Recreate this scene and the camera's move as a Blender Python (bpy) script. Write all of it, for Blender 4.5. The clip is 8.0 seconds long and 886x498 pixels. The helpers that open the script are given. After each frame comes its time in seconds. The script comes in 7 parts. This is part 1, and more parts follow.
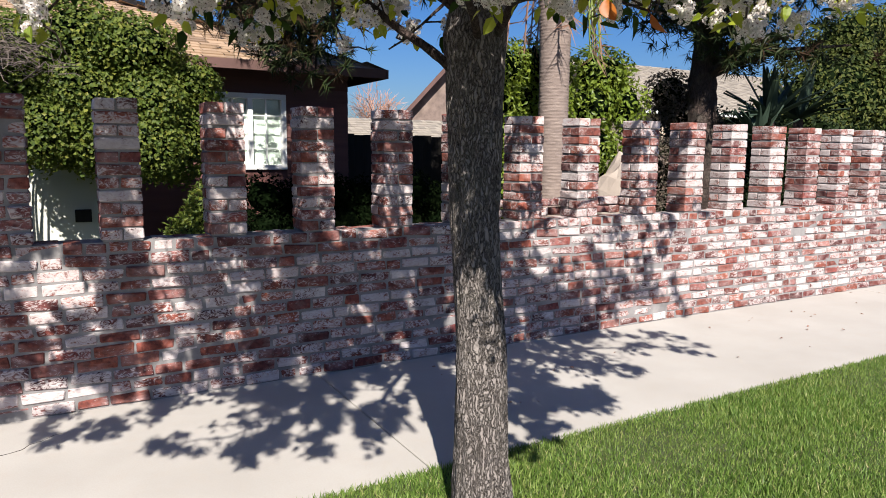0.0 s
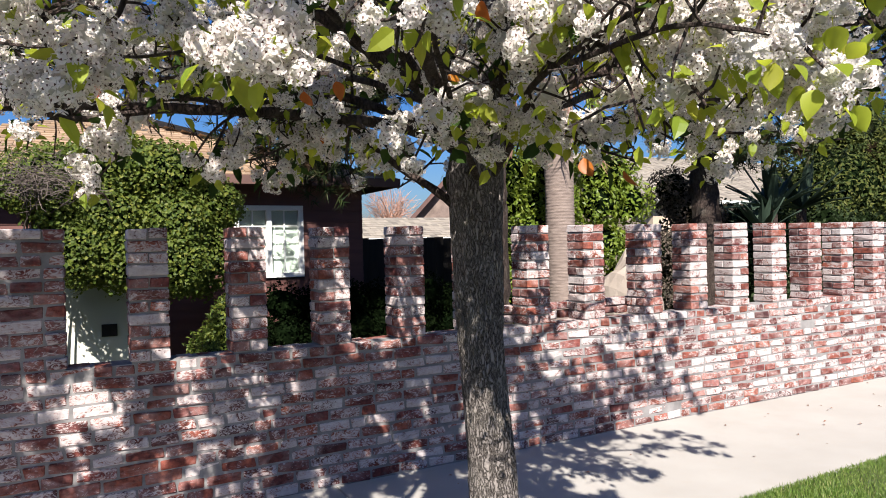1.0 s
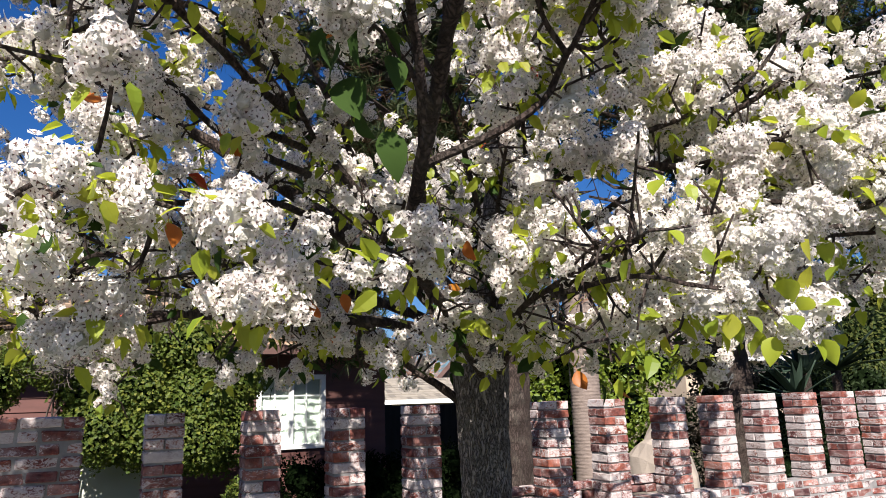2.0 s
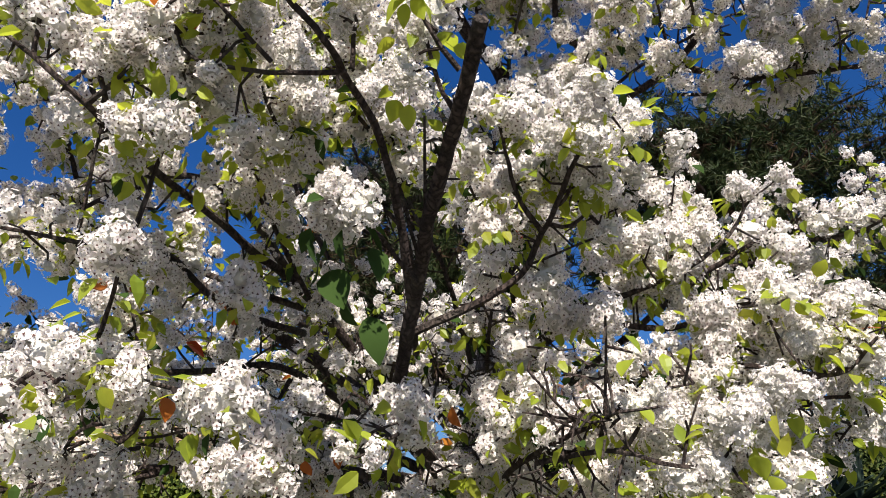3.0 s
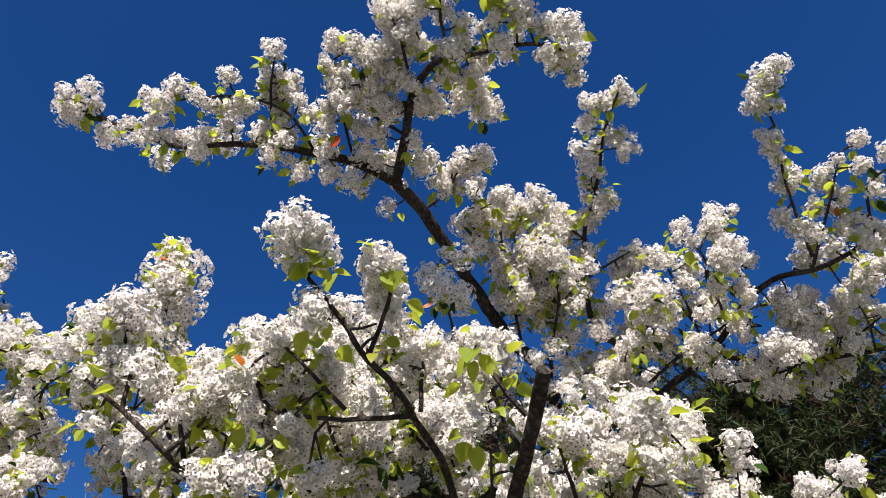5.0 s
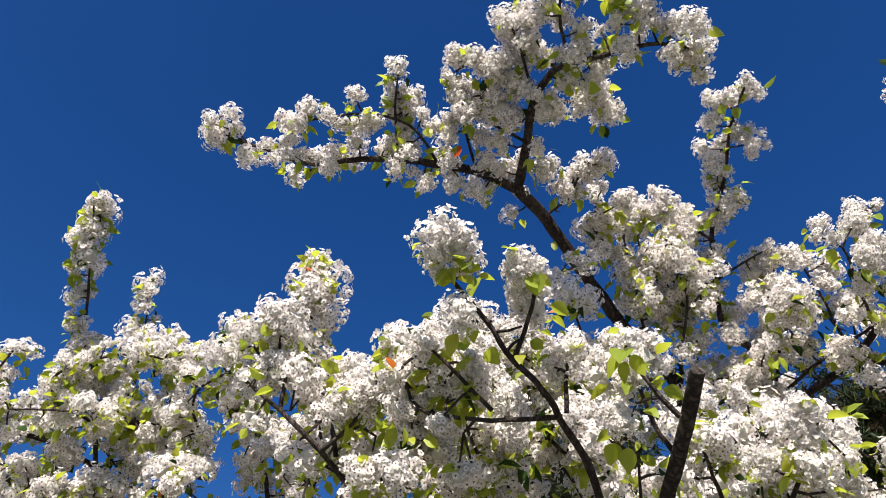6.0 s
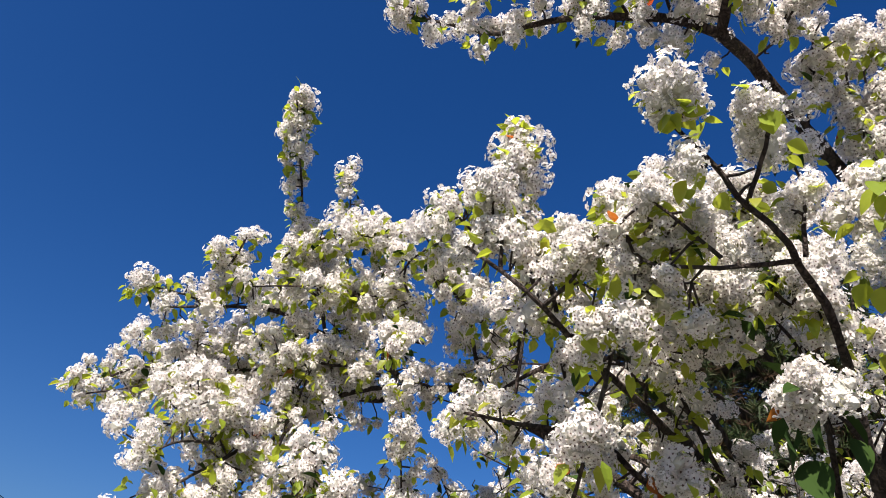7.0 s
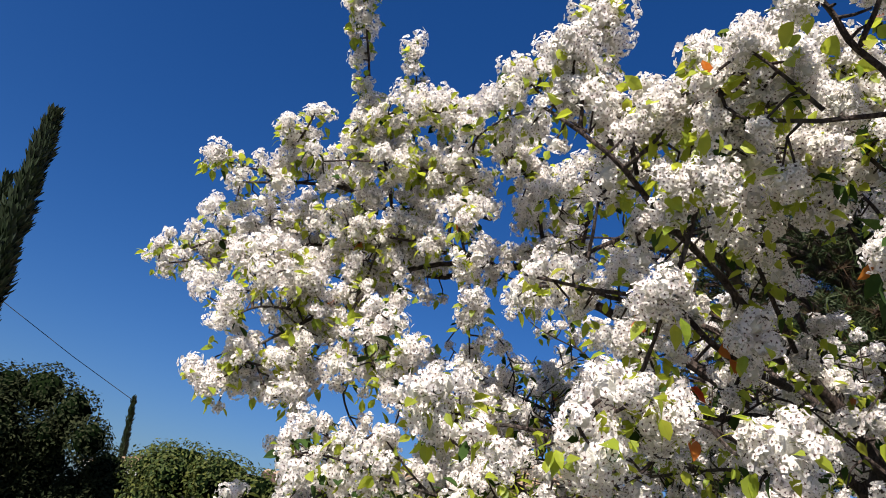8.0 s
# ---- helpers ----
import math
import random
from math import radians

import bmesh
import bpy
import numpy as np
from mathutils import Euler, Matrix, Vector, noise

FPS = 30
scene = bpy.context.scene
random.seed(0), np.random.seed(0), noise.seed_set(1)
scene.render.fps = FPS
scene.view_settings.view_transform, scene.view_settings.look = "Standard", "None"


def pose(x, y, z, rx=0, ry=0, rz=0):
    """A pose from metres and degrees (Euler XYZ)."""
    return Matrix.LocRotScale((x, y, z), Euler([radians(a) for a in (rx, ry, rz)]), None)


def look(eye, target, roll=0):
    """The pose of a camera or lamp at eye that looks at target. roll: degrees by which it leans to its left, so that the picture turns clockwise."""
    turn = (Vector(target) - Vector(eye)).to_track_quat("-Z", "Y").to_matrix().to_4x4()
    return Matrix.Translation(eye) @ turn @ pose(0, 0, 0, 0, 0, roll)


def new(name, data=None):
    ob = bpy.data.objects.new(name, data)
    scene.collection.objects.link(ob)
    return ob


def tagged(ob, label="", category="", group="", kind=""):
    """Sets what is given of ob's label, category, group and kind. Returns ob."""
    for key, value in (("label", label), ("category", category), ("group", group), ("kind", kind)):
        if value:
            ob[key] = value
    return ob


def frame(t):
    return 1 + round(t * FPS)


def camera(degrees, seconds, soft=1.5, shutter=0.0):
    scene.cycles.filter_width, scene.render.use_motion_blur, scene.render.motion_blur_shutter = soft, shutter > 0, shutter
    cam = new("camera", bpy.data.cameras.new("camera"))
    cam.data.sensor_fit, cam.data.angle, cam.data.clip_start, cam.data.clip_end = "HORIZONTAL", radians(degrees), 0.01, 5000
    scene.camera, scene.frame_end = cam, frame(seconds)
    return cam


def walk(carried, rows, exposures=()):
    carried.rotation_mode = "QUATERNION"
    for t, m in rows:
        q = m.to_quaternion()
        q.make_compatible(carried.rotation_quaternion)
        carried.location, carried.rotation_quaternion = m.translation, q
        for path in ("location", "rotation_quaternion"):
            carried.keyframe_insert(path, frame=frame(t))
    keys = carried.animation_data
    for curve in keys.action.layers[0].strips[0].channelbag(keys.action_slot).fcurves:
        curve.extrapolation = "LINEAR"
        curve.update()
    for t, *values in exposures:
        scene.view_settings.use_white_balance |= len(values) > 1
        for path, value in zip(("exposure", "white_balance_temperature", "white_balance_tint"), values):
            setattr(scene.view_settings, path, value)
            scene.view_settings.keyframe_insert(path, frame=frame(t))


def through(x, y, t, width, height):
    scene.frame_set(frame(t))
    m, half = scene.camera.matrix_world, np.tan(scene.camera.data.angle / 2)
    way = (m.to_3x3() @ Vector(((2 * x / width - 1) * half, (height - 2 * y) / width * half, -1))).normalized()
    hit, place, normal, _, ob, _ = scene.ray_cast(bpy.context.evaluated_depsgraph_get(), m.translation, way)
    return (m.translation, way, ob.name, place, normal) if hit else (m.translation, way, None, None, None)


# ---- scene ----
import itertools

cam = camera(65.7, 8.0, 0.9)
PATH = [
    (0, (0.003, -0.038, 1.419), (0.986, 1.681, 1.142), 0.5),
    (0.5, (-0.062, -0.137, 1.465), (0.906, 1.604, 1.289), 0.5),
    (1, (-0.061, -0.218, 1.559), (0.894, 1.54, 1.547), -1.4),
    (1.5, (-0.019, -0.271, 1.648), (0.905, 1.488, 1.883), -0.6),
    (1.7, (-0.023, -0.304, 1.68), (0.865, 1.461, 1.995), -1.4),
    (2.8, (-0.027, -0.451, 1.781), (0.8, 1.226, 2.492), -2.2),
    (3, (-0.025, -0.474, 1.801), (0.793, 1.182, 2.569), -2.1),
    (3.5, (-0.035, -0.519, 1.828), (0.781, 1.055, 2.753), -3.2),
    (4, (-0.068, -0.546, 1.859), (0.675, 0.925, 2.992), -3.8),
    (4.5, (-0.103, -0.57, 1.882), (0.58, 0.788, 3.182), -5.5),
    (4.7, (-0.116, -0.569, 1.889), (0.547, 0.744, 3.244), -5.5),
    (5.8, (-0.213, -0.566, 1.865), (0.164, 0.761, 3.314), 0.5),
    (6, (-0.227, -0.559, 1.857), (0.096, 0.807, 3.28), 2.2),
    (6.5, (-0.292, -0.548, 1.828), (-0.222, 0.976, 3.121), 7.3),
    (7, (-0.329, -0.53, 1.795), (-0.422, 1.12, 2.922), 8.8),
    (7.5, (-0.365, -0.515, 1.751), (-0.566, 1.225, 2.717), 10.6),
    (8, (-0.371, -0.483, 1.717), (-0.583, 1.317, 2.562), 11.1),
]
walk(cam, [(t, look(eye, target, roll)) for t, eye, target, roll in PATH],
     [(0.0, 1.14), (1.0, 1.27), (1.6, 1.22), (3.0, 1.03), (3.6, 1.0), (4.2, 1.0), (6.0, 1.12), (7.0, 1.1), (8.0, 1.06)])

# ---- light ----
SUN_WAY = Vector((0.42, 1.0, -0.96)).normalized()
world = bpy.data.worlds.new("sky")
scene.world = world
world.use_nodes = True
_wn = world.node_tree.nodes
_sky = _wn.new("ShaderNodeTexSky")
_sky.sky_type = "NISHITA"
_sky.sun_disc = False
_sky.sun_elevation = math.asin(-SUN_WAY.z)
_sky.sun_rotation = math.atan2(-SUN_WAY.x, -SUN_WAY.y)
_sky.altitude, _sky.air_density, _sky.dust_density, _sky.ozone_density = 0, 1.1, 1.3, 2.5
_wn["Background"].inputs["Strength"].default_value = 0.042
_hsv = _wn.new("ShaderNodeHueSaturation")
_hsv.inputs["Saturation"].default_value = 1.36
_tint = _wn.new("ShaderNodeMix")
_tint.data_type, _tint.blend_type = "RGBA", "MULTIPLY"
_tint.inputs[0].default_value = 1.0
_tint.inputs[7].default_value = (0.64, 0.81, 1.18, 1.0)
world.node_tree.links.new(_sky.outputs[0], _hsv.inputs["Color"])
world.node_tree.links.new(_hsv.outputs[0], _tint.inputs[6])
world.node_tree.links.new(_tint.outputs[2], _wn["Background"].inputs["Color"])
sun = new("sun", bpy.data.lights.new("sun", "SUN"))
sun.data.energy, sun.data.angle, sun.data.color = 5.0, radians(0.55), (1.0, 0.94, 0.86)
sun.matrix_world = look((0, 0, 0), SUN_WAY)

RNG = np.random.default_rng(7)


# ---- materials ----
class Mat:
    """A small builder of node materials."""

    def __init__(self, name, rough=0.8, metal=0.0, spec=0.3):
        self.m = bpy.data.materials.new(name)
        self.m.use_nodes = True
        self.t = self.m.node_tree
        self.b = self.t.nodes["Principled BSDF"]
        self.set(self.b, "Roughness", rough)
        self.set(self.b, "Metallic", metal)
        self.set(self.b, "Specular IOR Level", spec)

    def set(self, n, key, v):
        s = n.inputs[key]
        if isinstance(v, bpy.types.NodeSocket):
            self.t.links.new(v, s)
        else:
            s.default_value = (*v, 1.0) if isinstance(v, tuple) and len(v) == 3 and s.type == "RGBA" else v

    def n(self, kind, out=0, ins=(), operation="", clamp=False):
        nd = self.t.nodes.new("ShaderNode" + kind)
        if operation:
            nd.operation = operation
        if clamp:
            nd.use_clamp = True
        for k, v in dict(ins).items():
            self.set(nd, k, v)
        return nd.outputs[out]

    def coord(self, scale=(1, 1, 1), shift=None, kind="Object"):
        c = self.n("TexCoord", kind)
        if shift is not None:
            c = self.n("VectorMath", 0, {0: c, 1: shift}, operation="ADD")
        return self.n("Mapping", 0, {"Vector": c, "Scale": scale})

    def noise(self, vec, scale, detail=4.0, rough=0.55, dist=0.0):
        return self.n("TexNoise", 0, {"Vector": vec, "Scale": scale, "Detail": detail, "Roughness": rough, "Distortion": dist})

    def ramp(self, fac, *stops, mode="LINEAR"):
        nd = self.t.nodes.new("ShaderNodeValToRGB")
        nd.color_ramp.interpolation = mode
        els = nd.color_ramp.elements
        while len(els) < len(stops):
            els.new(0.5)
        for e, (p, c) in zip(els, stops):
            e.position, e.color = p, (*c, 1.0) if isinstance(c, tuple) else (c, c, c, 1.0)
        self.set(nd, "Fac", fac)
        return nd.outputs[0]

    def mix(self, fac, a, b, mode="MIX"):
        nd = self.t.nodes.new("ShaderNodeMix")
        nd.data_type, nd.blend_type = "RGBA", mode
        self.set(nd, 0, fac)
        self.set(nd, 6, a)
        self.set(nd, 7, b)
        return nd.outputs[2]

    def maths(self, op, a, b=0.0, clamp=False):
        return self.n("Math", 0, {0: a, 1: b}, operation=op, clamp=clamp)

    def color(self, c):
        self.set(self.b, "Base Color", c)
        return self

    def bump(self, h, strength=0.5, dist=0.01):
        self.set(self.b, "Normal", self.n("Bump", 0, {"Height": h, "Strength": strength, "Distance": dist}))
        return self

    def glow_through(self, fac, col):
        """Lets part of the light through a thin petal or leaf."""
        tr = self.n("BsdfTranslucent", 0, {"Color": col})
        mixed = self.n("MixShader", 0, {0: fac, 1: self.b.outputs[0], 2: tr})
        self.t.links.new(mixed, self.t.nodes["Material Output"].inputs["Surface"])
        return self


def speckled(name, a, b, scale=8.0, fine=60.0, rough=0.85, bump=0.3, dist=0.004, stretch=(1, 1, 1)):
    """A plain weathered surface: two tones at two scales with a fine relief."""
    m = Mat(name, rough)
    v = m.coord(stretch)
    big, small = m.noise(v, scale, 5.0), m.noise(v, fine, 3.0)
    c = m.mix(m.ramp(big, (0.3, 0.0), (0.7, 1.0)), a, b)
    c = m.mix(m.maths("MULTIPLY", small, 0.35), c, m.mix(0.5, c, (0.02, 0.02, 0.02)))
    m.color(c).bump(small, bump, dist)
    return m.m


def leafy(name, tones, through=0.35, thru_col=(0.35, 0.5, 0.05), rough=0.45, single=False, spec=0.35):
    """Leaves: each takes its own tone."""
    m = Mat(name, rough, spec=spec)
    r = m.n("ObjectInfo", "Random") if single else m.n("NewGeometry", "Random Per Island")
    k = len(tones) - 1
    c = m.ramp(r, *[(i / max(k, 1), t) for i, t in enumerate(tones)])
    v = m.noise(m.coord(), 3.0, 3.0)
    c = m.mix(m.maths("MULTIPLY", v, 0.5), c, m.mix(0.6, c, (0.01, 0.02, 0.005)))
    m.color(c).glow_through(through, m.mix(0.5, c, thru_col))
    return m.m


def brick_material(name, joined):
    m = Mat(name, 0.92, spec=0.12)
    r = m.n("NewGeometry", "Random Per Island") if joined else m.n("ObjectInfo", "Random")
    shift = m.n("CombineXYZ", 0, {0: m.maths("MULTIPLY", r, 91.0), 1: m.maths("MULTIPLY", r, 57.0), 2: m.maths("MULTIPLY", r, 23.0)})
    v = m.coord((1, 1, 1), shift)
    vs = m.coord((0.7, 1, 1.2), shift)
    r2 = m.maths("FRACT", m.maths("MULTIPLY", r, 17.31))
    r3 = m.maths("FRACT", m.maths("MULTIPLY", r, 41.7))
    clay = m.ramp(r, (0.0, (0.15, 0.044, 0.038)), (0.2, (0.30, 0.088, 0.060)), (0.4, (0.075, 0.030, 0.032)), (0.6, (0.31, 0.095, 0.060)), (0.8, (0.12, 0.040, 0.040)), (1.0, (0.25, 0.075, 0.064)))
    mott = m.noise(v, 30.0, 6.0, 0.65)
    clay = m.mix(m.ramp(mott, (0.35, 0.0), (0.65, 1.0)), clay, m.mix(0.65, clay, (0.02, 0.014, 0.015)))
    # old lime wash, worn into torn patches and scratches; each brick keeps more or less of it
    broad, fine = m.noise(vs, 9.0, 3.0, 0.55, 0.8), m.noise(vs, 25.0, 3.5, 0.6, 3.4)
    lime = m.maths("ADD", m.maths("MULTIPLY", broad, 0.42), m.maths("MULTIPLY", fine, 0.58))
    amount = m.maths("SUBTRACT", m.maths("MULTIPLY", r2, 0.22), 0.118)
    mask = m.ramp(m.maths("ADD", lime, amount), (0.472, 0.0), (0.537, 0.72), (0.64, 1.0))
    wash = m.mix(m.noise(v, 35.0, 4.0), (0.40, 0.35, 0.35), (0.64, 0.60, 0.585))
    wash = m.mix(m.maths("MULTIPLY", r3, 0.4), wash, (0.38, 0.30, 0.29))
    haze = m.maths("MULTIPLY", m.ramp(broad, (0.40, 0.0), (0.66, 1.0)), 0.36)
    clay = m.mix(haze, clay, (0.50, 0.36, 0.34))
    m.color(m.mix(m.maths("MULTIPLY", mask, 0.93), clay, wash))
    m.bump(m.maths("ADD", m.maths("MULTIPLY", mott, 0.6), m.maths("MULTIPLY", fine, 0.5)), 0.9, 0.008)
    return m.m


def concrete_material():
    m = Mat("sidewalk_concrete", 0.88, spec=0.2)
    v = m.coord()
    big, mid, fine = m.noise(v, 1.3, 5.0), m.noise(v, 9.0, 8.0, 0.7), m.noise(v, 130.0, 5.0, 0.7)
    c = m.mix(m.ramp(big, (0.3, 0.0), (0.75, 1.0)), (0.33, 0.31, 0.285), (0.40, 0.38, 0.355))
    c = m.mix(m.maths("MULTIPLY", m.ramp(mid, (0.5, 0.0), (0.72, 1.0)), 0.4), c, (0.36, 0.32, 0.28))
    c = m.mix(m.maths("MULTIPLY", m.ramp(fine, (0.35, 0.0), (0.7, 1.0)), 0.3), c, (0.28, 0.25, 0.22))
    m.color(c).bump(fine, 0.3, 0.002)
    return m.m


def bark_material(name, light, dark, cells=62.0):
    """Corky plates parted by dark furrows that run along the stem."""
    m = Mat(name, 0.92, spec=0.12)
    warp = m.n("TexNoise", 1, {"Vector": m.coord(), "Scale": 22.0, "Detail": 4.0})
    v = m.n("VectorMath", 0, {0: m.coord((1, 1, 0.14)), 1: m.n("VectorMath", 0, {0: warp, 1: (0.045, 0.045, 0.03)}, operation="MULTIPLY")}, operation="ADD")
    vor = m.t.nodes.new("ShaderNodeTexVoronoi")
    vor.feature = "DISTANCE_TO_EDGE"
    m.set(vor, "Vector", v)
    m.set(vor, "Scale", cells)
    fine = m.noise(m.coord((1, 1, 0.4)), 170.0, 4.0, 0.65)
    plate = m.ramp(m.maths("ADD", vor.outputs["Distance"], m.maths("MULTIPLY", m.maths("SUBTRACT", fine, 0.35), 0.5)), (0.0, 0.0), (0.30, 1.0))
    patch = m.noise(m.coord(), 6.0, 4.0)
    c = m.mix(plate, dark, light)
    c = m.mix(m.maths("MULTIPLY", fine, 0.6), c, m.mix(0.55, c, dark))
    c = m.mix(m.maths("MULTIPLY", m.ramp(patch, (0.5, 0.0), (0.75, 1.0)), 0.35), c, m.mix(0.5, c, (0.30, 0.29, 0.24)))
    m.color(c).bump(m.maths("ADD", plate, m.maths("MULTIPLY", fine, 0.4)), 0.9, 0.014)
    return m.m


def petal_material():
    m = Mat("petal", 0.55, spec=0.25)
    r = m.n("NewGeometry", "Random Per Island")
    c = m.ramp(r, (0.0, (0.73, 0.68, 0.61)), (0.4, (0.81, 0.77, 0.735)), (0.8, (0.78, 0.715, 0.68)), (1.0, (0.76, 0.65, 0.635)))
    m.color(c).glow_through(0.42, (0.92, 0.875, 0.85))
    return m.m


def grass_material():
    m = Mat("grass_blade", 0.5, spec=0.3)
    r = m.n("NewGeometry", "Random Per Island")
    c = m.ramp(r, (0.0, (0.045, 0.09, 0.014)), (0.45, (0.10, 0.18, 0.03)), (0.75, (0.17, 0.25, 0.055)), (0.92, (0.24, 0.30, 0.085)), (1.0, (0.40, 0.36, 0.17)))
    p = m.noise(m.coord(), 2.2, 4.0)
    c = m.mix(m.ramp(p, (0.45, 0.0), (0.75, 0.6)), c, m.mix(0.5, c, (0.22, 0.25, 0.07)))
    m.color(c).glow_through(0.35, m.mix(0.5, c, (0.25, 0.4, 0.05)))
    return m.m


def shingle_material(name, a, b, c3):
    m = Mat(name, 0.9, spec=0.15)
    r = m.n("NewGeometry", "Random Per Island")
    c = m.ramp(r, (0.0, a), (0.5, b), (1.0, c3))
    g = m.noise(m.coord((6, 1, 1)), 14.0, 4.0)
    m.color(m.mix(m.maths("MULTIPLY", g, 0.5), c, m.mix(0.6, c, (0.03, 0.025, 0.02)))).bump(g, 0.5, 0.006)
    return m.m


BRICK, BRICK_JOINED = brick_material("old_brick", False), brick_material("old_brick_far", True)
MORTAR = speckled("mortar", (0.14, 0.133, 0.134), (0.30, 0.285, 0.28), 6.0, 90.0, 0.95, 0.5, 0.004)
CONCRETE = concrete_material()
# lighter than plain asphalt, so that the road reflects light under the blossom
ASPHALT = speckled("asphalt", (0.17, 0.167, 0.16), (0.22, 0.215, 0.205), 3.0, 150.0, 0.9, 0.5, 0.004)
SOIL = speckled("lawn_soil", (0.03, 0.045, 0.014), (0.06, 0.07, 0.025), 5.0, 70.0)
EARTH = speckled("dry_earth", (0.20, 0.16, 0.11), (0.28, 0.23, 0.16), 0.4, 12.0)
BARK = bark_material("trunk_bark", (0.29, 0.255, 0.235), (0.03, 0.024, 0.021), 84.0)
LIMB_BARK = bark_material("limb_bark", (0.085, 0.062, 0.054), (0.024, 0.018, 0.016))
PETAL = petal_material()
STAMEN = speckled("anthers", (0.07, 0.03, 0.03), (0.13, 0.06, 0.045), 30.0, 90.0)
HEART = speckled("flower_heart", (0.42, 0.42, 0.12), (0.5, 0.5, 0.2), 30.0, 90.0)
STALK = speckled("flower_stalk", (0.17, 0.18, 0.07), (0.26, 0.24, 0.11), 30.0, 90.0)
BUD = speckled("buds_and_stalks", (0.50, 0.475, 0.40), (0.66, 0.63, 0.57), 40.0, 300.0, 0.9, 0.6, 0.004)
PEAR_TONES = [(0.12, 0.18, 0.018), (0.27, 0.34, 0.028), (0.38, 0.43, 0.045), (0.17, 0.25, 0.026), (0.37, 0.36, 0.04)]
PEAR_LEAF = leafy("young_pear_leaf", PEAR_TONES, 0.5, (0.75, 0.80, 0.06))
PEAR_LEAF_ONE = leafy("young_pear_leaf_single", PEAR_TONES, 0.5, (0.75, 0.80, 0.06), single=True)
OLD_LEAF = leafy("old_pear_leaf", [(0.018, 0.040, 0.008), (0.035, 0.065, 0.012), (0.025, 0.05, 0.012)], 0.12, (0.05, 0.09, 0.015), 0.85, spec=0.12)
RED_LEAF = leafy("red_leaf", [(0.45, 0.04, 0.015), (0.40, 0.12, 0.02), (0.50, 0.20, 0.02)], 0.4, (0.8, 0.15, 0.03))
GRASS = grass_material()
IVY_LEAF = leafy("ivy_leaf", [(0.035, 0.06, 0.010), (0.065, 0.095, 0.014), (0.12, 0.15, 0.024), (0.042, 0.07, 0.012), (0.18, 0.19, 0.032)], 0.2, (0.3, 0.35, 0.04), 0.55, spec=0.2)
HEDGE_LEAF = leafy("hedge_leaf", [(0.09, 0.14, 0.015), (0.14, 0.20, 0.02), (0.20, 0.25, 0.03), (0.10, 0.16, 0.02)], 0.3, (0.45, 0.5, 0.05))
DARK_LEAF = leafy("dark_shrub_leaf", [(0.010, 0.018, 0.008), (0.020, 0.032, 0.012), (0.035, 0.05, 0.02)], 0.10, (0.06, 0.09, 0.03), 0.7, spec=0.12)
# near-black leaf tone standing in for shade: window hedge and bush cores
SHADE_LEAF = leafy("shade_black_leaf", [(0.002, 0.004, 0.002), (0.004, 0.007, 0.003), (0.008, 0.012, 0.005)], 0.02, (0.01, 0.015, 0.005), 1.0, spec=0.0)
DRY_LEAF = leafy("dry_leaf", [(0.30, 0.16, 0.11), (0.38, 0.22, 0.16), (0.26, 0.16, 0.12)], 0.3, (0.5, 0.25, 0.15))
DEAD_NEEDLE = leafy("dead_needle", [(0.04, 0.022, 0.015), (0.03, 0.018, 0.012), (0.06, 0.034, 0.022)], 0.05, (0.1, 0.06, 0.03), 0.9, spec=0.05)
NEEDLE = leafy("pine_needle", [(0.010, 0.019, 0.006), (0.018, 0.030, 0.009), (0.032, 0.044, 0.013), (0.045, 0.04, 0.018)], 0.06, (0.06, 0.09, 0.02), 0.6, spec=0.15)
CYPRESS = leafy("cypress_spray", [(0.007, 0.014, 0.006), (0.014, 0.024, 0.009), (0.022, 0.032, 0.013)], 0.06, (0.06, 0.1, 0.03))
AGAVE = leafy("agave_leaf", [(0.03, 0.05, 0.038), (0.05, 0.075, 0.052)], 0.05, (0.08, 0.1, 0.06), 0.6, spec=0.15)
STUCCO = speckled("white_stucco", (0.58, 0.58, 0.50), (0.68, 0.68, 0.61), 1.5, 120.0, 0.9, 0.3, 0.003)
SIDING = speckled("brown_siding", (0.10, 0.045, 0.040), (0.14, 0.06, 0.052), 2.0, 60.0, 0.75, 0.2, 0.003, (1, 1, 8))
FASCIA = speckled("fascia_paint", (0.085, 0.045, 0.04), (0.12, 0.065, 0.055), 3.0, 50.0, 0.7)
# near-black for the fence's deep shade; also roof deck, vent and crack
NEAR_BLACK = speckled("near_black", (0.014, 0.012, 0.011), (0.028, 0.023, 0.02), 3.0, 60.0, 0.85, 0.3, 0.004, (4, 1, 0.4))
SHINGLE = shingle_material("wood_shingle", (0.28, 0.19, 0.12), (0.40, 0.28, 0.19), (0.20, 0.14, 0.10))
SHINGLE_GREY = shingle_material("grey_shingle", (0.24, 0.21, 0.18), (0.33, 0.29, 0.24), (0.17, 0.15, 0.13))
WHITE_PAINT = speckled("white_window_paint", (0.76, 0.76, 0.74), (0.82, 0.82, 0.80), 4.0, 90.0, 0.5, 0.05)
BLIND = speckled("pale_blind", (0.42, 0.50, 0.44), (0.52, 0.58, 0.52), 3.0, 40.0, 0.8, 0.05)
TAN_WALL = speckled("tan_wall", (0.42, 0.33, 0.25), (0.50, 0.40, 0.31), 2.0, 60.0)
PALM_BARK = speckled("palm_bark", (0.17, 0.13, 0.115), (0.28, 0.22, 0.19), 7.0, 60.0, 0.95, 0.6, 0.01, (1, 1, 6))
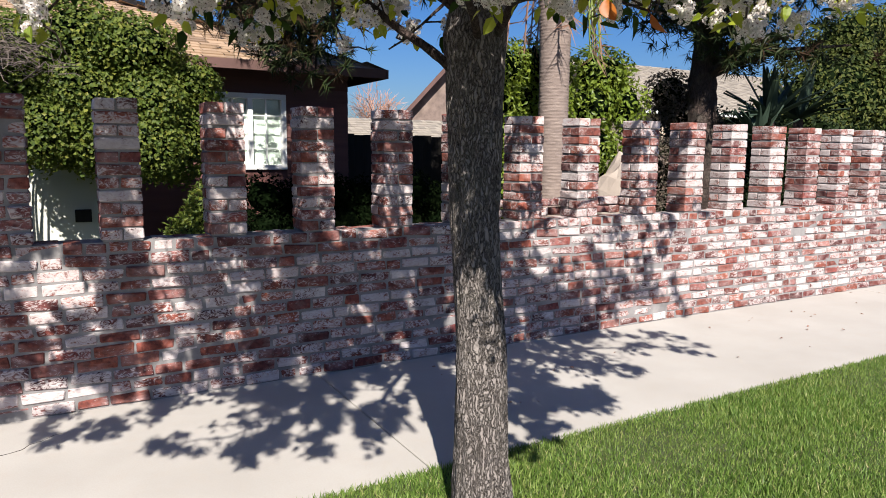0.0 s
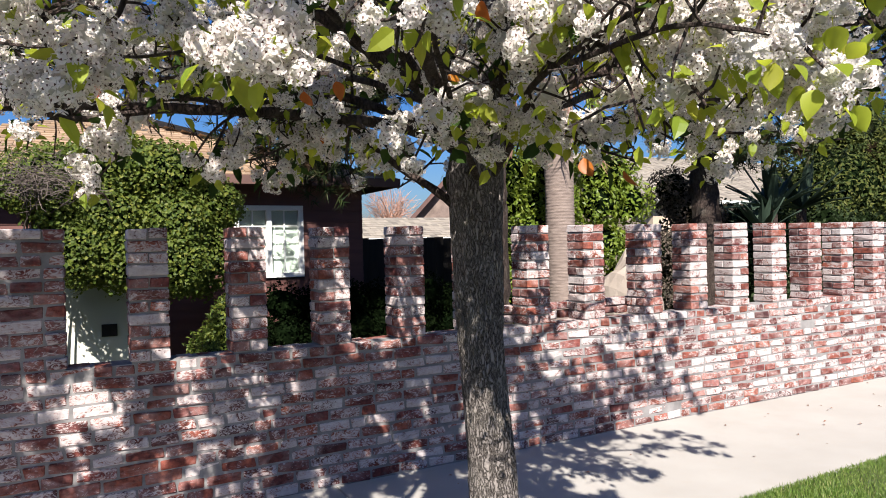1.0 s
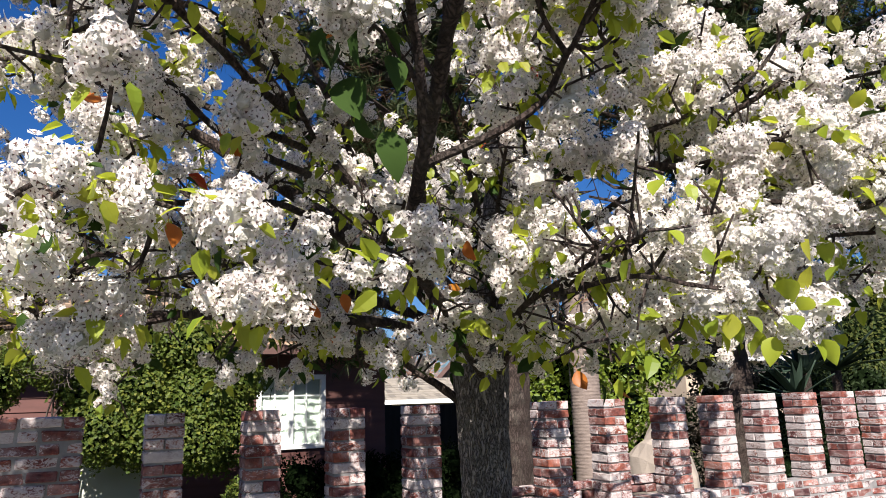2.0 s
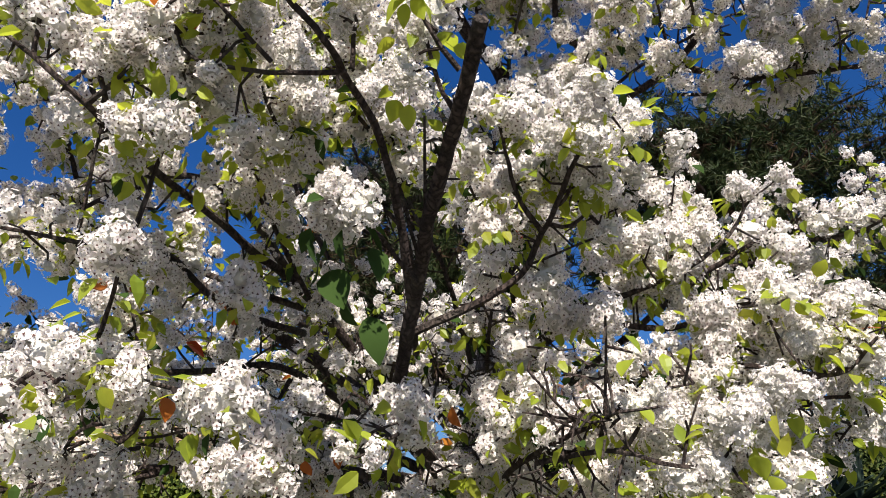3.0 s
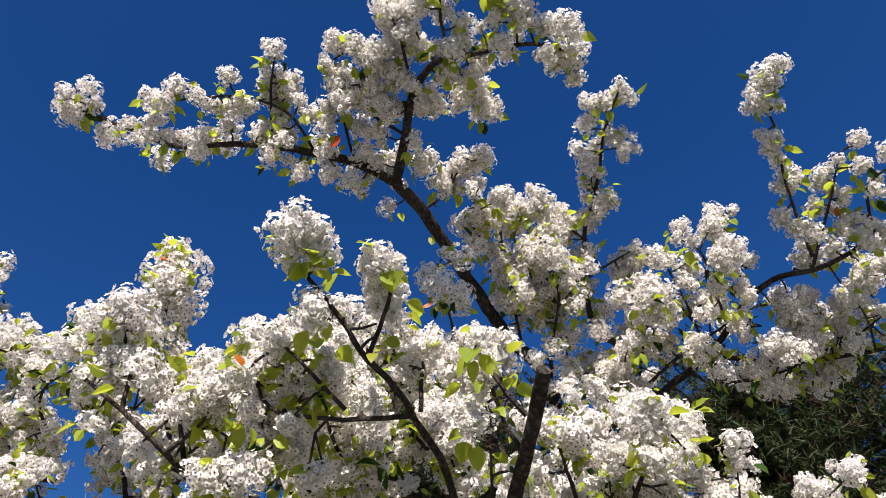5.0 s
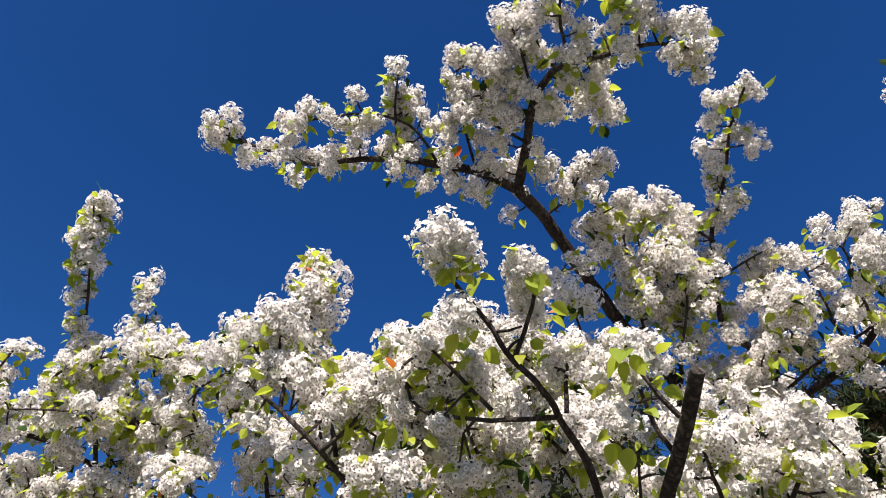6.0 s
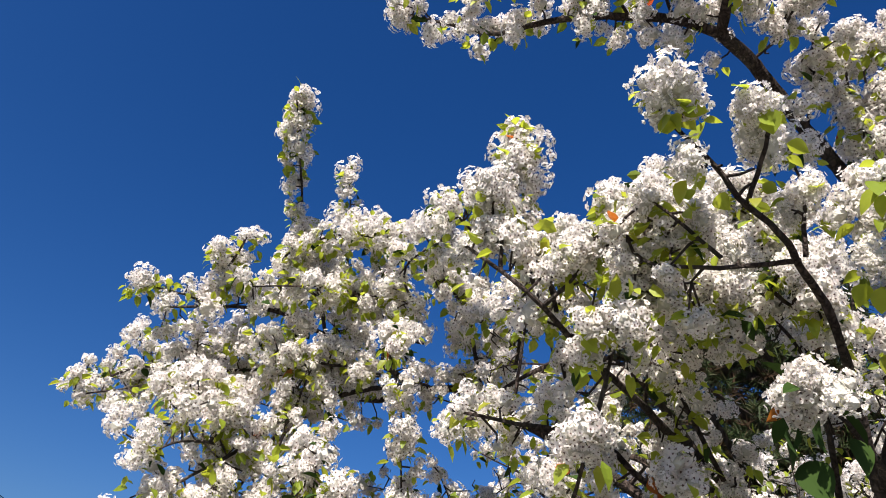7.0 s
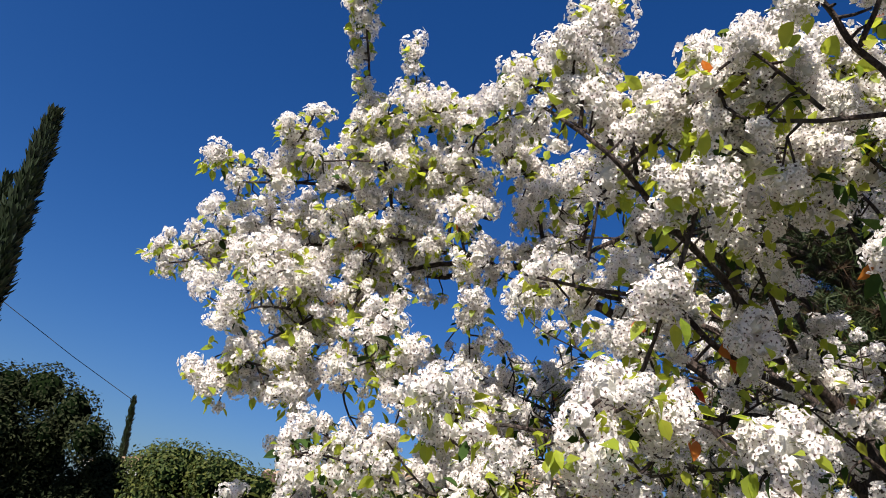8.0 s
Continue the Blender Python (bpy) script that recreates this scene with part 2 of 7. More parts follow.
# pinkish tan gable wall with its dappled partial shade mixed into the tones
SHADY_GABLE = speckled("shady_gable_wall", (0.11, 0.08, 0.07), (0.25, 0.185, 0.155), 3.0, 60.0)
MID_LEAF = leafy("dusky_leaf", [(0.012, 0.017, 0.008), (0.024, 0.03, 0.014), (0.04, 0.042, 0.02), (0.012, 0.016, 0.008)], 0.08, (0.06, 0.06, 0.03), 0.9, spec=0.05)
GREEN_LEAF = leafy("green_leaf", [(0.025, 0.042, 0.010), (0.05, 0.07, 0.014), (0.10, 0.105, 0.022), (0.03, 0.045, 0.012)], 0.15, (0.15, 0.18, 0.03), 0.6, spec=0.15)
BUDDING = leafy("budding_twig", [(0.45, 0.24, 0.17), (0.52, 0.30, 0.22), (0.38, 0.22, 0.18)], 0.2, (0.5, 0.25, 0.15))
PURPLE_LEAF = leafy("purple_leaf", [(0.03, 0.028, 0.02), (0.07, 0.05, 0.042), (0.14, 0.10, 0.085), (0.045, 0.042, 0.03), (0.20, 0.155, 0.12)], 0.15, (0.12, 0.09, 0.06), 0.6, spec=0.2)
DRY_TWIG = speckled("dry_twig", (0.08, 0.062, 0.055), (0.15, 0.12, 0.105), 20.0, 120.0)
STONE = speckled("boulder_stone", (0.30, 0.25, 0.21), (0.38, 0.32, 0.27), 4.0, 50.0, 0.9, 0.5, 0.01)
WIRE = speckled("black_wire", (0.02, 0.02, 0.02), (0.03, 0.03, 0.03))
_g = Mat("window_glass", 0.03, spec=0.5)
_g.set(_g.b, "Transmission Weight", 1.0)
_g.color((0.95, 0.98, 0.96))
GLASS = _g.m


# ---- mesh helpers ----
def np_mesh(name, verts, quads=None, tris=None, mats=(), qm=None, tm=None, smooth=False):
    """A mesh from arrays of corners, four-sided and three-sided faces, with a material index for each."""
    me = bpy.data.meshes.new(name)
    verts = np.asarray(verts, dtype=np.float32).reshape(-1, 3)
    quads = np.zeros((0, 4), int) if quads is None else np.asarray(quads, int).reshape(-1, 4)
    tris = np.zeros((0, 3), int) if tris is None else np.asarray(tris, int).reshape(-1, 3)
    nq, nt = len(quads), len(tris)
    me.vertices.add(len(verts))
    me.vertices.foreach_set("co", verts.ravel())
    me.loops.add(nq * 4 + nt * 3)
    me.loops.foreach_set("vertex_index", np.concatenate([quads.ravel(), tris.ravel()]).astype(np.int32))
    me.polygons.add(nq + nt)
    starts = np.concatenate([np.arange(nq) * 4, nq * 4 + np.arange(nt) * 3]).astype(np.int32)
    me.polygons.foreach_set("loop_start", starts)
    for m in mats:
        me.materials.append(m)
    if qm is not None or tm is not None:
        idx = np.concatenate([np.zeros(nq) if qm is None else qm, np.zeros(nt) if tm is None else tm]).astype(np.int32)
        me.polygons.foreach_set("material_index", idx)
    me.polygons.foreach_set("use_smooth", np.full(nq + nt, smooth, dtype=bool))
    me.update(calc_edges=True)
    me.validate()
    return me


class Shape:
    """A small model kept as arrays, to be strewn or joined."""

    def __init__(self):
        self.v, self.q, self.t, self.qm, self.tm, self.c = [], [], [], [], [], 0

    def add(self, v, quads=(), tris=(), mat=0):
        v = np.asarray(v, float).reshape(-1, 3)
        self.v.append(v)
        q = np.asarray(quads, int).reshape(-1, 4) + self.c
        t = np.asarray(tris, int).reshape(-1, 3) + self.c
        self.q.append(q)
        self.t.append(t)
        self.qm.append(np.full(len(q), mat))
        self.tm.append(np.full(len(t), mat))
        self.c += len(v)
        return self

    def join(self):
        return np.concatenate(self.v), np.concatenate(self.q), np.concatenate(self.t), np.concatenate(self.qm), np.concatenate(self.tm)

    def mesh(self, name, mats, smooth=False):
        v, q, t, qm, tm = self.join()
        return np_mesh(name, v, q, t, mats, qm, tm, smooth)

    def strew(self, turns, places):
        """Many copies, each turned by a matrix and set at a place."""
        v, q, t, qm, tm = self.join()
        n, k = len(places), len(v)
        out = Shape()
        off = (np.arange(n) * k)[:, None, None]
        out.v.append((np.einsum("nij,kj->nki", turns, v) + np.asarray(places)[:, None, :]).reshape(-1, 3))
        out.q.append((q[None] + off).reshape(-1, 4))
        out.t.append((t[None] + off).reshape(-1, 3))
        out.qm.append(np.tile(qm, n))
        out.tm.append(np.tile(tm, n))
        out.c = n * k
        return out

    def merge(self, other):
        for a, b in zip((self.q, self.t), (other.q, other.t)):
            a.extend(x + self.c for x in b)
        self.v.extend(other.v)
        self.qm.extend(other.qm)
        self.tm.extend(other.tm)
        self.c += other.c
        return self


def unit(v):
    v = np.asarray(v, float)
    return v / np.maximum(np.linalg.norm(v, axis=-1, keepdims=True), 1e-9)


def turns_to(axis, spin, scale):
    """Matrices that turn z to the axis, spun round it and scaled."""
    z = unit(axis)
    ref = np.where(np.abs(z[:, 2:3]) < 0.9, np.array([[0, 0, 1.0]]), np.array([[1.0, 0, 0]]))
    x = unit(np.cross(ref, z))
    y = np.cross(z, x)
    c, s = np.cos(spin)[:, None], np.sin(spin)[:, None]
    m = np.stack([x * c + y * s, y * c - x * s, z], axis=2)
    return m * np.asarray(scale).reshape(-1, 1, 1)


def box(sh, lo, hi, mat=0):
    x0, y0, z0 = lo
    x1, y1, z1 = hi
    v = [(x0, y0, z0), (x1, y0, z0), (x1, y1, z0), (x0, y1, z0), (x0, y0, z1), (x1, y0, z1), (x1, y1, z1), (x0, y1, z1)]
    sh.add(v, [(3, 2, 1, 0), (4, 5, 6, 7), (0, 1, 5, 4), (1, 2, 6, 5), (2, 3, 7, 6), (3, 0, 4, 7)], mat=mat)
    return sh


def bevel_box(sh, lo, hi, bev=0.004, jit=0.0, mat=0, rng=RNG):
    """A box with chamfered edges and slightly uneven corners."""
    lo, hi = np.array(lo, float), np.array(hi, float)
    v, ids = [], {}
    for sx in (0, 1):
        for sy in (0, 1):
            for sz in (0, 1):
                c = np.where([sx, sy, sz], hi, lo)
                inn = np.where([sx, sy, sz], -1, 1) * bev
                w = rng.normal(0, jit, 3) if jit else 0
                for ax in range(3):
                    d = inn.copy()
                    d[ax] = 0
                    ids[(sx, sy, sz, ax)] = len(v)
                    v.append(c + d + w)
    g = lambda s, a: ids[(*s, a)]
    quads, tris = [], []
    for ax in range(3):
        o1, o2 = [(1, 2), (2, 0), (0, 1)][ax]
        for s in (0, 1):
            loop = []
            for a, b in ((0, 0), (1, 0), (1, 1), (0, 1)):
                k = [0, 0, 0]
                k[ax], k[o1], k[o2] = s, a, b
                loop.append(g(tuple(k), ax))
            quads.append(loop if s else loop[::-1])
        for a in (0, 1):
            for b in (0, 1):
                k0, k1 = [0, 0, 0], [0, 0, 0]
                k0[ax], k1[ax] = 0, 1
                for k in (k0, k1):
                    k[o1], k[o2] = a, b
                e = [g(tuple(k0), o1), g(tuple(k1), o1), g(tuple(k1), o2), g(tuple(k0), o2)]
                quads.append(e if a == b else e[::-1])
    for sx in (0, 1):
        for sy in (0, 1):
            for sz in (0, 1):
                k = (sx, sy, sz)
                e = [g(k, 0), g(k, 1), g(k, 2)]
                tris.append(e if (sx + sy + sz) % 2 else e[::-1])
    sh.add(v, quads, tris, mat)
    return sh


def smooth_line(pts, step=0.04):
    """Points of a smooth curve through the given ones, with the fraction along it."""
    p = np.asarray(pts, float)
    if len(p) == 2:
        n = max(2, int(np.linalg.norm(p[1] - p[0]) / step) + 1)
        u = np.linspace(0, 1, n)[:, None]
        return p[0] * (1 - u) + p[1] * u
    q = np.vstack([2 * p[0] - p[1], p, 2 * p[-1] - p[-2]])
    out = []
    for i in range(1, len(q) - 2):
        n = max(2, int(np.linalg.norm(q[i + 1] - q[i]) / step) + 1)
        u = np.linspace(0, 1, n, endpoint=False)[:, None]
        a, b, c, d = q[i - 1], q[i], q[i + 1], q[i + 2]
        out.append(0.5 * (2 * b + (c - a) * u + (2 * a - 5 * b + 4 * c - d) * u ** 2 + (3 * b - a - 3 * c + d) * u ** 3))
    out.append(p[-1:])
    return np.vstack(out)


def tube(sh, line, radii, sides=8, mat=0, knots=0.0, cap=True, rng=RNG):
    """A tapered, slightly knotty tube along a line."""
    line = np.asarray(line, float)
    n = len(line)
    tang = unit(np.gradient(line, axis=0))
    ref = np.array([0.31, 0.17, 0.93]) if abs(tang[0][2]) < 0.8 else np.array([1.0, 0.2, 0])
    x = unit(np.cross(ref, tang))
    y = np.cross(tang, x)
    a = np.linspace(0, 2 * np.pi, sides, endpoint=False)
    rad = np.asarray(radii, float)[:, None] * (1 + knots * rng.normal(0, 1, (n, sides)))
    ring = line[:, None] + rad[..., None] * (np.cos(a)[None, :, None] * x[:, None] + np.sin(a)[None, :, None] * y[:, None])
    i, j = np.meshgrid(np.arange(n - 1), np.arange(sides), indexing="ij")
    j2 = (j + 1) % sides
    q = np.stack([i * sides + j, i * sides + j2, (i + 1) * sides + j2, (i + 1) * sides + j], -1).reshape(-1, 4)
    v = ring.reshape(-1, 3)
    t = []
    if cap:
        v = np.vstack([v, line[-1:] + tang[-1:] * radii[-1] * 0.3, line[:1]])
        t = [((n - 1) * sides + k, (n - 1) * sides + (k + 1) % sides, n * sides) for k in range(sides)]
        t += [((k + 1) % sides, k, n * sides + 1) for k in range(sides)]
    sh.add(v, q, t, mat)
    return sh


def part(name, mesh, parent=None, label="", place=None):
    ob = new(name, mesh)
    if parent is not None:
        ob.parent = parent
    if place is not None:
        ob.matrix_basis = place
    if label:
        tagged(ob, label)
    return ob


def thing(name, label, category, place=(0, 0, 0), group="", kind=""):
    ob = new(name)
    ob.location = place
    ob.empty_display_size = 0.2
    return tagged(ob, label, category, group, kind)


def leaf_shape(length, width, fold=0.25, droop=0.2, mat=0):
    """A pointed leaf of six corners, folded along its rib; it grows along y."""
    z = -droop * length
    v = [(0, 0, 0), (-width / 2, length * 0.42, fold * width / 2), (0, length * 0.45, z * 0.25), (width / 2, length * 0.42, fold * width / 2),
         (-width * 0.32, length * 0.75, fold * width * 0.3 + z * 0.5), (0, length, z), (width * 0.32, length * 0.75, fold * width * 0.3 + z * 0.5)]
    return Shape().add(v, [(0, 2, 4, 1), (0, 3, 6, 2)], [(2, 5, 4), (2, 6, 5)], mat)


def foliage(name, mats, shape, places, axes, sizes, rng=RNG, smooth=False):
    """Leaves at the places, facing the axes."""
    t = turns_to(axes, rng.uniform(0, 2 * np.pi, len(places)), sizes)
    return shape.strew(t, places).mesh(name, mats, smooth)


def plain_leaf(width, fold=0.2):
    """A simple folded leaf for growth seen from afar; it grows along y."""
    v = [(0, 0, 0), (-width / 2, 0.45, fold * width), (0, 1.0, 0), (width / 2, 0.45, fold * width)]
    return Shape().add(v, (), [(0, 2, 1), (0, 3, 2)])


# ---- ground ----
def slab(name, lo, hi, mat, label, category, bev=0.012):
    sh = Shape()
    bevel_box(sh, lo, hi, bev)
    return tagged(part(name, sh.mesh(name, [mat])), label, category, kind="structure")


_sh = Shape().add([(-900, -900, -0.27), (900, -900, -0.27), (900, 900, -0.27), (-900, 900, -0.27)], [(0, 1, 2, 3)])
tagged(part("ground", _sh.mesh("ground", [EARTH])), "dry brown earth reaching the horizon", "ground", kind="structure")

WALL_Y, LAWN_Y = 4.06, 2.52
# sidewalk slabs between the wall and the lawn, parted by tooled joints
pavement = thing("pavement", "sunlit pale concrete sidewalk with tooled joints along the wall", "sidewalk", kind="structure")
for _i in range(-5, 5):
    _x0 = 1.43 + 6.1 * _i
    _sh = bevel_box(Shape(), (_x0 + 0.004, LAWN_Y + 0.01, -0.1), (_x0 + 6.096, WALL_Y + 0.03, RNG.normal(0, 0.0015)), 0.005)
    part("slab", _sh.mesh("slab", [CONCRETE]), pavement)
_sh = box(Shape(), (-29.0, LAWN_Y + 0.01, -0.28), (31.9, WALL_Y + 0.03, -0.014))
part("joint_bed", _sh.mesh("joint_bed", [MORTAR]), pavement, "dark packed grit in the joints")

# jagged crack across a slab corner
_l = np.array([(-0.42, 3.5, 0.0), (-0.33, 3.57, 0.0), (-0.29, 3.62, 0.0), (-0.24, 3.63, 0.0), (-0.19, 3.65, 0.0), (-0.16, 3.70, 0.0), (-0.11, 3.72, 0.0), (-0.06, 3.77, 0.0), (-0.02, 3.78, 0.0)])
part("crack", tube(Shape(), _l, [0.0005, 0.001, 0.002, 0.0012, 0.002, 0.0015, 0.001, 0.001, 0.0005], 5).mesh("crack", [NEAR_BLACK]), pavement, "thin dark crack in the concrete")

# yard behind the wall and the lawn strip before it
slab("yard", (-30, WALL_Y + 0.2, -0.3), (30, 60, -0.02), SOIL, "shaded soil and rough grass of the front yard", "yard")
slab("lawn_bed", (-30, -0.35, -0.1), (30, LAWN_Y, 0.004), SOIL, "dark soil under the mown lawn strip", "lawn bed")
slab("kerb", (-30, -0.52, -0.3), (30, -0.354, 0.006), CONCRETE, "pale concrete kerb along the lawn strip", "kerb")
# added street, out of view, serving as a reflector
slab("road", (-30, -9.0, -0.3), (30, -0.524, -0.13), ASPHALT, "unseen grey asphalt street, lightened to bounce light up into the crown", "road")
# added wall, never in view, closing the street's far side to shape the fill
slab("wall_south", (-30, -13.4, -0.3), (30, -13.0, 3.2), STUCCO, "added pale wall, unseen across the street, that shapes the fill light", "wall")
slab("verge", (-30, -13.0, -0.3), (30, -9.004, -0.02), SOIL, "rough verge across the street", "verge")


def build_lawn():
    rng = np.random.default_rng(3)
    blade = Shape().add([(-0.0020, 0, 0), (0.0020, 0, 0), (0.0006, 0.45, 1.0)], (), [(0, 1, 2)])
    v = blade.v[0]
    v[:, 1:] *= 0.021
    n1, n2, n3 = 160000, 25000, 20000
    x = np.concatenate([rng.uniform(0.2, 5.6, n1), rng.uniform(5.6, 12.0, n2), rng.uniform(-6.0, 8.0, n3)])
    y = np.concatenate([LAWN_Y + 0.016 - np.abs(rng.normal(0, 0.009, n1)) - 1.45 * rng.uniform(0, 1, n1), LAWN_Y - 2.2 * rng.uniform(0, 1, n2), LAWN_Y - 2.8 * rng.uniform(0, 1, n3)])
    z = np.full(len(x), 0.002)
    s = rng.uniform(0.6, 1.7, len(x)) * (1 + 0.35 * np.sin(x * 3.1) * np.cos(y * 4.3))
    up = np.stack([rng.normal(0, 0.34, len(x)), rng.normal(0, 0.34, len(x)), np.ones(len(x))], 1)
    me = foliage("lawn_grass", [GRASS], blade, np.stack([x, y, z], 1), up, s, rng)
    return tagged(part("lawn_grass", me), "bright green mown lawn grass beside the sidewalk", "grass", kind="stuff")


build_lawn()


# ---- house and yard ----
def shingle_roof(sh, a, b, up, depth, rng, mat=0, row=0.16, taper0=0.0, taper1=0.0):
    """Rows of shingles on a plane from eave corner a to b, rising along up (a unit vector); taper: how much each side closes in."""
    a, b, up = np.array(a, float), np.array(b, float), unit(np.array(up, float))
    along = unit(b - a)
    nrm = np.cross(along, up)
    nrm = nrm if nrm[2] > 0 else -nrm
    width, k = np.linalg.norm(b - a), int(depth / row)
    for r in range(k):
        s0, s1 = taper0 * r / k, width - taper1 * r / k
        s = s0
        while s < s1 - 0.02:
            w = min(rng.uniform(0.10, 0.26), s1 - s)
            lift = 0.012 + rng.uniform(0, 0.012)
            dn = rng.uniform(-0.015, 0.015)
            p = a + along * s + up * (r * row + dn)
            c = [p + nrm * lift, p + along * (w - 0.006) + nrm * lift, p + along * (w - 0.006) + up * row * 1.25 + nrm * 0.004, p + up * row * 1.25 + nrm * 0.004]
            low = [q - nrm * (lift + 0.004) for q in c[:2]]
            sh.add(np.array(c + low), [(0, 1, 2, 3), (4, 5, 1, 0)], mat=mat)
            s += w
    return sh


def build_house():
    rng = np.random.default_rng(11)
    h = thing("house", "single-storey brown house with a shingled hip roof behind the brick wall", "house", (0, 8.3, 0))
    put = Matrix.Translation((0, -8.3, 0))
    x0, x1, yf, yb, ze = -2.6, 3.36, 8.3, 15.0, 2.42
    # front wall of lapped boards around the window opening
    wx0, wx1, wz0, wz1 = 1.69, 2.55, 1.2, 2.1
    sh = Shape()
    box(sh, (x0, yf + 0.02, -0.05), (wx0, yf + 0.2, ze))
    box(sh, (wx1, yf + 0.02, -0.05), (x1, yf + 0.2, ze))
    box(sh, (wx0, yf + 0.02, -0.05), (wx1, yf + 0.2, wz0))
    box(sh, (wx0, yf + 0.02, wz1), (wx1, yf + 0.2, ze))
    box(sh, (x1 - 0.18, yf + 0.2, -0.05), (x1, yb, ze))
    box(sh, (x0, yf + 0.2, -0.05), (x0 + 0.18, yb, ze))
    box(sh, (x0 + 0.18, yb - 0.18, -0.05), (x1 - 0.18, yb, ze))
    wall = part("wall", sh.mesh("house_wall", [SIDING]), h, "dark brown boarded wall", put)
    for r in range(17):
        z = 0.0 + r * 0.145
        for xa, xb in ((wx1, x1), (-1.0, wx0)):
            if xb <= xa or (z > wz1 and xb == wx0):
                continue
            b = Shape()
            b.add([(xa, yf + 0.002, z), (xb, yf + 0.002, z), (xb, yf + 0.016, z + 0.15), (xa, yf + 0.016, z + 0.15), (xa, yf + 0.019, z), (xb, yf + 0.019, z)], [(0, 1, 2, 3), (4, 5, 1, 0)])
            part("board", b.mesh("board", [SIDING]), wall)
    # roof
    sl = 0.36
    ex0, ex1, ey = x0 - 0.35, x1 + 0.33, yf - 0.42
    half = (yb - yf) / 2 + 0.4
    sh = Shape()
    n = math.hypot(1, sl)
    shingle_roof(sh, (ex0, ey, ze), (ex1, ey, ze), (0, 1, sl), half * n, rng, 0, 0.15, half, half)
    shingle_roof(sh, (ex1, ey, ze), (ex1, ey + 2 * half, ze), (-1, 0, sl), half * n, rng, 0, 0.22, half, half)
    roof = part("roof", sh.mesh("house_roof", [SHINGLE]), h, "sunlit tan wood-shingle hip roof", put)
    sh = Shape()
    rx0, rx1, ry, rz = ex0 + half, ex1 - half, ey + half, ze + half * sl
    v = [(ex0, ey, ze - 0.01), (ex1, ey, ze - 0.01), (ex1, ey + 2 * half, ze - 0.01), (ex0, ey + 2 * half, ze - 0.01), (rx0, ry, rz - 0.01), (rx1, ry, rz - 0.01)]
    sh.add(v, [(0, 1, 5, 4), (2, 3, 4, 5), (3, 2, 1, 0)], [(1, 2, 5), (3, 0, 4)])
    part("roof_deck", sh.mesh("roof_deck", [NEAR_BLACK]), roof, "", None)
    part("fascia", bevel_box(Shape(), (ex0, ey - 0.03, ze - 0.1), (ex1, ey - 0.002, ze + 0.01), 0.004).mesh("fascia", [FASCIA]), h, "dull red painted fascia board", put)
    part("fascia", bevel_box(Shape(), (ex1 + 0.002, ey - 0.03, ze - 0.1), (ex1 + 0.03, ey + 2 * half, ze + 0.01), 0.004).mesh("fascia_side", [FASCIA]), h, "", put)
    # window
    win = thing("window", "", "")
    for key in ("label", "category"):
        if key in win:
            del win[key]
    win.parent = h
    win.matrix_basis = put
    y = yf - 0.02
    part("frame", bevel_box(Shape(), (wx0, y, wz1 - 0.06), (wx1, y + 0.1, wz1), 0.004).mesh("frame_top", [WHITE_PAINT]), win)
    part("frame", bevel_box(Shape(), (wx0, y, wz0), (wx1, y + 0.1, wz0 + 0.06), 0.004).mesh("frame_low", [WHITE_PAINT]), win)
    for xa in (wx0, (wx0 + wx1) / 2 - 0.035, wx1 - 0.06):
        part("frame", bevel_box(Shape(), (xa, y + 0.002, wz0 + 0.06), (xa + 0.06, y + 0.1, wz1 - 0.06), 0.004).mesh("frame_side", [WHITE_PAINT]), win)
    for a in ((wx0 + 0.06), (wx0 + wx1) / 2 + 0.025):
        w = (wx1 - wx0) / 2 - 0.095
        part("muntin", box(Shape(), (a + w / 2 - 0.008, y + 0.04, wz0 + 0.06), (a + w / 2 + 0.008, y + 0.06, wz1 - 0.06)).mesh("muntin", [WHITE_PAINT]), win)
        for k in range(1, 4):
            z = wz0 + 0.06 + k * (wz1 - wz0 - 0.12) / 4
            part("muntin", box(Shape(), (a, y + 0.042, z - 0.007), (a + w, y + 0.058, z + 0.007)).mesh("muntin", [WHITE_PAINT]), win)
    pane = part("pane", box(Shape(), (wx0 + 0.03, y + 0.062, wz0 + 0.03), (wx1 - 0.03, y + 0.066, wz1 - 0.03)).mesh("pane", [GLASS]), win, "clear window glass")
    pane.visible_shadow = False
    part("blind", box(Shape(), (wx0 + 0.03, y + 0.085, wz0 + 0.03), (wx1 - 0.03, y + 0.095, wz1 - 0.03)).mesh("blind", [BLIND]), win, "pale drawn blind behind the glass")
    return h


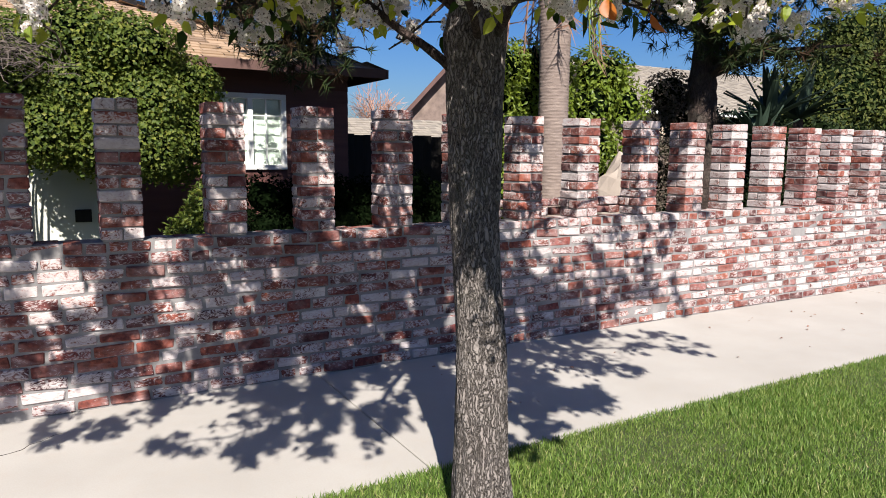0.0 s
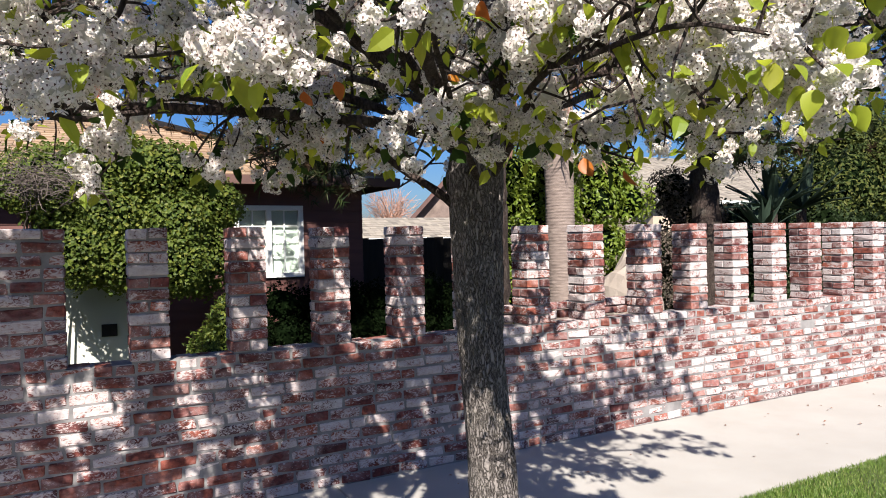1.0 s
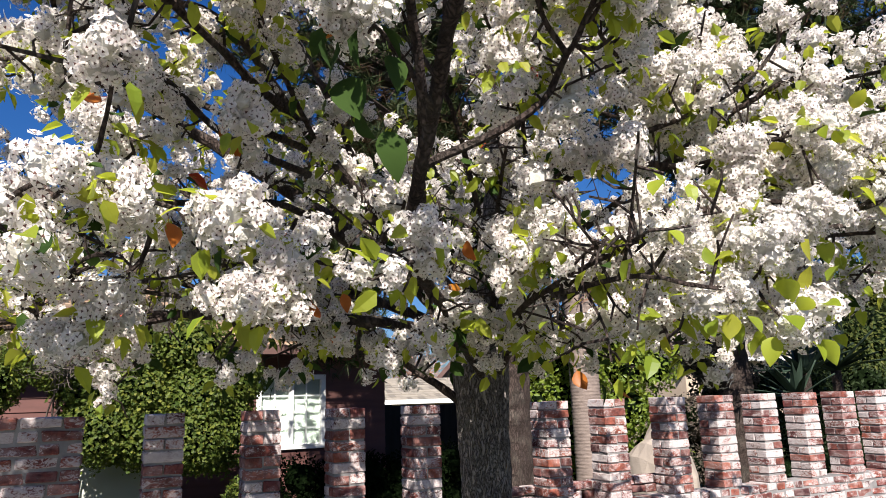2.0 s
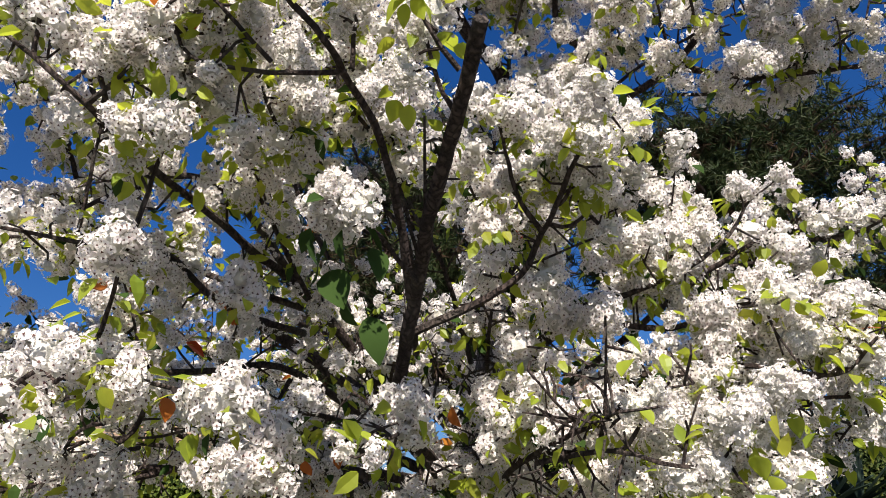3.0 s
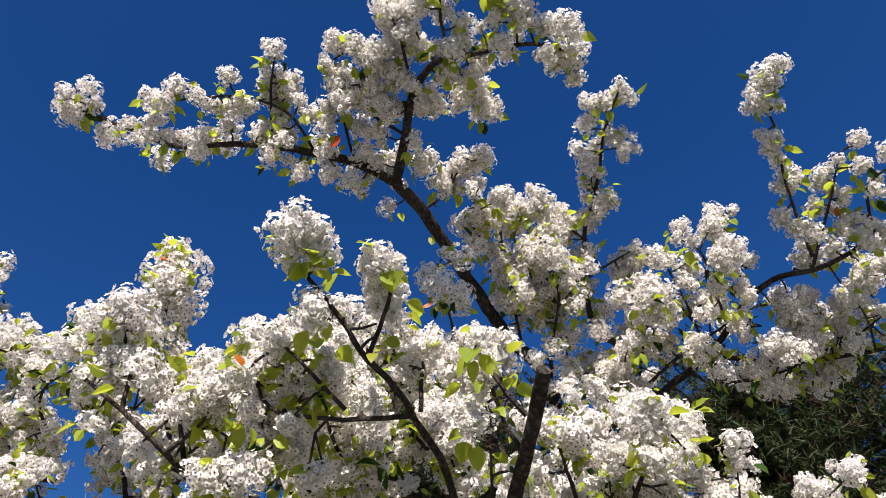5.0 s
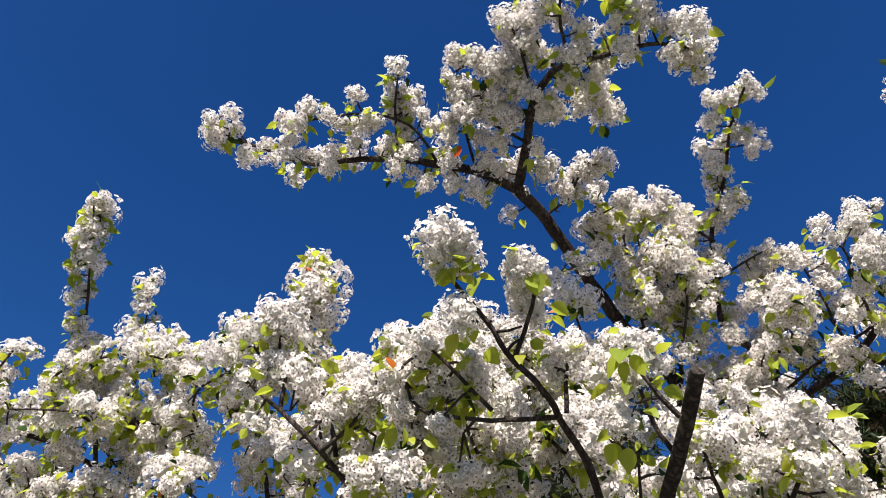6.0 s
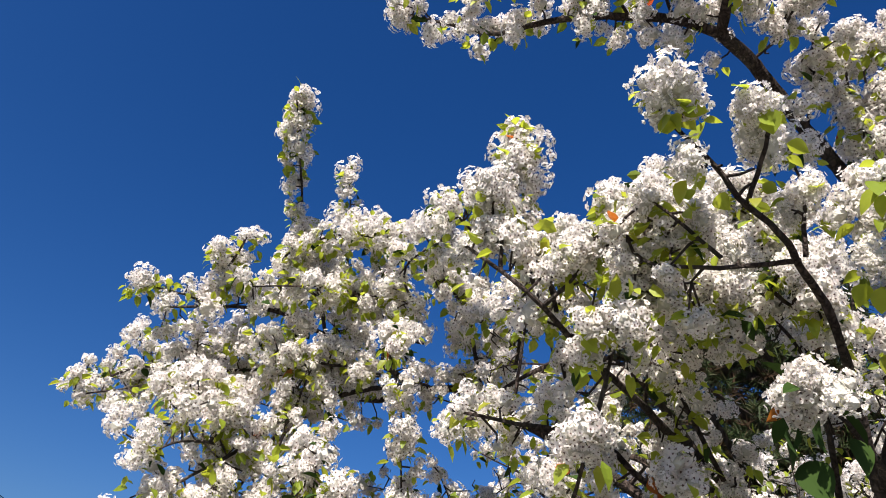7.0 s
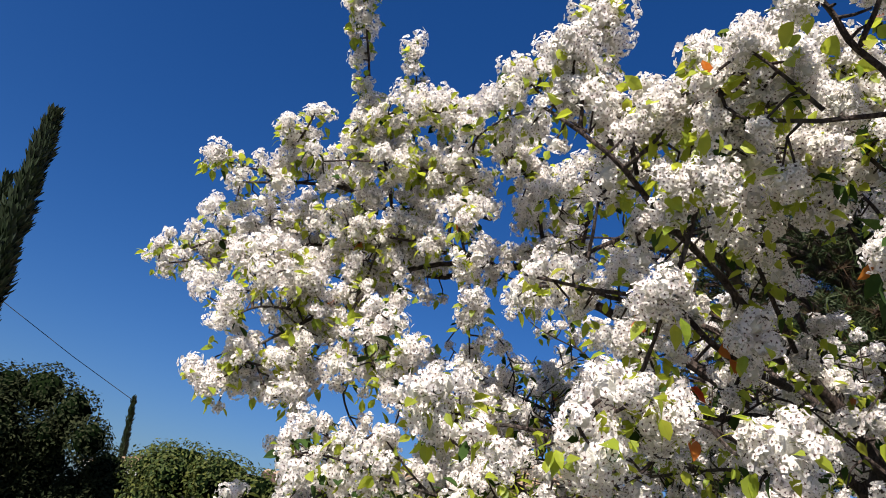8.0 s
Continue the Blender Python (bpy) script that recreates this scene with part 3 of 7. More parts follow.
def gable_house(name, label, x0, x1, y0, y1, ze, zr, wall_mat, roof_mat, rng):
    """A far house with its ridge along x."""
    h = thing(name, label, "house", ((x0 + x1) / 2, y0, 0))
    put = Matrix.Translation((-(x0 + x1) / 2, -y0, 0))
    sh = box(Shape(), (x0, y0, -0.1), (x1, y1, ze))
    ym = (y0 + y1) / 2
    zg = zr - 0.12
    for x, o in ((x0, 1), (x1, 0)):
        t = [(x, y0, ze), (x, y1, ze), (x, ym, zg)]
        sh.add(t, (), [(0, 2, 1)] if o else [(0, 1, 2)])
    part("wall", sh.mesh("wall", [wall_mat]), h, "", put)
    up = unit(np.array([0, ym - y0 + 0.4, zr - ze]))
    d = math.hypot(ym - y0 + 0.4, zr - ze)
    sh = Shape()
    shingle_roof(sh, (x0 - 0.35, y0 - 0.4, ze), (x1 + 0.35, y0 - 0.4, ze), up, d, rng, 0, 0.2)
    v = [(x0 - 0.35, y0 - 0.4, ze - 0.02), (x1 + 0.35, y0 - 0.4, ze - 0.02), (x1 + 0.35, ym, zr - 0.02), (x0 - 0.35, ym, zr - 0.02), (x1 + 0.35, y1 + 0.4, ze - 0.02), (x0 - 0.35, y1 + 0.4, ze - 0.02)]
    sh.add(v, [(0, 1, 2, 3), (3, 2, 4, 5)])
    part("roof", sh.mesh("roof", [roof_mat]), h, "weathered shingle roof", put)
    part("fascia", box(Shape(), (x0 - 0.37, y0 - 0.43, ze - 0.12), (x1 + 0.37, y0 - 0.402, ze + 0.005)).mesh("fascia", [WHITE_PAINT]), h, "pale fascia board", put)
    return h


def gable_front(name, label, x0, x1, y0, y1, ze, zr, wall_mat, roof_mat, rng, turn):
    """A house whose gable faces the street, its ridge along y."""
    h = thing(name, label, "house", ((x0 + x1) / 2, y0, 0))
    put = Matrix.Translation((-(x0 + x1) / 2, -y0, 0))
    xm = (x0 + x1) / 2
    sh = box(Shape(), (x0, y0, -0.1), (x1, y1, ze))
    sh.add([(x0, y0, ze), (x1, y0, ze), (xm, y0, zr - 0.1), (x0, y1, ze), (x1, y1, ze), (xm, y1, zr - 0.1)], (), [(0, 1, 2), (3, 5, 4)])
    part("wall", sh.mesh("wall", [wall_mat]), h, "", put)
    for x, s in ((x0 - 0.3, 1), (x1 + 0.3, -1)):
        dz = (zr - ze) / (xm - x0) * 0.3
        a, b, e = np.array((x, y0 - 0.4, ze - dz)), np.array((x, y1 + 0.4, ze - dz)), np.array((xm, y0 - 0.4, zr))
        sh = Shape()
        shingle_roof(sh, a, b, e - a, np.linalg.norm(e - a), rng, 0, 0.2)
        sh.add([a - (0, 0, 0.03), b - (0, 0, 0.03), b + (e - a) - (0, 0, 0.03), e - (0, 0, 0.03)], [(0, 1, 2, 3)])
        part("roof", sh.mesh("roof", [roof_mat]), h, "weathered shingle roof", put)
        f = Shape().add([a + (0, -0.02, 0.02), e + (0, -0.02, 0.02), e + (0, -0.02, -0.2), a + (0, -0.02, -0.2), a + (0, 0.02, 0.02), e + (0, 0.02, 0.02), e + (0, 0.02, -0.2), a + (0, 0.02, -0.2)], [(0, 1, 2, 3), (7, 6, 5, 4), (0, 4, 5, 1), (3, 2, 6, 7)])
        part("rake_board", f.mesh("rake_board", [FASCIA]), h, "dark rake board", put)
    h.rotation_euler = (0, 0, turn)
    return h


def ball_points(n, rng):
    return unit(rng.normal(0, 1, (n, 3)))


def leaf_mass(name, label, category, blobs, n, shape, mats, size, rng, core_mat, kind="", stems=None):
    """Shrubbery: leaves on the outside of many overlapping lumps, over a core painted near-black as shade. blobs: rows
    of centre and radii.
    """
    t = thing(name, label, category, tuple(blobs[0][:2]) + (0,), kind=kind)
    put = Matrix.Translation((-blobs[0][0], -blobs[0][1], 0))
    blobs = np.array(blobs, float)
    area = blobs[:, 3] * blobs[:, 5] + blobs[:, 4] * blobs[:, 5]
    pick = rng.choice(len(blobs), n, p=area / area.sum())
    d = ball_points(n, rng)
    b = blobs[pick]
    r = 1 - np.abs(rng.normal(0, 0.14, n))[:, None] + (rng.random((n, 1)) < 0.12) * rng.uniform(0, 0.2, (n, 1))
    p = b[:, :3] + d * b[:, 3:] * r
    p = p[p[:, 2] > 0.02]
    ax = unit(unit(d[: len(p)]) + rng.normal(0, 0.55, (len(p), 3)) + np.array([0, -0.1, 0.35]))
    part("leaves", foliage(name + "_leaves", mats, shape, p, ax, rng.uniform(0.65, 1.3, len(p)) * size, rng), t, "", put)
    # near-black lumps paint the shade seen through the leaves
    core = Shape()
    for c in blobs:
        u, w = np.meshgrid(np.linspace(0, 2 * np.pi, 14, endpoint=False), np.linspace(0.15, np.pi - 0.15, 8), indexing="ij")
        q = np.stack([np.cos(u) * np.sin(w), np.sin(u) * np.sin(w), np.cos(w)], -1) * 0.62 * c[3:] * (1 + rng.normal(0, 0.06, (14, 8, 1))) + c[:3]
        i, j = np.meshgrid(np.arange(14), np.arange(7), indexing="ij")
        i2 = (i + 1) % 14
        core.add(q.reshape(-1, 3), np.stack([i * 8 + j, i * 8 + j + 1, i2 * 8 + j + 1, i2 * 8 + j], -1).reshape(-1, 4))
    part("inner_growth", core.mesh(name + "_inner", [core_mat]), t, "near-black core, the shade between the leaves put into its colour", put)
    if stems:
        for line, r0, r1 in stems:
            ln = smooth_line(line, 0.1)
            part("stem", tube(Shape(), ln, np.linspace(r0, r1, len(ln)), 8, 0, 0.06).mesh("stem", [LIMB_BARK]), t, "", put)
    return t


def lumps(x0, x1, y, z0, z1, depth, step, rng, wob=0.15):
    """Rows of lumps that fill a wall-like stretch of growth."""
    out = []
    for x in np.arange(x0, x1 + 0.01, step):
        for z in np.arange(z0, z1 + 0.01, step):
            out.append((x + rng.normal(0, wob * step), y + rng.normal(0, 0.12), z + rng.normal(0, wob * step), step * 0.8, depth, step * 0.8))
    return out


build_house()
_r = np.random.default_rng(21)
gable_house("garage", "low outbuilding with a weathered shingle roof behind the yard", 6.8, 14.5, 18.9, 21.5, 1.80, 2.47, TAN_WALL, SHINGLE_GREY, _r)
gable_front("neighbour_house", "tan gabled neighbouring house rising behind the low shingle roof", 11.2, 17.0, 22.0, 22.8, 2.75, 5.9, SHADY_GABLE, SHINGLE_GREY, _r, -0.56)
gable_house("neighbour_house", "tan neighbouring house with a grey-brown shingle roof beyond the hedge", 17.5, 30.0, 17.0, 27.0, 2.9, 5.2, TAN_WALL, SHINGLE_GREY, _r)
gable_house("neighbour_house", "far neighbouring house with an orange-tan roof above the hedge", -9.0, -4.2, 15.6, 21.0, 2.6, 3.2, TAN_WALL, SHINGLE, _r)

# white stucco wall under the ivy, with a small dark vent
_st = thing("garden_wall", "white stucco garden wall half shaded by overhanging ivy", "wall", (-1.6, 7.1, 0), kind="structure")
_p = Matrix.Translation((1.6, -7.1, 0))
part("wall_face", bevel_box(Shape(), (-4.6, 7.3, -0.05), (0.66, 7.48, 1.5), 0.006).mesh("wall_face", [STUCCO]), _st, "", _p)
part("vent", bevel_box(Shape(), (0.19, 7.27, 0.74), (0.33, 7.298, 0.86), 0.003).mesh("vent", [NEAR_BLACK]), _st, "small dark wall vent", _p)

# board fence across the gap beside the house, its shade put into the colour
_f = thing("fence", "board fence beside the house, coloured near-black for its deep shade", "fence", (5.6, 9.6, 0))
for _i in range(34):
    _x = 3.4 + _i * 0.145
    part("board", bevel_box(Shape(), (_x - 5.6, 0, -0.05), (_x + 0.1445 - 5.6, 0.022, 1.68 + RNG.normal(0, 0.008)), 0.003).mesh("fence_board", [NEAR_BLACK]), _f)
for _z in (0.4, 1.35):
    part("rail", box(Shape(), (3.4 - 5.6, 0.024, _z), (8.32 - 5.6, 0.07, _z + 0.09)).mesh("rail", [NEAR_BLACK]), _f)

IVY = plain_leaf(0.85, 0.15)
OVAL = plain_leaf(0.52, 0.2)
_r = np.random.default_rng(31)
_iv = lumps(-1.3, -0.5, 6.62, 2.0, 2.2, 0.45, 0.42, _r) + lumps(-0.05, 1.15, 6.62, 1.5, 2.2, 0.5, 0.42, _r) + [(0.3, 6.7, 2.35, 0.45, 0.4, 0.35), (-0.2, 6.75, 2.2, 0.5, 0.4, 0.35), (1.05, 6.8, 1.55, 0.35, 0.35, 0.45), (1.15, 6.8, 2.0, 0.33, 0.35, 0.3), (0.7, 6.65, 2.3, 0.45, 0.4, 0.3)]
leaf_mass("ivy", "dense green ivy heaped over the stucco wall", "ivy", _iv, 52000, IVY, [IVY_LEAF], 0.037, _r, SHADE_LEAF)
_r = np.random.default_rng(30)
leaf_mass("hedge", "dark green untrimmed hedge in front of the stucco wall", "hedge", lumps(-3.7, -3.0, 6.7, 0.4, 2.1, 0.42, 0.34, _r) + lumps(-2.65, -1.5, 6.7, 0.4, 1.9, 0.42, 0.38, _r) + [(-3.65, 6.7, 2.15, 0.35, 0.35, 0.25), (-3.4, 6.7, 2.25, 0.4, 0.35, 0.25), (-3.0, 6.7, 2.22, 0.4, 0.35, 0.25), (-2.6, 6.7, 2.12, 0.35, 0.35, 0.25), (-2.2, 6.7, 2.06, 0.35, 0.35, 0.25), (-1.8, 6.7, 2.0, 0.35, 0.35, 0.25)], 42000, OVAL, [GREEN_LEAF], 0.044, _r, SHADE_LEAF)
_r = np.random.default_rng(32)
leaf_mass("shrub", "small green shrub growing against the brick wall", "shrub", [(1.02, 5.6, 0.55, 0.32, 0.3, 0.45), (0.85, 5.6, 0.35, 0.25, 0.25, 0.35), (1.12, 5.65, 0.95, 0.2, 0.2, 0.25)], 9000, OVAL, [IVY_LEAF], 0.036, _r, SHADE_LEAF)
_r = np.random.default_rng(33)
# this hedge stands in the sun; its shade is put into the colour
leaf_mass("hedge", "clipped hedge under the house window, coloured near-black for its shade", "hedge", lumps(1.7, 4.9, 7.7, 0.25, 0.93, 0.3, 0.33, _r), 20000, OVAL, [SHADE_LEAF], 0.045, _r, SHADE_LEAF)
_r = np.random.default_rng(34)
leaf_mass("hedge", "tall bright yellow-green hedge behind the palm", "hedge", lumps(5.35, 7.6, 7.9, 0.6, 2.7, 0.5, 0.5, _r), 21000, OVAL, [HEDGE_LEAF], 0.078, _r, SHADE_LEAF)
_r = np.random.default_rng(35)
leaf_mass("shrub", "dark purple-green shrub beside the pine", "shrub", lumps(8.1, 9.0, 7.6, 0.5, 2.4, 0.42, 0.4, _r, 0.4), 18000, OVAL, [PURPLE_LEAF], 0.055, _r, SHADE_LEAF)
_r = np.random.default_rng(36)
leaf_mass("shrub", "dense dark green shrubbery along the far side of the wall", "shrub", lumps(9.0, 17.0, 7.9, 0.5, 1.9, 0.5, 0.6, _r), 16000, OVAL, [DARK_LEAF], 0.095, _r, SHADE_LEAF)
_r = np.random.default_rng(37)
leaf_mass("tree", "broad green garden tree beyond the wall", "tree", [(14.2, 8.6, 2.6, 1.5, 1.3, 1.2), (15.8, 8.8, 3.3, 1.6, 1.3, 1.3), (17.3, 9.0, 3.0, 1.6, 1.3, 1.4), (15.0, 8.7, 3.9, 1.0, 1.0, 0.7), (13.3, 8.6, 2.0, 0.9, 0.9, 0.9)], 27000, OVAL, [GREEN_LEAF], 0.094, _r, SHADE_LEAF,
          stems=[([(15.4, 8.9, -0.05), (15.5, 8.9, 1.2), (15.6, 8.9, 2.6)], 0.16, 0.09)])


def bare_tree(x, y, z, s):
    """A leafless pinkish tree far behind the roofs."""
    rng = np.random.default_rng(5)
    t = thing("bare_tree", "far leafless tree with pinkish budding twigs", "tree", (x, y, 0))
    tr, tw = Shape(), Shape()
    ln = smooth_line([(0, 0, -0.1), (0.05, 0, z * 0.5), (0, 0.1, z * 0.75)], 0.2)
    tube(tr, ln, np.linspace(0.14, 0.08, len(ln)), 8)
    for _ in range(80):
        b = np.array([0, 0, z * rng.uniform(0.4, 0.75)])
        d = unit(np.array([rng.normal(0, 1), rng.normal(0, 1), rng.uniform(0.5, 1.8)]))
        e = b + d * s * rng.uniform(0.6, 1.2)
        m = (b + e) / 2 + rng.normal(0, 0.12, 3)
        tube(tw, smooth_line([b, m, e], 0.3), np.linspace(0.035, 0.008, len(smooth_line([b, m, e], 0.3))), 4)
        for _k in range(8):
            a = b + (e - b) * rng.uniform(0.4, 1.0)
            g = a + unit(d + rng.normal(0, 0.7, 3)) * s * 0.35
            tube(tw, np.array([a, (a + g) / 2 + rng.normal(0, 0.04, 3), g]), [0.012, 0.009, 0.006], 3)
    part("trunk", tr.mesh("trunk", [LIMB_BARK]), t)
    tagged(part("twig_growth", tw.mesh("twig_growth", [BUDDING]), t, "pinkish bare twigs"), kind="stuff")


bare_tree(14.8, 33.0, 4.2, 1.75)


def dry_shrub(x, y, z):
    """A tangle of bare grey-brown twigs, rooted behind the wall."""
    rng = np.random.default_rng(57)
    t = thing("dry_shrub", "tangle of bare grey-brown twigs leaning over the ivy", "shrub", (x, y, 0))
    tw = Shape()
    for _ in range(9):
        top = np.array([0.12 + rng.normal(0, 0.14), -0.62 + rng.normal(0, 0.06), z + rng.normal(0, 0.07)])
        ln = smooth_line([(rng.normal(0, 0.05), rng.normal(0, 0.05), -0.05), (rng.normal(0, 0.1), 0, z * 0.75), tuple(top)], 0.15)
        part("stem", tube(Shape(), ln, np.linspace(0.014, 0.006, len(ln)), 5).mesh("stem", [DRY_TWIG]), t)
        for _k in range(34):
            a = top + rng.normal(0, 1, 3) * np.array([0.1, 0.06, 0.07])
            b = a + unit(rng.normal(0, 1, 3) * np.array([1.3, 0.7, 0.6])) * rng.uniform(0.08, 0.18)
            tube(tw, np.array([a, (a + b) / 2 + rng.normal(0, 0.025, 3), b]), [0.0035, 0.0028, 0.0015], 3)
    tagged(part("twig_growth", tw.mesh("twig_growth", [DRY_TWIG]), t), kind="stuff")


dry_shrub(-0.35, 6.8, 2.1)


def palm():
    rng = np.random.default_rng(8)
    t = thing("palm", "palm with a ringed grey-brown trunk behind the wall", "palm", (5.62, 7.0, 0))
    z = np.arange(-0.05, 3.7, 0.013)
    rad = 0.185 + 0.007 * np.abs(np.sin(z * 78 + 0.5 * np.sin(z * 9))) + 0.02 * np.exp(-((z - 3.4) / 0.5) ** 2)
    part("trunk", tube(Shape(), np.stack([0.01 * np.sin(z), 0 * z, z], 1), rad, 40, 0, 0.012, rng=rng).mesh("palm_trunk", [PALM_BARK], True), t, "ringed fibrous trunk")
    for k in range(16):
        a, dn = rng.uniform(0, 2 * np.pi), rng.uniform(0.2, 0.8)
        d = np.array([math.cos(a), math.sin(a), 0])
        ln = smooth_line([d * 0.16 + (0, 0, 3.55), d * 0.5 + (0, 0, 3.6), d * 0.62 + (0, 0, 3.4 - dn)], 0.08)
        sh = tube(Shape(), ln, np.linspace(0.02, 0.008, len(ln)), 4)
        for _ in range(26):
            b = ln[rng.integers(3, len(ln))]
            g = b + unit(rng.normal(0, 1, 3) + d * 0.8 + (0, 0, -1.2)) * rng.uniform(0.15, 0.35)
            w = np.cross(g - b, (0.3, 0.5, 0.2)) * 0.06
            sh.add([b - w, b + w, g], (), [(0, 1, 2)])
        part("frond", sh.mesh("frond", [DRY_LEAF if k % 3 else HEDGE_LEAF]), t, "drooping frond")


palm()


def pine(x, y, label, trunk, limbs, tufts, rng, needle_len=0.13, dead=0.12, open_side=0.0):
    """A pine: leaning trunk, limbs and many brushes of needles."""
    t = thing("pine", label, "tree", (x, y, 0))
    ln = smooth_line(trunk, 0.12)
    part("trunk", tube(Shape(), ln, np.interp(np.linspace(0, 1, len(ln)), [0, 0.08, 1], [0.32, 0.25, 0.07]), 14, 0, 0.05, rng=rng).mesh("trunk", [LIMB_BARK]), t, "dark furrowed trunk")
    tip = Shape()
    k = 17
    for i in range(k):
        d = unit(np.array([rng.normal(0, 0.75), rng.normal(0, 0.75), rng.uniform(-0.1, 1.0)]))
        w = unit(np.cross(d, rng.normal(0, 1, 3))) * 0.054
        b = np.array([0, 0, rng.uniform(-0.5, 0.2)])
        tip.add([b - w, b + w, b + d], (), [(0, 1, 2)])
    P, A = [], []
    for pts in limbs:
        l = smooth_line(pts, 0.15)
        part("limb", tube(Shape(), l, np.linspace(0.06, 0.012, len(l)), 6, 0, 0.05, rng=rng).mesh("limb", [LIMB_BARK]), t)
        n = tufts
        u = rng.uniform(0.3, 1.0, n) ** 0.8
        base = l[(u * (len(l) - 1)).astype(int)]
        off = rng.normal(0, 1, (n, 3)) * np.array([0.21, 0.21, 0.15])
        P.append(base + off)
        A.append(unit(off + np.array([0, 0, 0.12]) + rng.normal(0, 0.15, (n, 3))))
    P, A = np.vstack(P), np.vstack(A)
    if open_side:
        # no boughs hang low between the trunk and the drooping end
        keep = (P[:, 0] < open_side) | (P[:, 2] > 3.05 + 0.2 * np.sin(P[:, 0] * 5)) | (P[:, 0] > 0.3)
        P, A = P[keep], A[keep]
    old = rng.random(len(P)) < dead
    size = rng.uniform(0.7, 1.3, len(P)) * needle_len
    part("needles", foliage("needles", [NEEDLE], tip, P[~old], A[~old], size[~old], rng), t, "long dark green needles")
    part("dead_needles", foliage("dead_needles", [DEAD_NEEDLE], tip, P[old], A[old], size[old], rng), t, "hanging brown dead needles")
    return t


def pine_limbs(cx, cy, z0, z1, spread, n, rng, axis):
    """Limbs from the trunk's axis into a rounded crown."""
    out = []
    for _ in range(n):
        z = rng.uniform(z0, z1)
        u = (z - z0) / (z1 - z0)
        a, l = rng.uniform(0, 2 * np.pi), spread * (0.45 + 0.55 * math.sin(np.pi * (0.2 + 0.72 * u))) * rng.uniform(0.6, 1.0)
        o = np.array([np.interp(z, axis[:, 2], axis[:, 0]), np.interp(z, axis[:, 2], axis[:, 1]), z - 0.25])
        e = np.array([cx + l * math.cos(a), cy + l * math.sin(a), z + 0.1])
        out.append([tuple(o), tuple((o + e) / 2 + (0, 0, 0.12)), tuple(e)])
    return out


def drooping(n, rng):
    """Limbs that reach out to the street side and hang down at their ends."""
    out = []
    for _ in range(n):
        x = rng.uniform(-2.8, -1.72)
        z = 1.98 + 0.7 * abs(x + 2.1) + rng.uniform(0, 0.45)
        y = -0.35 + rng.normal(0, 0.12)
        out.append([(0, 0, 3.15 + rng.uniform(0, 0.4)), (-0.9, y * 0.6, 3.35), (x * 0.55 - 0.8, y, 3.1), (x, y, z)])
    return out


_r = np.random.default_rng(41)
_ax = np.array([(-0.05, 0, -0.1), (-0.02, 0, 1.5), (-0.06, -0.05, 3.2), (0.2, -0.7, 7.4)])
pine(8.45, 7.0, "tall dark pine with a leaning trunk behind the wall", [tuple(q) for q in _ax], pine_limbs(0.5, -1.1, 3.6, 8.0, 2.7, 84, _r, _ax) + pine_limbs(0.4, -0.2, 2.7, 4.2, 2.0, 16, _r, _ax) + pine_limbs(-2.2, -1.0, 4.5, 7.2, 1.6, 34, _r, _ax), 50, _r, 0.18)
_r = np.random.default_rng(42)
_ax = np.array([(0, 0, -0.1), (0.0, 0, 1.5), (-0.1, -0.05, 3.0), (-1.1, -0.1, 5.9)])
pine(4.0, 6.2, "dark pine with drooping boughs between the wall and the house", [tuple(q) for q in _ax],
     pine_limbs(-1.5, -0.2, 3.35, 6.3, 2.0, 64, _r, _ax) + pine_limbs(-1.7, -0.1, 3.3, 4.4, 1.5, 26, _r, _ax) + drooping(30, _r), 84, _r, 0.115, 0.22, -1.62)


def agave(x, y, z, s, seed):
    rng = np.random.default_rng(seed)
    t = thing("agave", "grey-green sword-leaved agave behind the brick wall", "agave", (x, y, 0), group="agaves behind the wall")
    part("stem", tube(Shape(), np.array([(0, 0, -0.05), (0, 0, z * 0.5), (0, 0, z)]), [0.09, 0.08, 0.08], 8).mesh("stem", [LIMB_BARK]), t)
    for k in range(20):
        a, el = rng.uniform(0, 2 * np.pi), rng.uniform(0.15, 1.35)
        d = np.array([math.cos(a) * math.cos(el), math.sin(a) * math.cos(el), math.sin(el)])
        side = unit(np.cross(d, (0, 0, 1.0)))
        up = np.cross(side, d)
        sh, rows = Shape(), []
        for u, w in ((0, 0.035), (0.3, 0.055), (0.65, 0.04), (1.0, 0.003)):
            c = np.array([0, 0, z]) + d * s * u - np.array([0, 0, 0.15 * s * u * u * math.cos(el)])
            rows += [c - side * w * s * 1.6, c - up * 0.02 * s, c + side * w * s * 1.6, c + up * 0.012 * s]
        q = []
        for r in range(3):
            for j in range(4):
                q.append((r * 4 + j, r * 4 + (j + 1) % 4, r * 4 + 4 + (j + 1) % 4, r * 4 + 4 + j))
        part("leaf", sh.add(rows, q).mesh("agave_leaf", [AGAVE]), t)


agave(9.25, 6.5, 1.95, 0.85, 1)
agave(8.75, 6.3, 1.6, 0.65, 2)
agave(10.4, 6.8, 2.0, 0.9, 3)


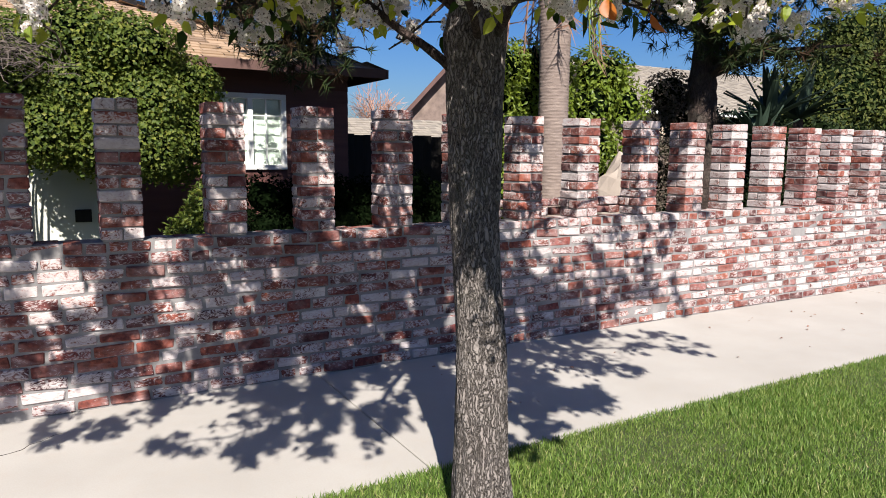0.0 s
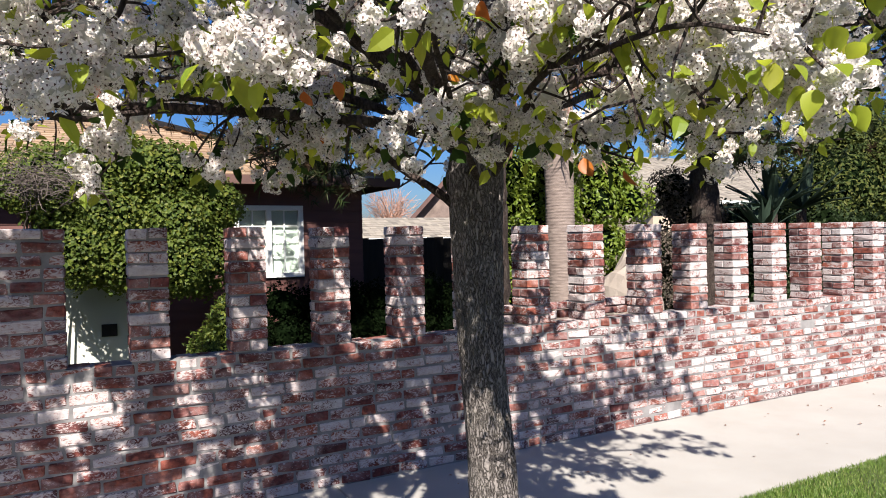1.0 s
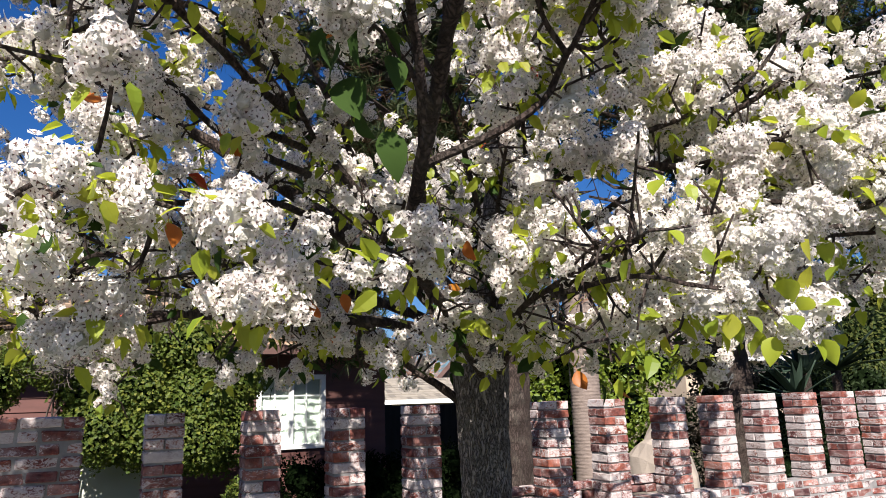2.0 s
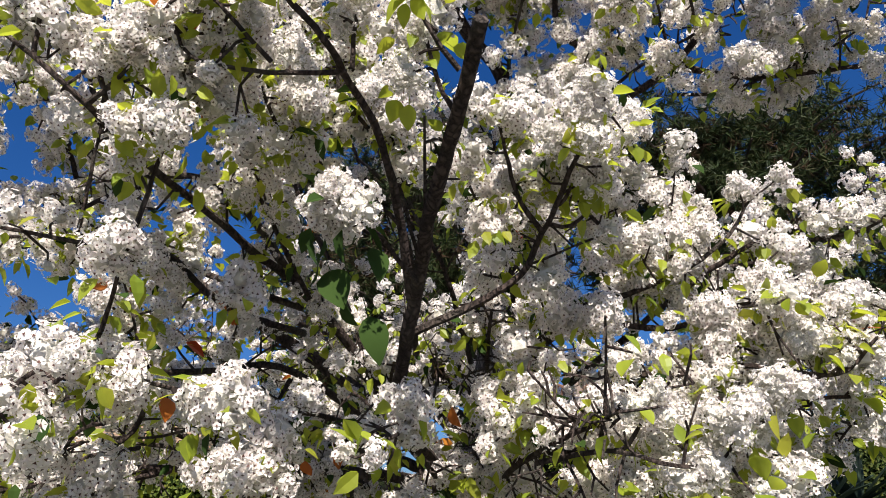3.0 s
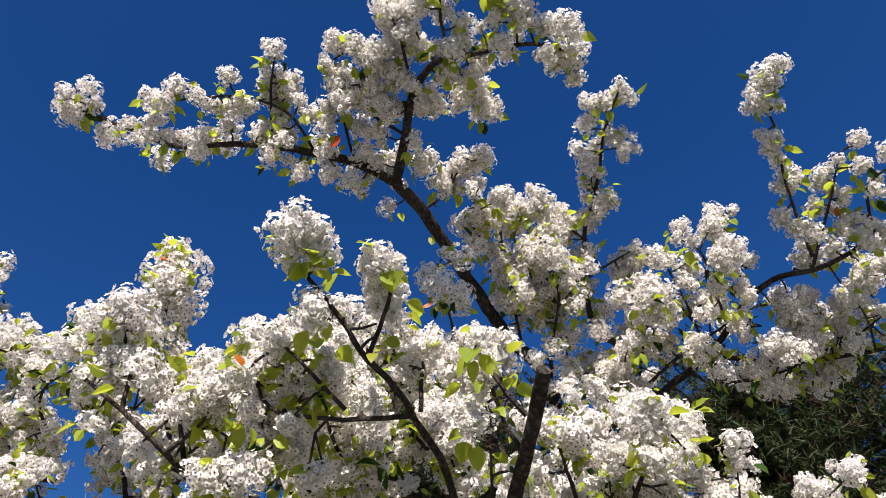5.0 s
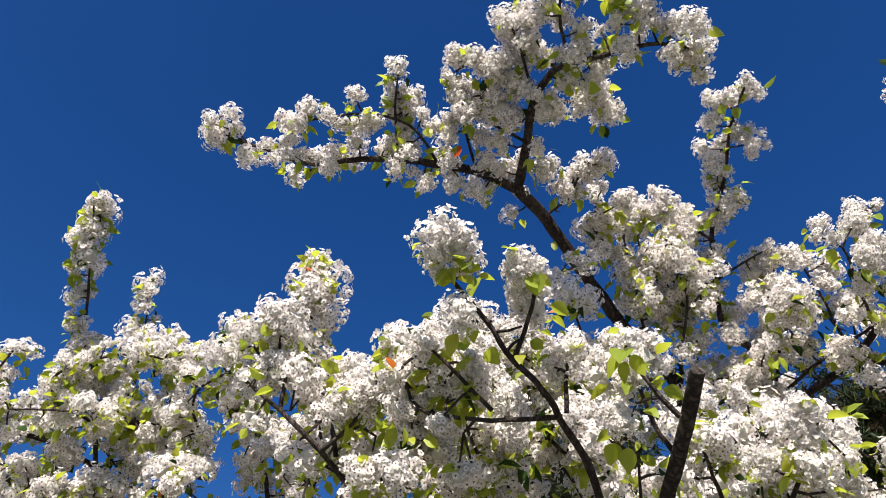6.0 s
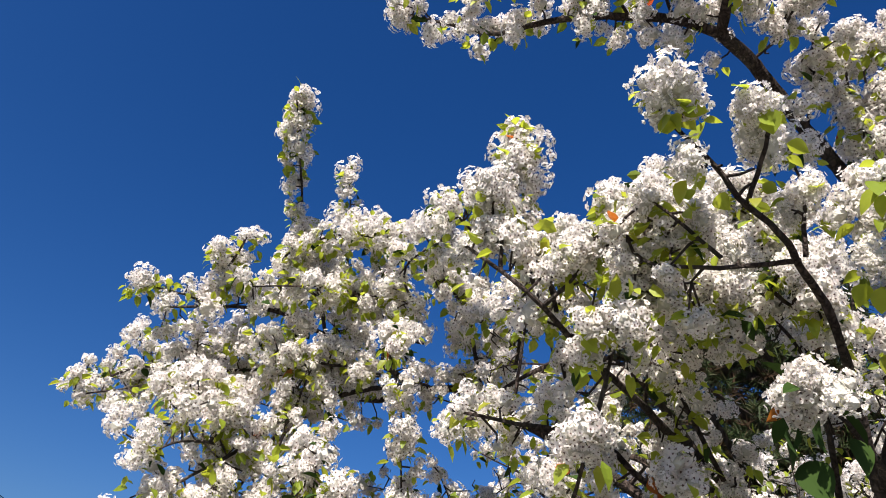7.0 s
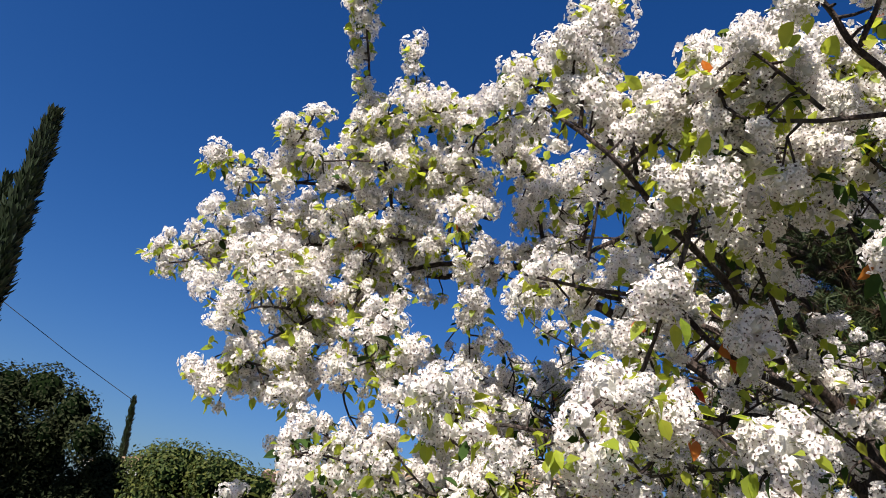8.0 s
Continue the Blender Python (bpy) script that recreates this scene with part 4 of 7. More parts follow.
def boulder(x, y, z, s, seed):
    rng = np.random.default_rng(seed)
    bm = bmesh.new()
    bmesh.ops.create_icosphere(bm, subdivisions=3, radius=1.0)
    for v in bm.verts:
        v.co *= 1 + 0.25 * noise.noise(v.co * 1.4 + Vector((seed, 0, 0))) + 0.08 * noise.noise(v.co * 4)
        v.co = Vector((v.co.x * s[0], v.co.y * s[1], v.co.z * s[2]))
    me = bpy.data.meshes.new("boulder")
    bm.to_mesh(me)
    bm.free()
    me.materials.append(STONE)
    ob = new("boulder", me)
    ob.location = (x, y, z)
    tagged(ob, "large tan boulder leaning behind the brick wall", "boulder")


boulder(6.08, 6.2, 0.55, (0.42, 0.4, 0.85), 3)


def cypress(x, y, h, r, lean, label, seed, n):
    rng = np.random.default_rng(seed)
    t = thing("cypress", label, "tree", (x, y, 0))
    part("trunk", tube(Shape(), np.array([(0, 0, -0.1), (lean * 0.5, 0, h * 0.5), (lean * 0.96, 0, h * 0.96)]), [0.16, 0.1, 0.01], 8).mesh("trunk", [LIMB_BARK]), t)
    spray = leaf_shape(1.0, 0.32, 0.3, 0.0)
    u = rng.uniform(0.02, 1.0, n)
    prof = r * np.sqrt(np.clip(1 - u, 0, 1)) * (1 + 0.16 * np.sin(u * 37) + 0.1 * np.sin(u * 71 + 1))
    a = rng.uniform(0, 2 * np.pi, n)
    k = rng.uniform(0.45, 1.0, n) ** 0.5
    P = np.stack([lean * u + prof * k * np.cos(a), prof * k * np.sin(a), u * h], 1)
    g = unit(np.stack([np.cos(a) * 0.45, np.sin(a) * 0.45, np.ones(n)], 1) + rng.normal(0, 0.18, (n, 3)))
    x_ = unit(np.cross(g, np.stack([np.cos(a), np.sin(a), 0 * a], 1) + rng.normal(0, 0.2, (n, 3))))
    m = np.stack([x_, g, np.cross(x_, g)], 2) * (min(1.0, r / 0.3) * rng.uniform(0.2, 0.42, n))[:, None, None]
    part("foliage", spray.strew(m, P).mesh("foliage", [CYPRESS]), t, "dark upright sprays")


cypress(-11.2, 13.3, 10.3, 0.38, -1.15, "tall slender dark cypress with a bent tip", 51, 5200)
cypress(-11.25, 13.5, 8.5, 0.26, -1.65, "second thin spire beside the tall cypress", 52, 1500)
cypress(-8.95, 17.1, 4.4, 0.11, -0.73, "small thin cypress in the distance", 53, 2600)
_r = np.random.default_rng(54)
leaf_mass("tree", "large dark evergreen tree in the distance", "tree", [(-9.4, 12.0, 2.0, 1.3, 1.0, 1.15), (-8.6, 12.1, 2.2, 1.1, 1.0, 0.95), (-8.9, 10.9, 2.5, 1, 1, 1), (-8.1, 11.1, 3.35, 0.55, 0.5, 0.5), (-8.7, 11, 3.3, 0.5, 0.5, 0.45), (-7.45, 11.1, 3.1, 0.4, 0.5, 0.45), (-7, 11.1, 2.7, 0.35, 0.5, 0.4), (-7.2, 12.4, 2.3, 0.5, 0.6, 0.5), (-9.6, 10.3, 2.9, 0.6, 0.7, 0.6), (-9.1, 10.6, 3.2, 0.5, 0.5, 0.4), (-7.8, 11.3, 2.7, 0.4, 0.5, 0.45), (-6.95, 12.4, 2, 0.5, 0.6, 0.6), (-7.3, 12.3, 1.4, 0.8, 0.8, 0.9), (-7.45, 12.6, 2.2, 0.4, 0.5, 0.5), (-7.7, 12.6, 1.8, 0.6, 0.8, 0.6), (-8.5, 12.2, 1.4, 1.3, 1.2, 1), (-10.3, 11.2, 2.2, 1, 1, 1)],
          36000, OVAL, [MID_LEAF], 0.074, _r, SHADE_LEAF, stems=[([(-8.6, 11.3, -0.05), (-8.6, 11.3, 1.0), (-8.5, 11.3, 2.0)], 0.2, 0.12)])

# overhead wire, running over the far trees
_w = thing("wire", "thin black overhead wire", "wire", (-12.41, 14.98, 5.71))
_l = np.array([(-3.3, -2.5, 1.75), (0, 0, 0), (1.4, 1.0, -0.72), (2.75, 2.05, -1.35)])
part("cable", tube(Shape(), _l, [0.009] * 4, 5).mesh("cable", [WIRE]), _w)


def leaf_litter():
    """Dry leaf scraps blown over the sidewalk."""
    rng = np.random.default_rng(64)
    n = 46
    p = np.stack([rng.uniform(1.9, 9.0, n), rng.uniform(LAWN_Y + 0.1, WALL_Y - 0.05, n), np.full(n, 0.006)], 1)
    up = np.stack([rng.normal(0, 0.25, n), rng.normal(0, 0.25, n), np.ones(n)], 1)
    me = foliage("leaf_litter", [DRY_LEAF, PETAL], plain_leaf(0.5, 0.35), p, up, rng.uniform(0.015, 0.045, n), rng)
    return tagged(part("leaf_litter", me), "small dry brown leaf scraps scattered on the sidewalk", "leaf litter", kind="stuff")


leaf_litter()


# ---- the flowering pear ----
PEAR = thing("pear_tree", "flowering pear tree covered in white blossom, standing in the lawn", "tree", (1.38, 2.05, 0))
PEAR_PUT = Matrix.Translation((-1.38, -2.05, 0))
TR = np.random.default_rng(77)


def build_trunk():
    zs = [-0.06, 0.05, 0.25, 0.73, 1.16, 1.56, 1.83, 2.05, 2.35, 2.7, 3.05]
    xs = [1.39, 1.385, 1.375, 1.36, 1.33, 1.32, 1.325, 1.37, 1.44, 1.48, 1.47]
    ys = [2.05, 2.05, 2.05, 2.05, 2.05, 2.05, 2.06, 2.08, 2.1, 2.08, 2.0]
    rs = [0.150, 0.118, 0.100, 0.087, 0.081, 0.092, 0.106, 0.086, 0.066, 0.050, 0.036]
    z = np.arange(zs[0], zs[-1], 0.0125)
    S = 80
    a = np.linspace(0, 2 * np.pi, S, endpoint=False)
    cx, cy, r = np.interp(z, zs, xs), np.interp(z, zs, ys), np.interp(z, zs, rs)
    V = np.zeros((len(z), S, 3))
    for i in range(len(z)):
        for j in range(S):
            c, s = math.cos(a[j]), math.sin(a[j])
            w = 0.35 * noise.noise(Vector((c * 3, s * 3, z[i] * 3.0)))
            f = noise.noise(Vector((c * 9 + w, s * 9 + w, z[i] * 4.5)))
            g = noise.noise(Vector((c * 19 + w, s * 19, z[i] * 11.0)))
            d = 0.008 * (1 - 2.6 * abs(f)) + 0.006 * (0.5 - abs(g)) + 0.008 * noise.noise(Vector((c, s, z[i] * 2)))
            rr = r[i] + d * min(1.0, r[i] / 0.08)
            V[i, j] = (cx[i] + c * rr, cy[i] + s * rr, z[i])
    i, j = np.meshgrid(np.arange(len(z) - 1), np.arange(S), indexing="ij")
    j2 = (j + 1) % S
    q = np.stack([i * S + j, i * S + j2, (i + 1) * S + j2, (i + 1) * S + j], -1).reshape(-1, 4)
    part("trunk", np_mesh("pear_trunk", V.reshape(-1, 3), q, None, [BARK], smooth=True), PEAR, "furrowed grey-brown trunk", PEAR_PUT)


build_trunk()


def flower_shape(spread, rng, blunt):
    """Five cupped petals, a green heart and a ring of dark anthers, radius 1."""
    sh = Shape()
    for k in range(5):
        a = k * 2 * np.pi / 5 + rng.normal(0, 0.08)
        lift, ln = spread + rng.normal(0, 0.08), rng.uniform(0.9, 1.08)
        if blunt:
            v = np.array([(0.05, -0.07, 0), (0.88, -0.44, 0.75 * lift), (0.97, 0.40, 0.82 * lift), (0.05, 0.07, 0)]) * ln
        else:
            v = np.array([(0.03, 0, 0), (0.64, -0.47, 0.5 * lift), (1.06, 0.04, 0.84 * lift), (0.64, 0.47, 0.5 * lift)]) * ln
        c, s = math.cos(a), math.sin(a)
        sh.add(np.stack([v[:, 0] * c - v[:, 1] * s, v[:, 0] * s + v[:, 1] * c, v[:, 2]], 1), [(0, 1, 2, 3)], (), 0)
    h = [(0.19 * math.cos(b), 0.19 * math.sin(b), 0.07) for b in np.arange(4) * np.pi / 2]
    sh.add(h, [(0, 1, 2, 3)], mat=1)
    for k in range(4):
        b = k * 1.571 + rng.normal(0, 0.25)
        c = np.array([0.34 * math.cos(b), 0.34 * math.sin(b), 0.42 + rng.normal(0, 0.05)])
        e = np.array([-math.sin(b), math.cos(b), 0]) * 0.13
        f = np.array([math.cos(b) * 0.08, math.sin(b) * 0.08, 0.05])
        sh.add([c - e - f, c + f, c + e - f], (), [(0, 1, 2)], mat=2)
    return sh


def plain_flower(spread, rng, four=False):
    """The same flower with simpler petals, for the far side of the crown."""
    sh = Shape()
    for k in range(5):
        a, lift = k * 2 * np.pi / 5 + rng.normal(0, 0.08), spread + rng.normal(0, 0.08)
        v = np.array([(0.0, 0, 0), (0.90, -0.50, 0.7 * lift), (0.90, 0.50, 0.7 * lift)])
        c, s = math.cos(a), math.sin(a)
        if four:
            v = np.array([(0.03, 0, 0), (0.70, -0.47, 0.5 * lift), (1.05, 0, 0.8 * lift), (0.70, 0.47, 0.5 * lift)])
        v = np.stack([v[:, 0] * c - v[:, 1] * s, v[:, 0] * s + v[:, 1] * c, v[:, 2]], 1)
        sh.add(v, [(0, 1, 2, 3)] if four else (), () if four else [(0, 1, 2)], mat=0)
    b = rng.uniform(0, 1.5)
    sh.add([(0.36 * math.cos(b + q), 0.36 * math.sin(b + q), 0.30) for q in (0, 2.09, 4.19)], (), [(0, 1, 2)], mat=2)
    return sh


def ovate_leaf(width, fold, droop):
    """A rounded pear leaf with a short point and a stalk, folded along its rib; it grows along y."""
    sh, rows = Shape(), []
    for u, w in ((0.0, 0.04), (0.10, 0.52), (0.28, 0.95), (0.48, 1.0), (0.68, 0.78), (0.86, 0.40), (1.0, 0.02)):
        z, h = -droop * u * u, w * width / 2
        rows += [(-h, u, z + fold * h), (0, u + 0.02, z), (h, u, z + fold * h)]
    q = []
    for r in range(6):
        q += [(r * 3, r * 3 + 1, r * 3 + 4, r * 3 + 3), (r * 3 + 1, r * 3 + 2, r * 3 + 5, r * 3 + 4)]
    sh.add(rows, q)
    return sh.add([(-0.012, 0, 0), (0.012, 0, 0), (0.01, -0.4, 0.1), (-0.01, -0.4, 0.1)], [(0, 1, 2, 3)])


def small_leaf(width, fold, droop):
    """The same leaf with fewer corners."""
    rows, q = [], []
    for u, w in ((0.0, 0.05), (0.30, 0.97), (0.66, 0.80), (1.0, 0.02)):
        z, h = -droop * u * u, w * width / 2
        rows += [(-h, u, z + fold * h), (0, u + 0.02, z), (h, u, z + fold * h)]
    for r in range(3):
        q += [(r * 3, r * 3 + 1, r * 3 + 4, r * 3 + 3), (r * 3 + 1, r * 3 + 2, r * 3 + 5, r * 3 + 4)]
    return Shape().add(rows, q)


_fr = np.random.default_rng(60)
FLOWERS = [flower_shape(s, _fr, b) for s, b in ((0.12, True), (0.25, False), (0.42, True), (0.2, False), (0.6, False))]
MID_FLOWERS = [plain_flower(s, _fr, True) for s in (0.12, 0.25, 0.4, 0.2)]
PLAIN_FLOWERS = [plain_flower(s, _fr) for s in (0.12, 0.25, 0.4, 0.2)]


_G = (1 + math.sqrt(5)) / 2
ICO = unit(np.array([(-1, _G, 0), (1, _G, 0), (-1, -_G, 0), (1, -_G, 0), (0, -1, _G), (0, 1, _G), (0, -1, -_G), (0, 1, -_G), (_G, 0, -1), (_G, 0, 1), (-_G, 0, -1), (-_G, 0, 1)], float))
ICO_FACES = []
for _f in itertools.combinations(range(12), 3):
    if all(np.linalg.norm(ICO[a] - ICO[b]) < 1.1 for a, b in itertools.combinations(_f, 2)):
        _n = np.cross(ICO[_f[1]] - ICO[_f[0]], ICO[_f[2]] - ICO[_f[0]])
        ICO_FACES.append(_f if _n @ ICO[_f[0]] > 0 else _f[::-1])


def dome(n, cover, rng, wob):
    """Directions spread evenly over a cap round z."""
    k = np.arange(n) + 0.5
    th = np.arccos(1 - k / n * (1 - math.cos(cover))) + rng.normal(0, wob, n)
    ph = k * 2.39996 + rng.normal(0, wob * 2, n) + rng.uniform(0, 6.28)
    return np.stack([np.sin(th) * np.cos(ph), np.sin(th) * np.sin(ph), np.cos(th)], 1)


def cluster_shape(radius, rng, flowers, size, fill=1.9, fine=True):
    """Several rounded bunches of flowers on thin stalks round one spur, growing along z."""
    sh = Shape()
    rl = min(max(radius * 0.55, 0.020), 0.030)
    lobes = max(3, round(1.5 * (radius / rl) ** 2))
    each = max(7, round(fill * (rl / size) ** 2))
    out = dome(lobes, 2.35, rng, 0.22)
    mid = out * (radius - rl) * rng.uniform(0.8, 1.18, (lobes, 1)) + np.array([0, 0, radius * 0.28])
    P, A = [], []
    for d, c in zip(out, mid):
        r1 = rl * rng.uniform(0.85, 1.12)
        f = dome(each, 1.95, rng, 0.12) @ turns_to(d[None], np.zeros(1), [1.0])[0].T
        P.append(c + f * r1 * rng.uniform(0.66, 1.10, (each, 1)))
        A.append(unit(f + rng.normal(0, 0.34, (each, 3)) + np.array([0, 0, 0.12])))
        if fine:
            sh.add(c + ICO * r1 * rng.uniform(0.45, 0.58, (12, 1)), (), ICO_FACES, 4)
    p, ax = np.vstack(P), np.vstack(A)
    n = len(p)
    spread = rng.uniform(0.85, 1.12, n) * size
    which = rng.integers(0, len(flowers), n)
    for w in range(len(flowers)):
        m = which == w
        if m.any():
            sh.merge(flowers[w].strew(turns_to(ax[m], rng.uniform(0, 6.28, m.sum()), spread[m]), p[m]))
    # the crowded stalks and buds inside
    sh.add(ICO * radius * rng.uniform(0.40, 0.54, (12, 1)) + np.array([0, 0, radius * 0.26]), (), ICO_FACES, 4)
    for i in range(0, n, 4 if fine else 12):
        b = np.array([0, 0, radius * rng.uniform(-0.1, 0.25)])
        e = p[i] - ax[i] * 0.0005
        s = unit(np.cross(e - b, (0.3, 0.2, 0.9))) * 0.0007
        sh.add([b - s, b + s, e + s, e - s], [(0, 1, 2, 3)], mat=3)
    return sh


BLOOM_MATS = [PETAL, HEART, STAMEN, STALK, BUD]
SIZES = (0.034, 0.040, 0.046, 0.051, 0.056, 0.061, 0.068, 0.076)
CLUSTERS = [cluster_shape(r, _fr, FLOWERS, 0.0070, 1.5) for r in SIZES]
MID_CLUSTERS = [cluster_shape(r, _fr, MID_FLOWERS, 0.0084, 1.45) for r in SIZES]
PLAIN_CLUSTERS = [cluster_shape(r, _fr, PLAIN_FLOWERS, 0.0108, 1.32, False) for r in SIZES]
BACK_CLUSTERS = [cluster_shape(r, _fr, PLAIN_FLOWERS, 0.0140, 1.22, False) for r in SIZES]
CLUSTER_MESH = [c.mesh("flower_head", BLOOM_MATS) for c in CLUSTERS]
LEAVES = [small_leaf(0.62, 0.3, 0.25), small_leaf(0.55, 0.15, 0.4), small_leaf(0.66, 0.45, 0.1)]
NEAR_LEAVES = [ovate_leaf(0.70, 0.35, 0.25), ovate_leaf(0.64, 0.2, 0.4), ovate_leaf(0.76, 0.45, 0.1)]
LEAF_MESH = [l.mesh("leaf", [PEAR_LEAF_ONE], True) for l in NEAR_LEAVES]
RED_MESH = [l.mesh("leaf", [RED_LEAF], True) for l in NEAR_LEAVES]
OLD_MESH = [l.mesh("leaf", [OLD_LEAF], True) for l in NEAR_LEAVES]
NEAR_Y = 0.62
COUNT = {"near": 0, "far": 0, "leaf": 0}


def turns_grow(g, rng, scale):
    """Matrices that lay a leaf along g with its face turned mostly upward."""
    y = unit(g)
    up = rng.normal(0, 0.45, y.shape) + np.array([0, 0, 1.0])
    x = unit(np.cross(y, up))
    return np.stack([x, y, np.cross(x, y)], 2) * np.asarray(scale).reshape(-1, 1, 1)


BARE_WOOD = [([(1.32, 1.6, 3.1), (1.13, 1.31, 3.36), (0.96, 1.25, 3.48), (0.76, 1.15, 3.64), (0.52, 0.99, 3.75)], 0.09),
             ([(0.67, 1.22, 2.13), (0.58, 0.89, 2.33), (0.52, 0.68, 2.42), (0.43, 0.28, 2.565)], 0.10),
             ([(1.48, 1.58, 3.30), (1.68, 1.38, 3.40), (1.77, 1.09, 3.45), (1.76, 0.73, 3.51)], 0.10),
             ([(0.41, 0.67, 2.56), (0.25, 0.50, 2.62), (0.12, 0.44, 2.71)], 0.055),
             ([(0.55, 2.31, 2.03), (0.07, 2.38, 2.06), (-0.25, 2.39, 2.04)], 0.13),
             ([(0.15, 1.25, 2.6), (-0.05, 1.02, 2.62), (-0.17, 0.90, 2.66)], 0.06)]


BOUGHS = []


def shoot(x, y, z):
    """A flowering side shoot that rises from the nearest limb to the place given."""
    e = np.array((x, y, z))
    pts = np.vstack(BOUGHS)
    o = pts[np.argmin(np.linalg.norm((pts - e) * np.array([1, 1, 0.7]) + np.array([0, 0, 0.1]), axis=1))]
    far = np.linalg.norm(e - o)
    bend = (o + e) / 2 + np.array([0, 0, -0.08 * far])
    branch([tuple(o), tuple(bend), tuple(e)], 0.0065, 0.003, (max(0.1, 1 - 0.22 / max(far, 0.05)), 1), 0.042, 0.085, 1, 0.13, leaves=1.6)


def big_head(x, y, z, n=4, leaves=1.4, old=0.04):
    """A sunlit round head of blossom at the end of a bare twig from the nearest limb."""
    e = np.array((x, y, z))
    pts = np.vstack(BOUGHS)
    o = pts[np.argmin(np.linalg.norm(pts - e - np.array([0, 0.06, -0.05]), axis=1))]
    branch([tuple(o), tuple((o + e) / 2 + np.array([0, 0.02, -0.03])), tuple(e)], 0.006, 0.0035, (0.97, 1), 0.05, 0.03, leaves=leaves, old=old, head=n)


def clear_of_wood(P):
    """True for the places that keep off the bare lengths of the main limbs."""
    ok = np.ones(len(P), bool)
    for line, r in BARE_WOOD:
        q = smooth_line(line, 0.03)
        ok &= np.linalg.norm(P[:, None] - q[None], axis=2).min(axis=1) > r
    # an open lane in the low crown, by which the sun reaches the trunk
    k = (1.95 - P[:, 1]) / SUN_WAY.y
    z0, side = P[:, 2] + k * SUN_WAY.z, P[:, 0] + k * SUN_WAY.x - 1.34
    ok &= ~((np.abs(side) < 0.11) & (z0 > 0.5) & (z0 < 1.06) & (k > 0.3))
    return ok


def branch(pts, r0, r1, bloom=(0.1, 1.0), step=0.05, reach=0.09, sub=0, sub_len=0.4, leaves=1.5, old=0.06, lift=0.7, head=0):
    """One limb with its twigs, blossom and leaves. bloom: the stretch that flowers; sub: how many side shoots it bears."""
    rng = np.random.default_rng(int(abs(pts[0][0] * 79 + pts[-1][1] * 1047 + pts[-1][2] * 12997) * 100))
    if r0 > 0.02:
        r0, bloom = r0 * 0.82, (min(bloom[0], 0.15), bloom[1])
    line = smooth_line(pts, 0.03)
    n = len(line)
    line = line + np.cumsum(rng.normal(0, 0.0016, (n, 3)), axis=0) * np.sin(np.linspace(0, np.pi, n))[:, None]
    wood = tube(Shape(), line, np.linspace(r0, r1, n), 9 if r0 > 0.012 else 6, 0, 0.05, rng=rng)
    runs = [(line, bloom)]
    BOUGHS.append(line[n // 3:])
    for k in range(sub):
        u = rng.uniform(max(0.2, bloom[0]), 1.0)
        i = min(int(u * (n - 1)), n - 2)
        t = unit(line[i + 1] - line[i])
        d = unit(t * 0.5 + rng.normal(0, 0.75, 3) + np.array([0, 0, lift * 0.6]))
        L = sub_len * rng.uniform(0.6, 1.25)
        e = line[i] + d * L + np.array([0, 0, lift * 0.12 * L])
        m = (line[i] + e) / 2 + rng.normal(0, 0.05 * L, 3)
        s = smooth_line([line[i], m, e], 0.03)
        tube(wood, s, np.linspace(max(0.35 * (r0 + (r1 - r0) * u), 0.004), 0.0025, len(s)), 5, 0, 0.05, rng=rng)
        runs.append((s, (0.25, 1.0)))
    P, A, W = [], [], []
    LP, LG, LS, LC = [], [], [], []
    for ln, (b0, b1) in runs:
        seg = np.linalg.norm(np.diff(ln, axis=0), axis=1)
        cum = np.concatenate([[0], np.cumsum(seg)])
        s = cum[-1] * b0 + step * rng.uniform(0, 0.5)
        while s < cum[-1] * b1 + 1e-6:
            i = min(int(np.searchsorted(cum, s)), len(ln) - 1)
            o = ln[i]
            t = unit(ln[i] - ln[max(i - 1, 0)] + 1e-6)
            s += 1.02 * step * rng.uniform(0.6, 1.4)
            d = rng.normal(0, 1, 3)
            d = unit(d - t * (d @ t) * 0.75 + np.array([0, 0, lift * 0.22]))
            L = 0.85 * reach * rng.uniform(0.35, 1.25)
            e = o + d * L
            m = (o + e) / 2 + rng.normal(0, 0.12 * L, 3)
            tube(wood, np.array([o, m, e]), [0.0038, 0.0031, 0.0024], 5, cap=False, rng=rng)
            tips = [(e, d)]
            if rng.random() < 0.3:
                d2 = unit(d + rng.normal(0, 0.6, 3))
                e2 = m + d2 * L * 0.8
                tube(wood, np.array([m, e2]), [0.0029, 0.0022], 4, cap=False, rng=rng)
                tips.append((e2, d2))
            for p, dd in tips:
                a = unit(dd + np.array([0, 0, 0.3 * lift]) + rng.normal(0, 0.25, 3))
                w = rng.choice(len(SIZES), p=[0.16, 0.16, 0.16, 0.15, 0.14, 0.11, 0.08, 0.04])
                P.append(p)
                A.append(a)
                W.append(w)
                for _k in range(rng.poisson(leaves * 2.3)):
                    # leaves stand out in a whorl under the flowers
                    g = rng.normal(0, 1, 3)
                    g = unit(unit(g - a * (g @ a)) - a * rng.uniform(-0.25, 0.7) + np.array([0, 0, -0.45]))
                    LP.append(p + g * SIZES[w] * rng.uniform(0.55, 1.05))
                    LC.append(len(P) - 1)
                    LG.append(unit(g + rng.normal(0, 0.3, 3)))
                    LS.append(rng.uniform(0.030, 0.055) * (1.08 if p[2] < 2.35 else 1.0))
        # the tip always flowers
        P.append(ln[-1] - unit(ln[-1] - ln[-3] + 1e-6) * 0.03)
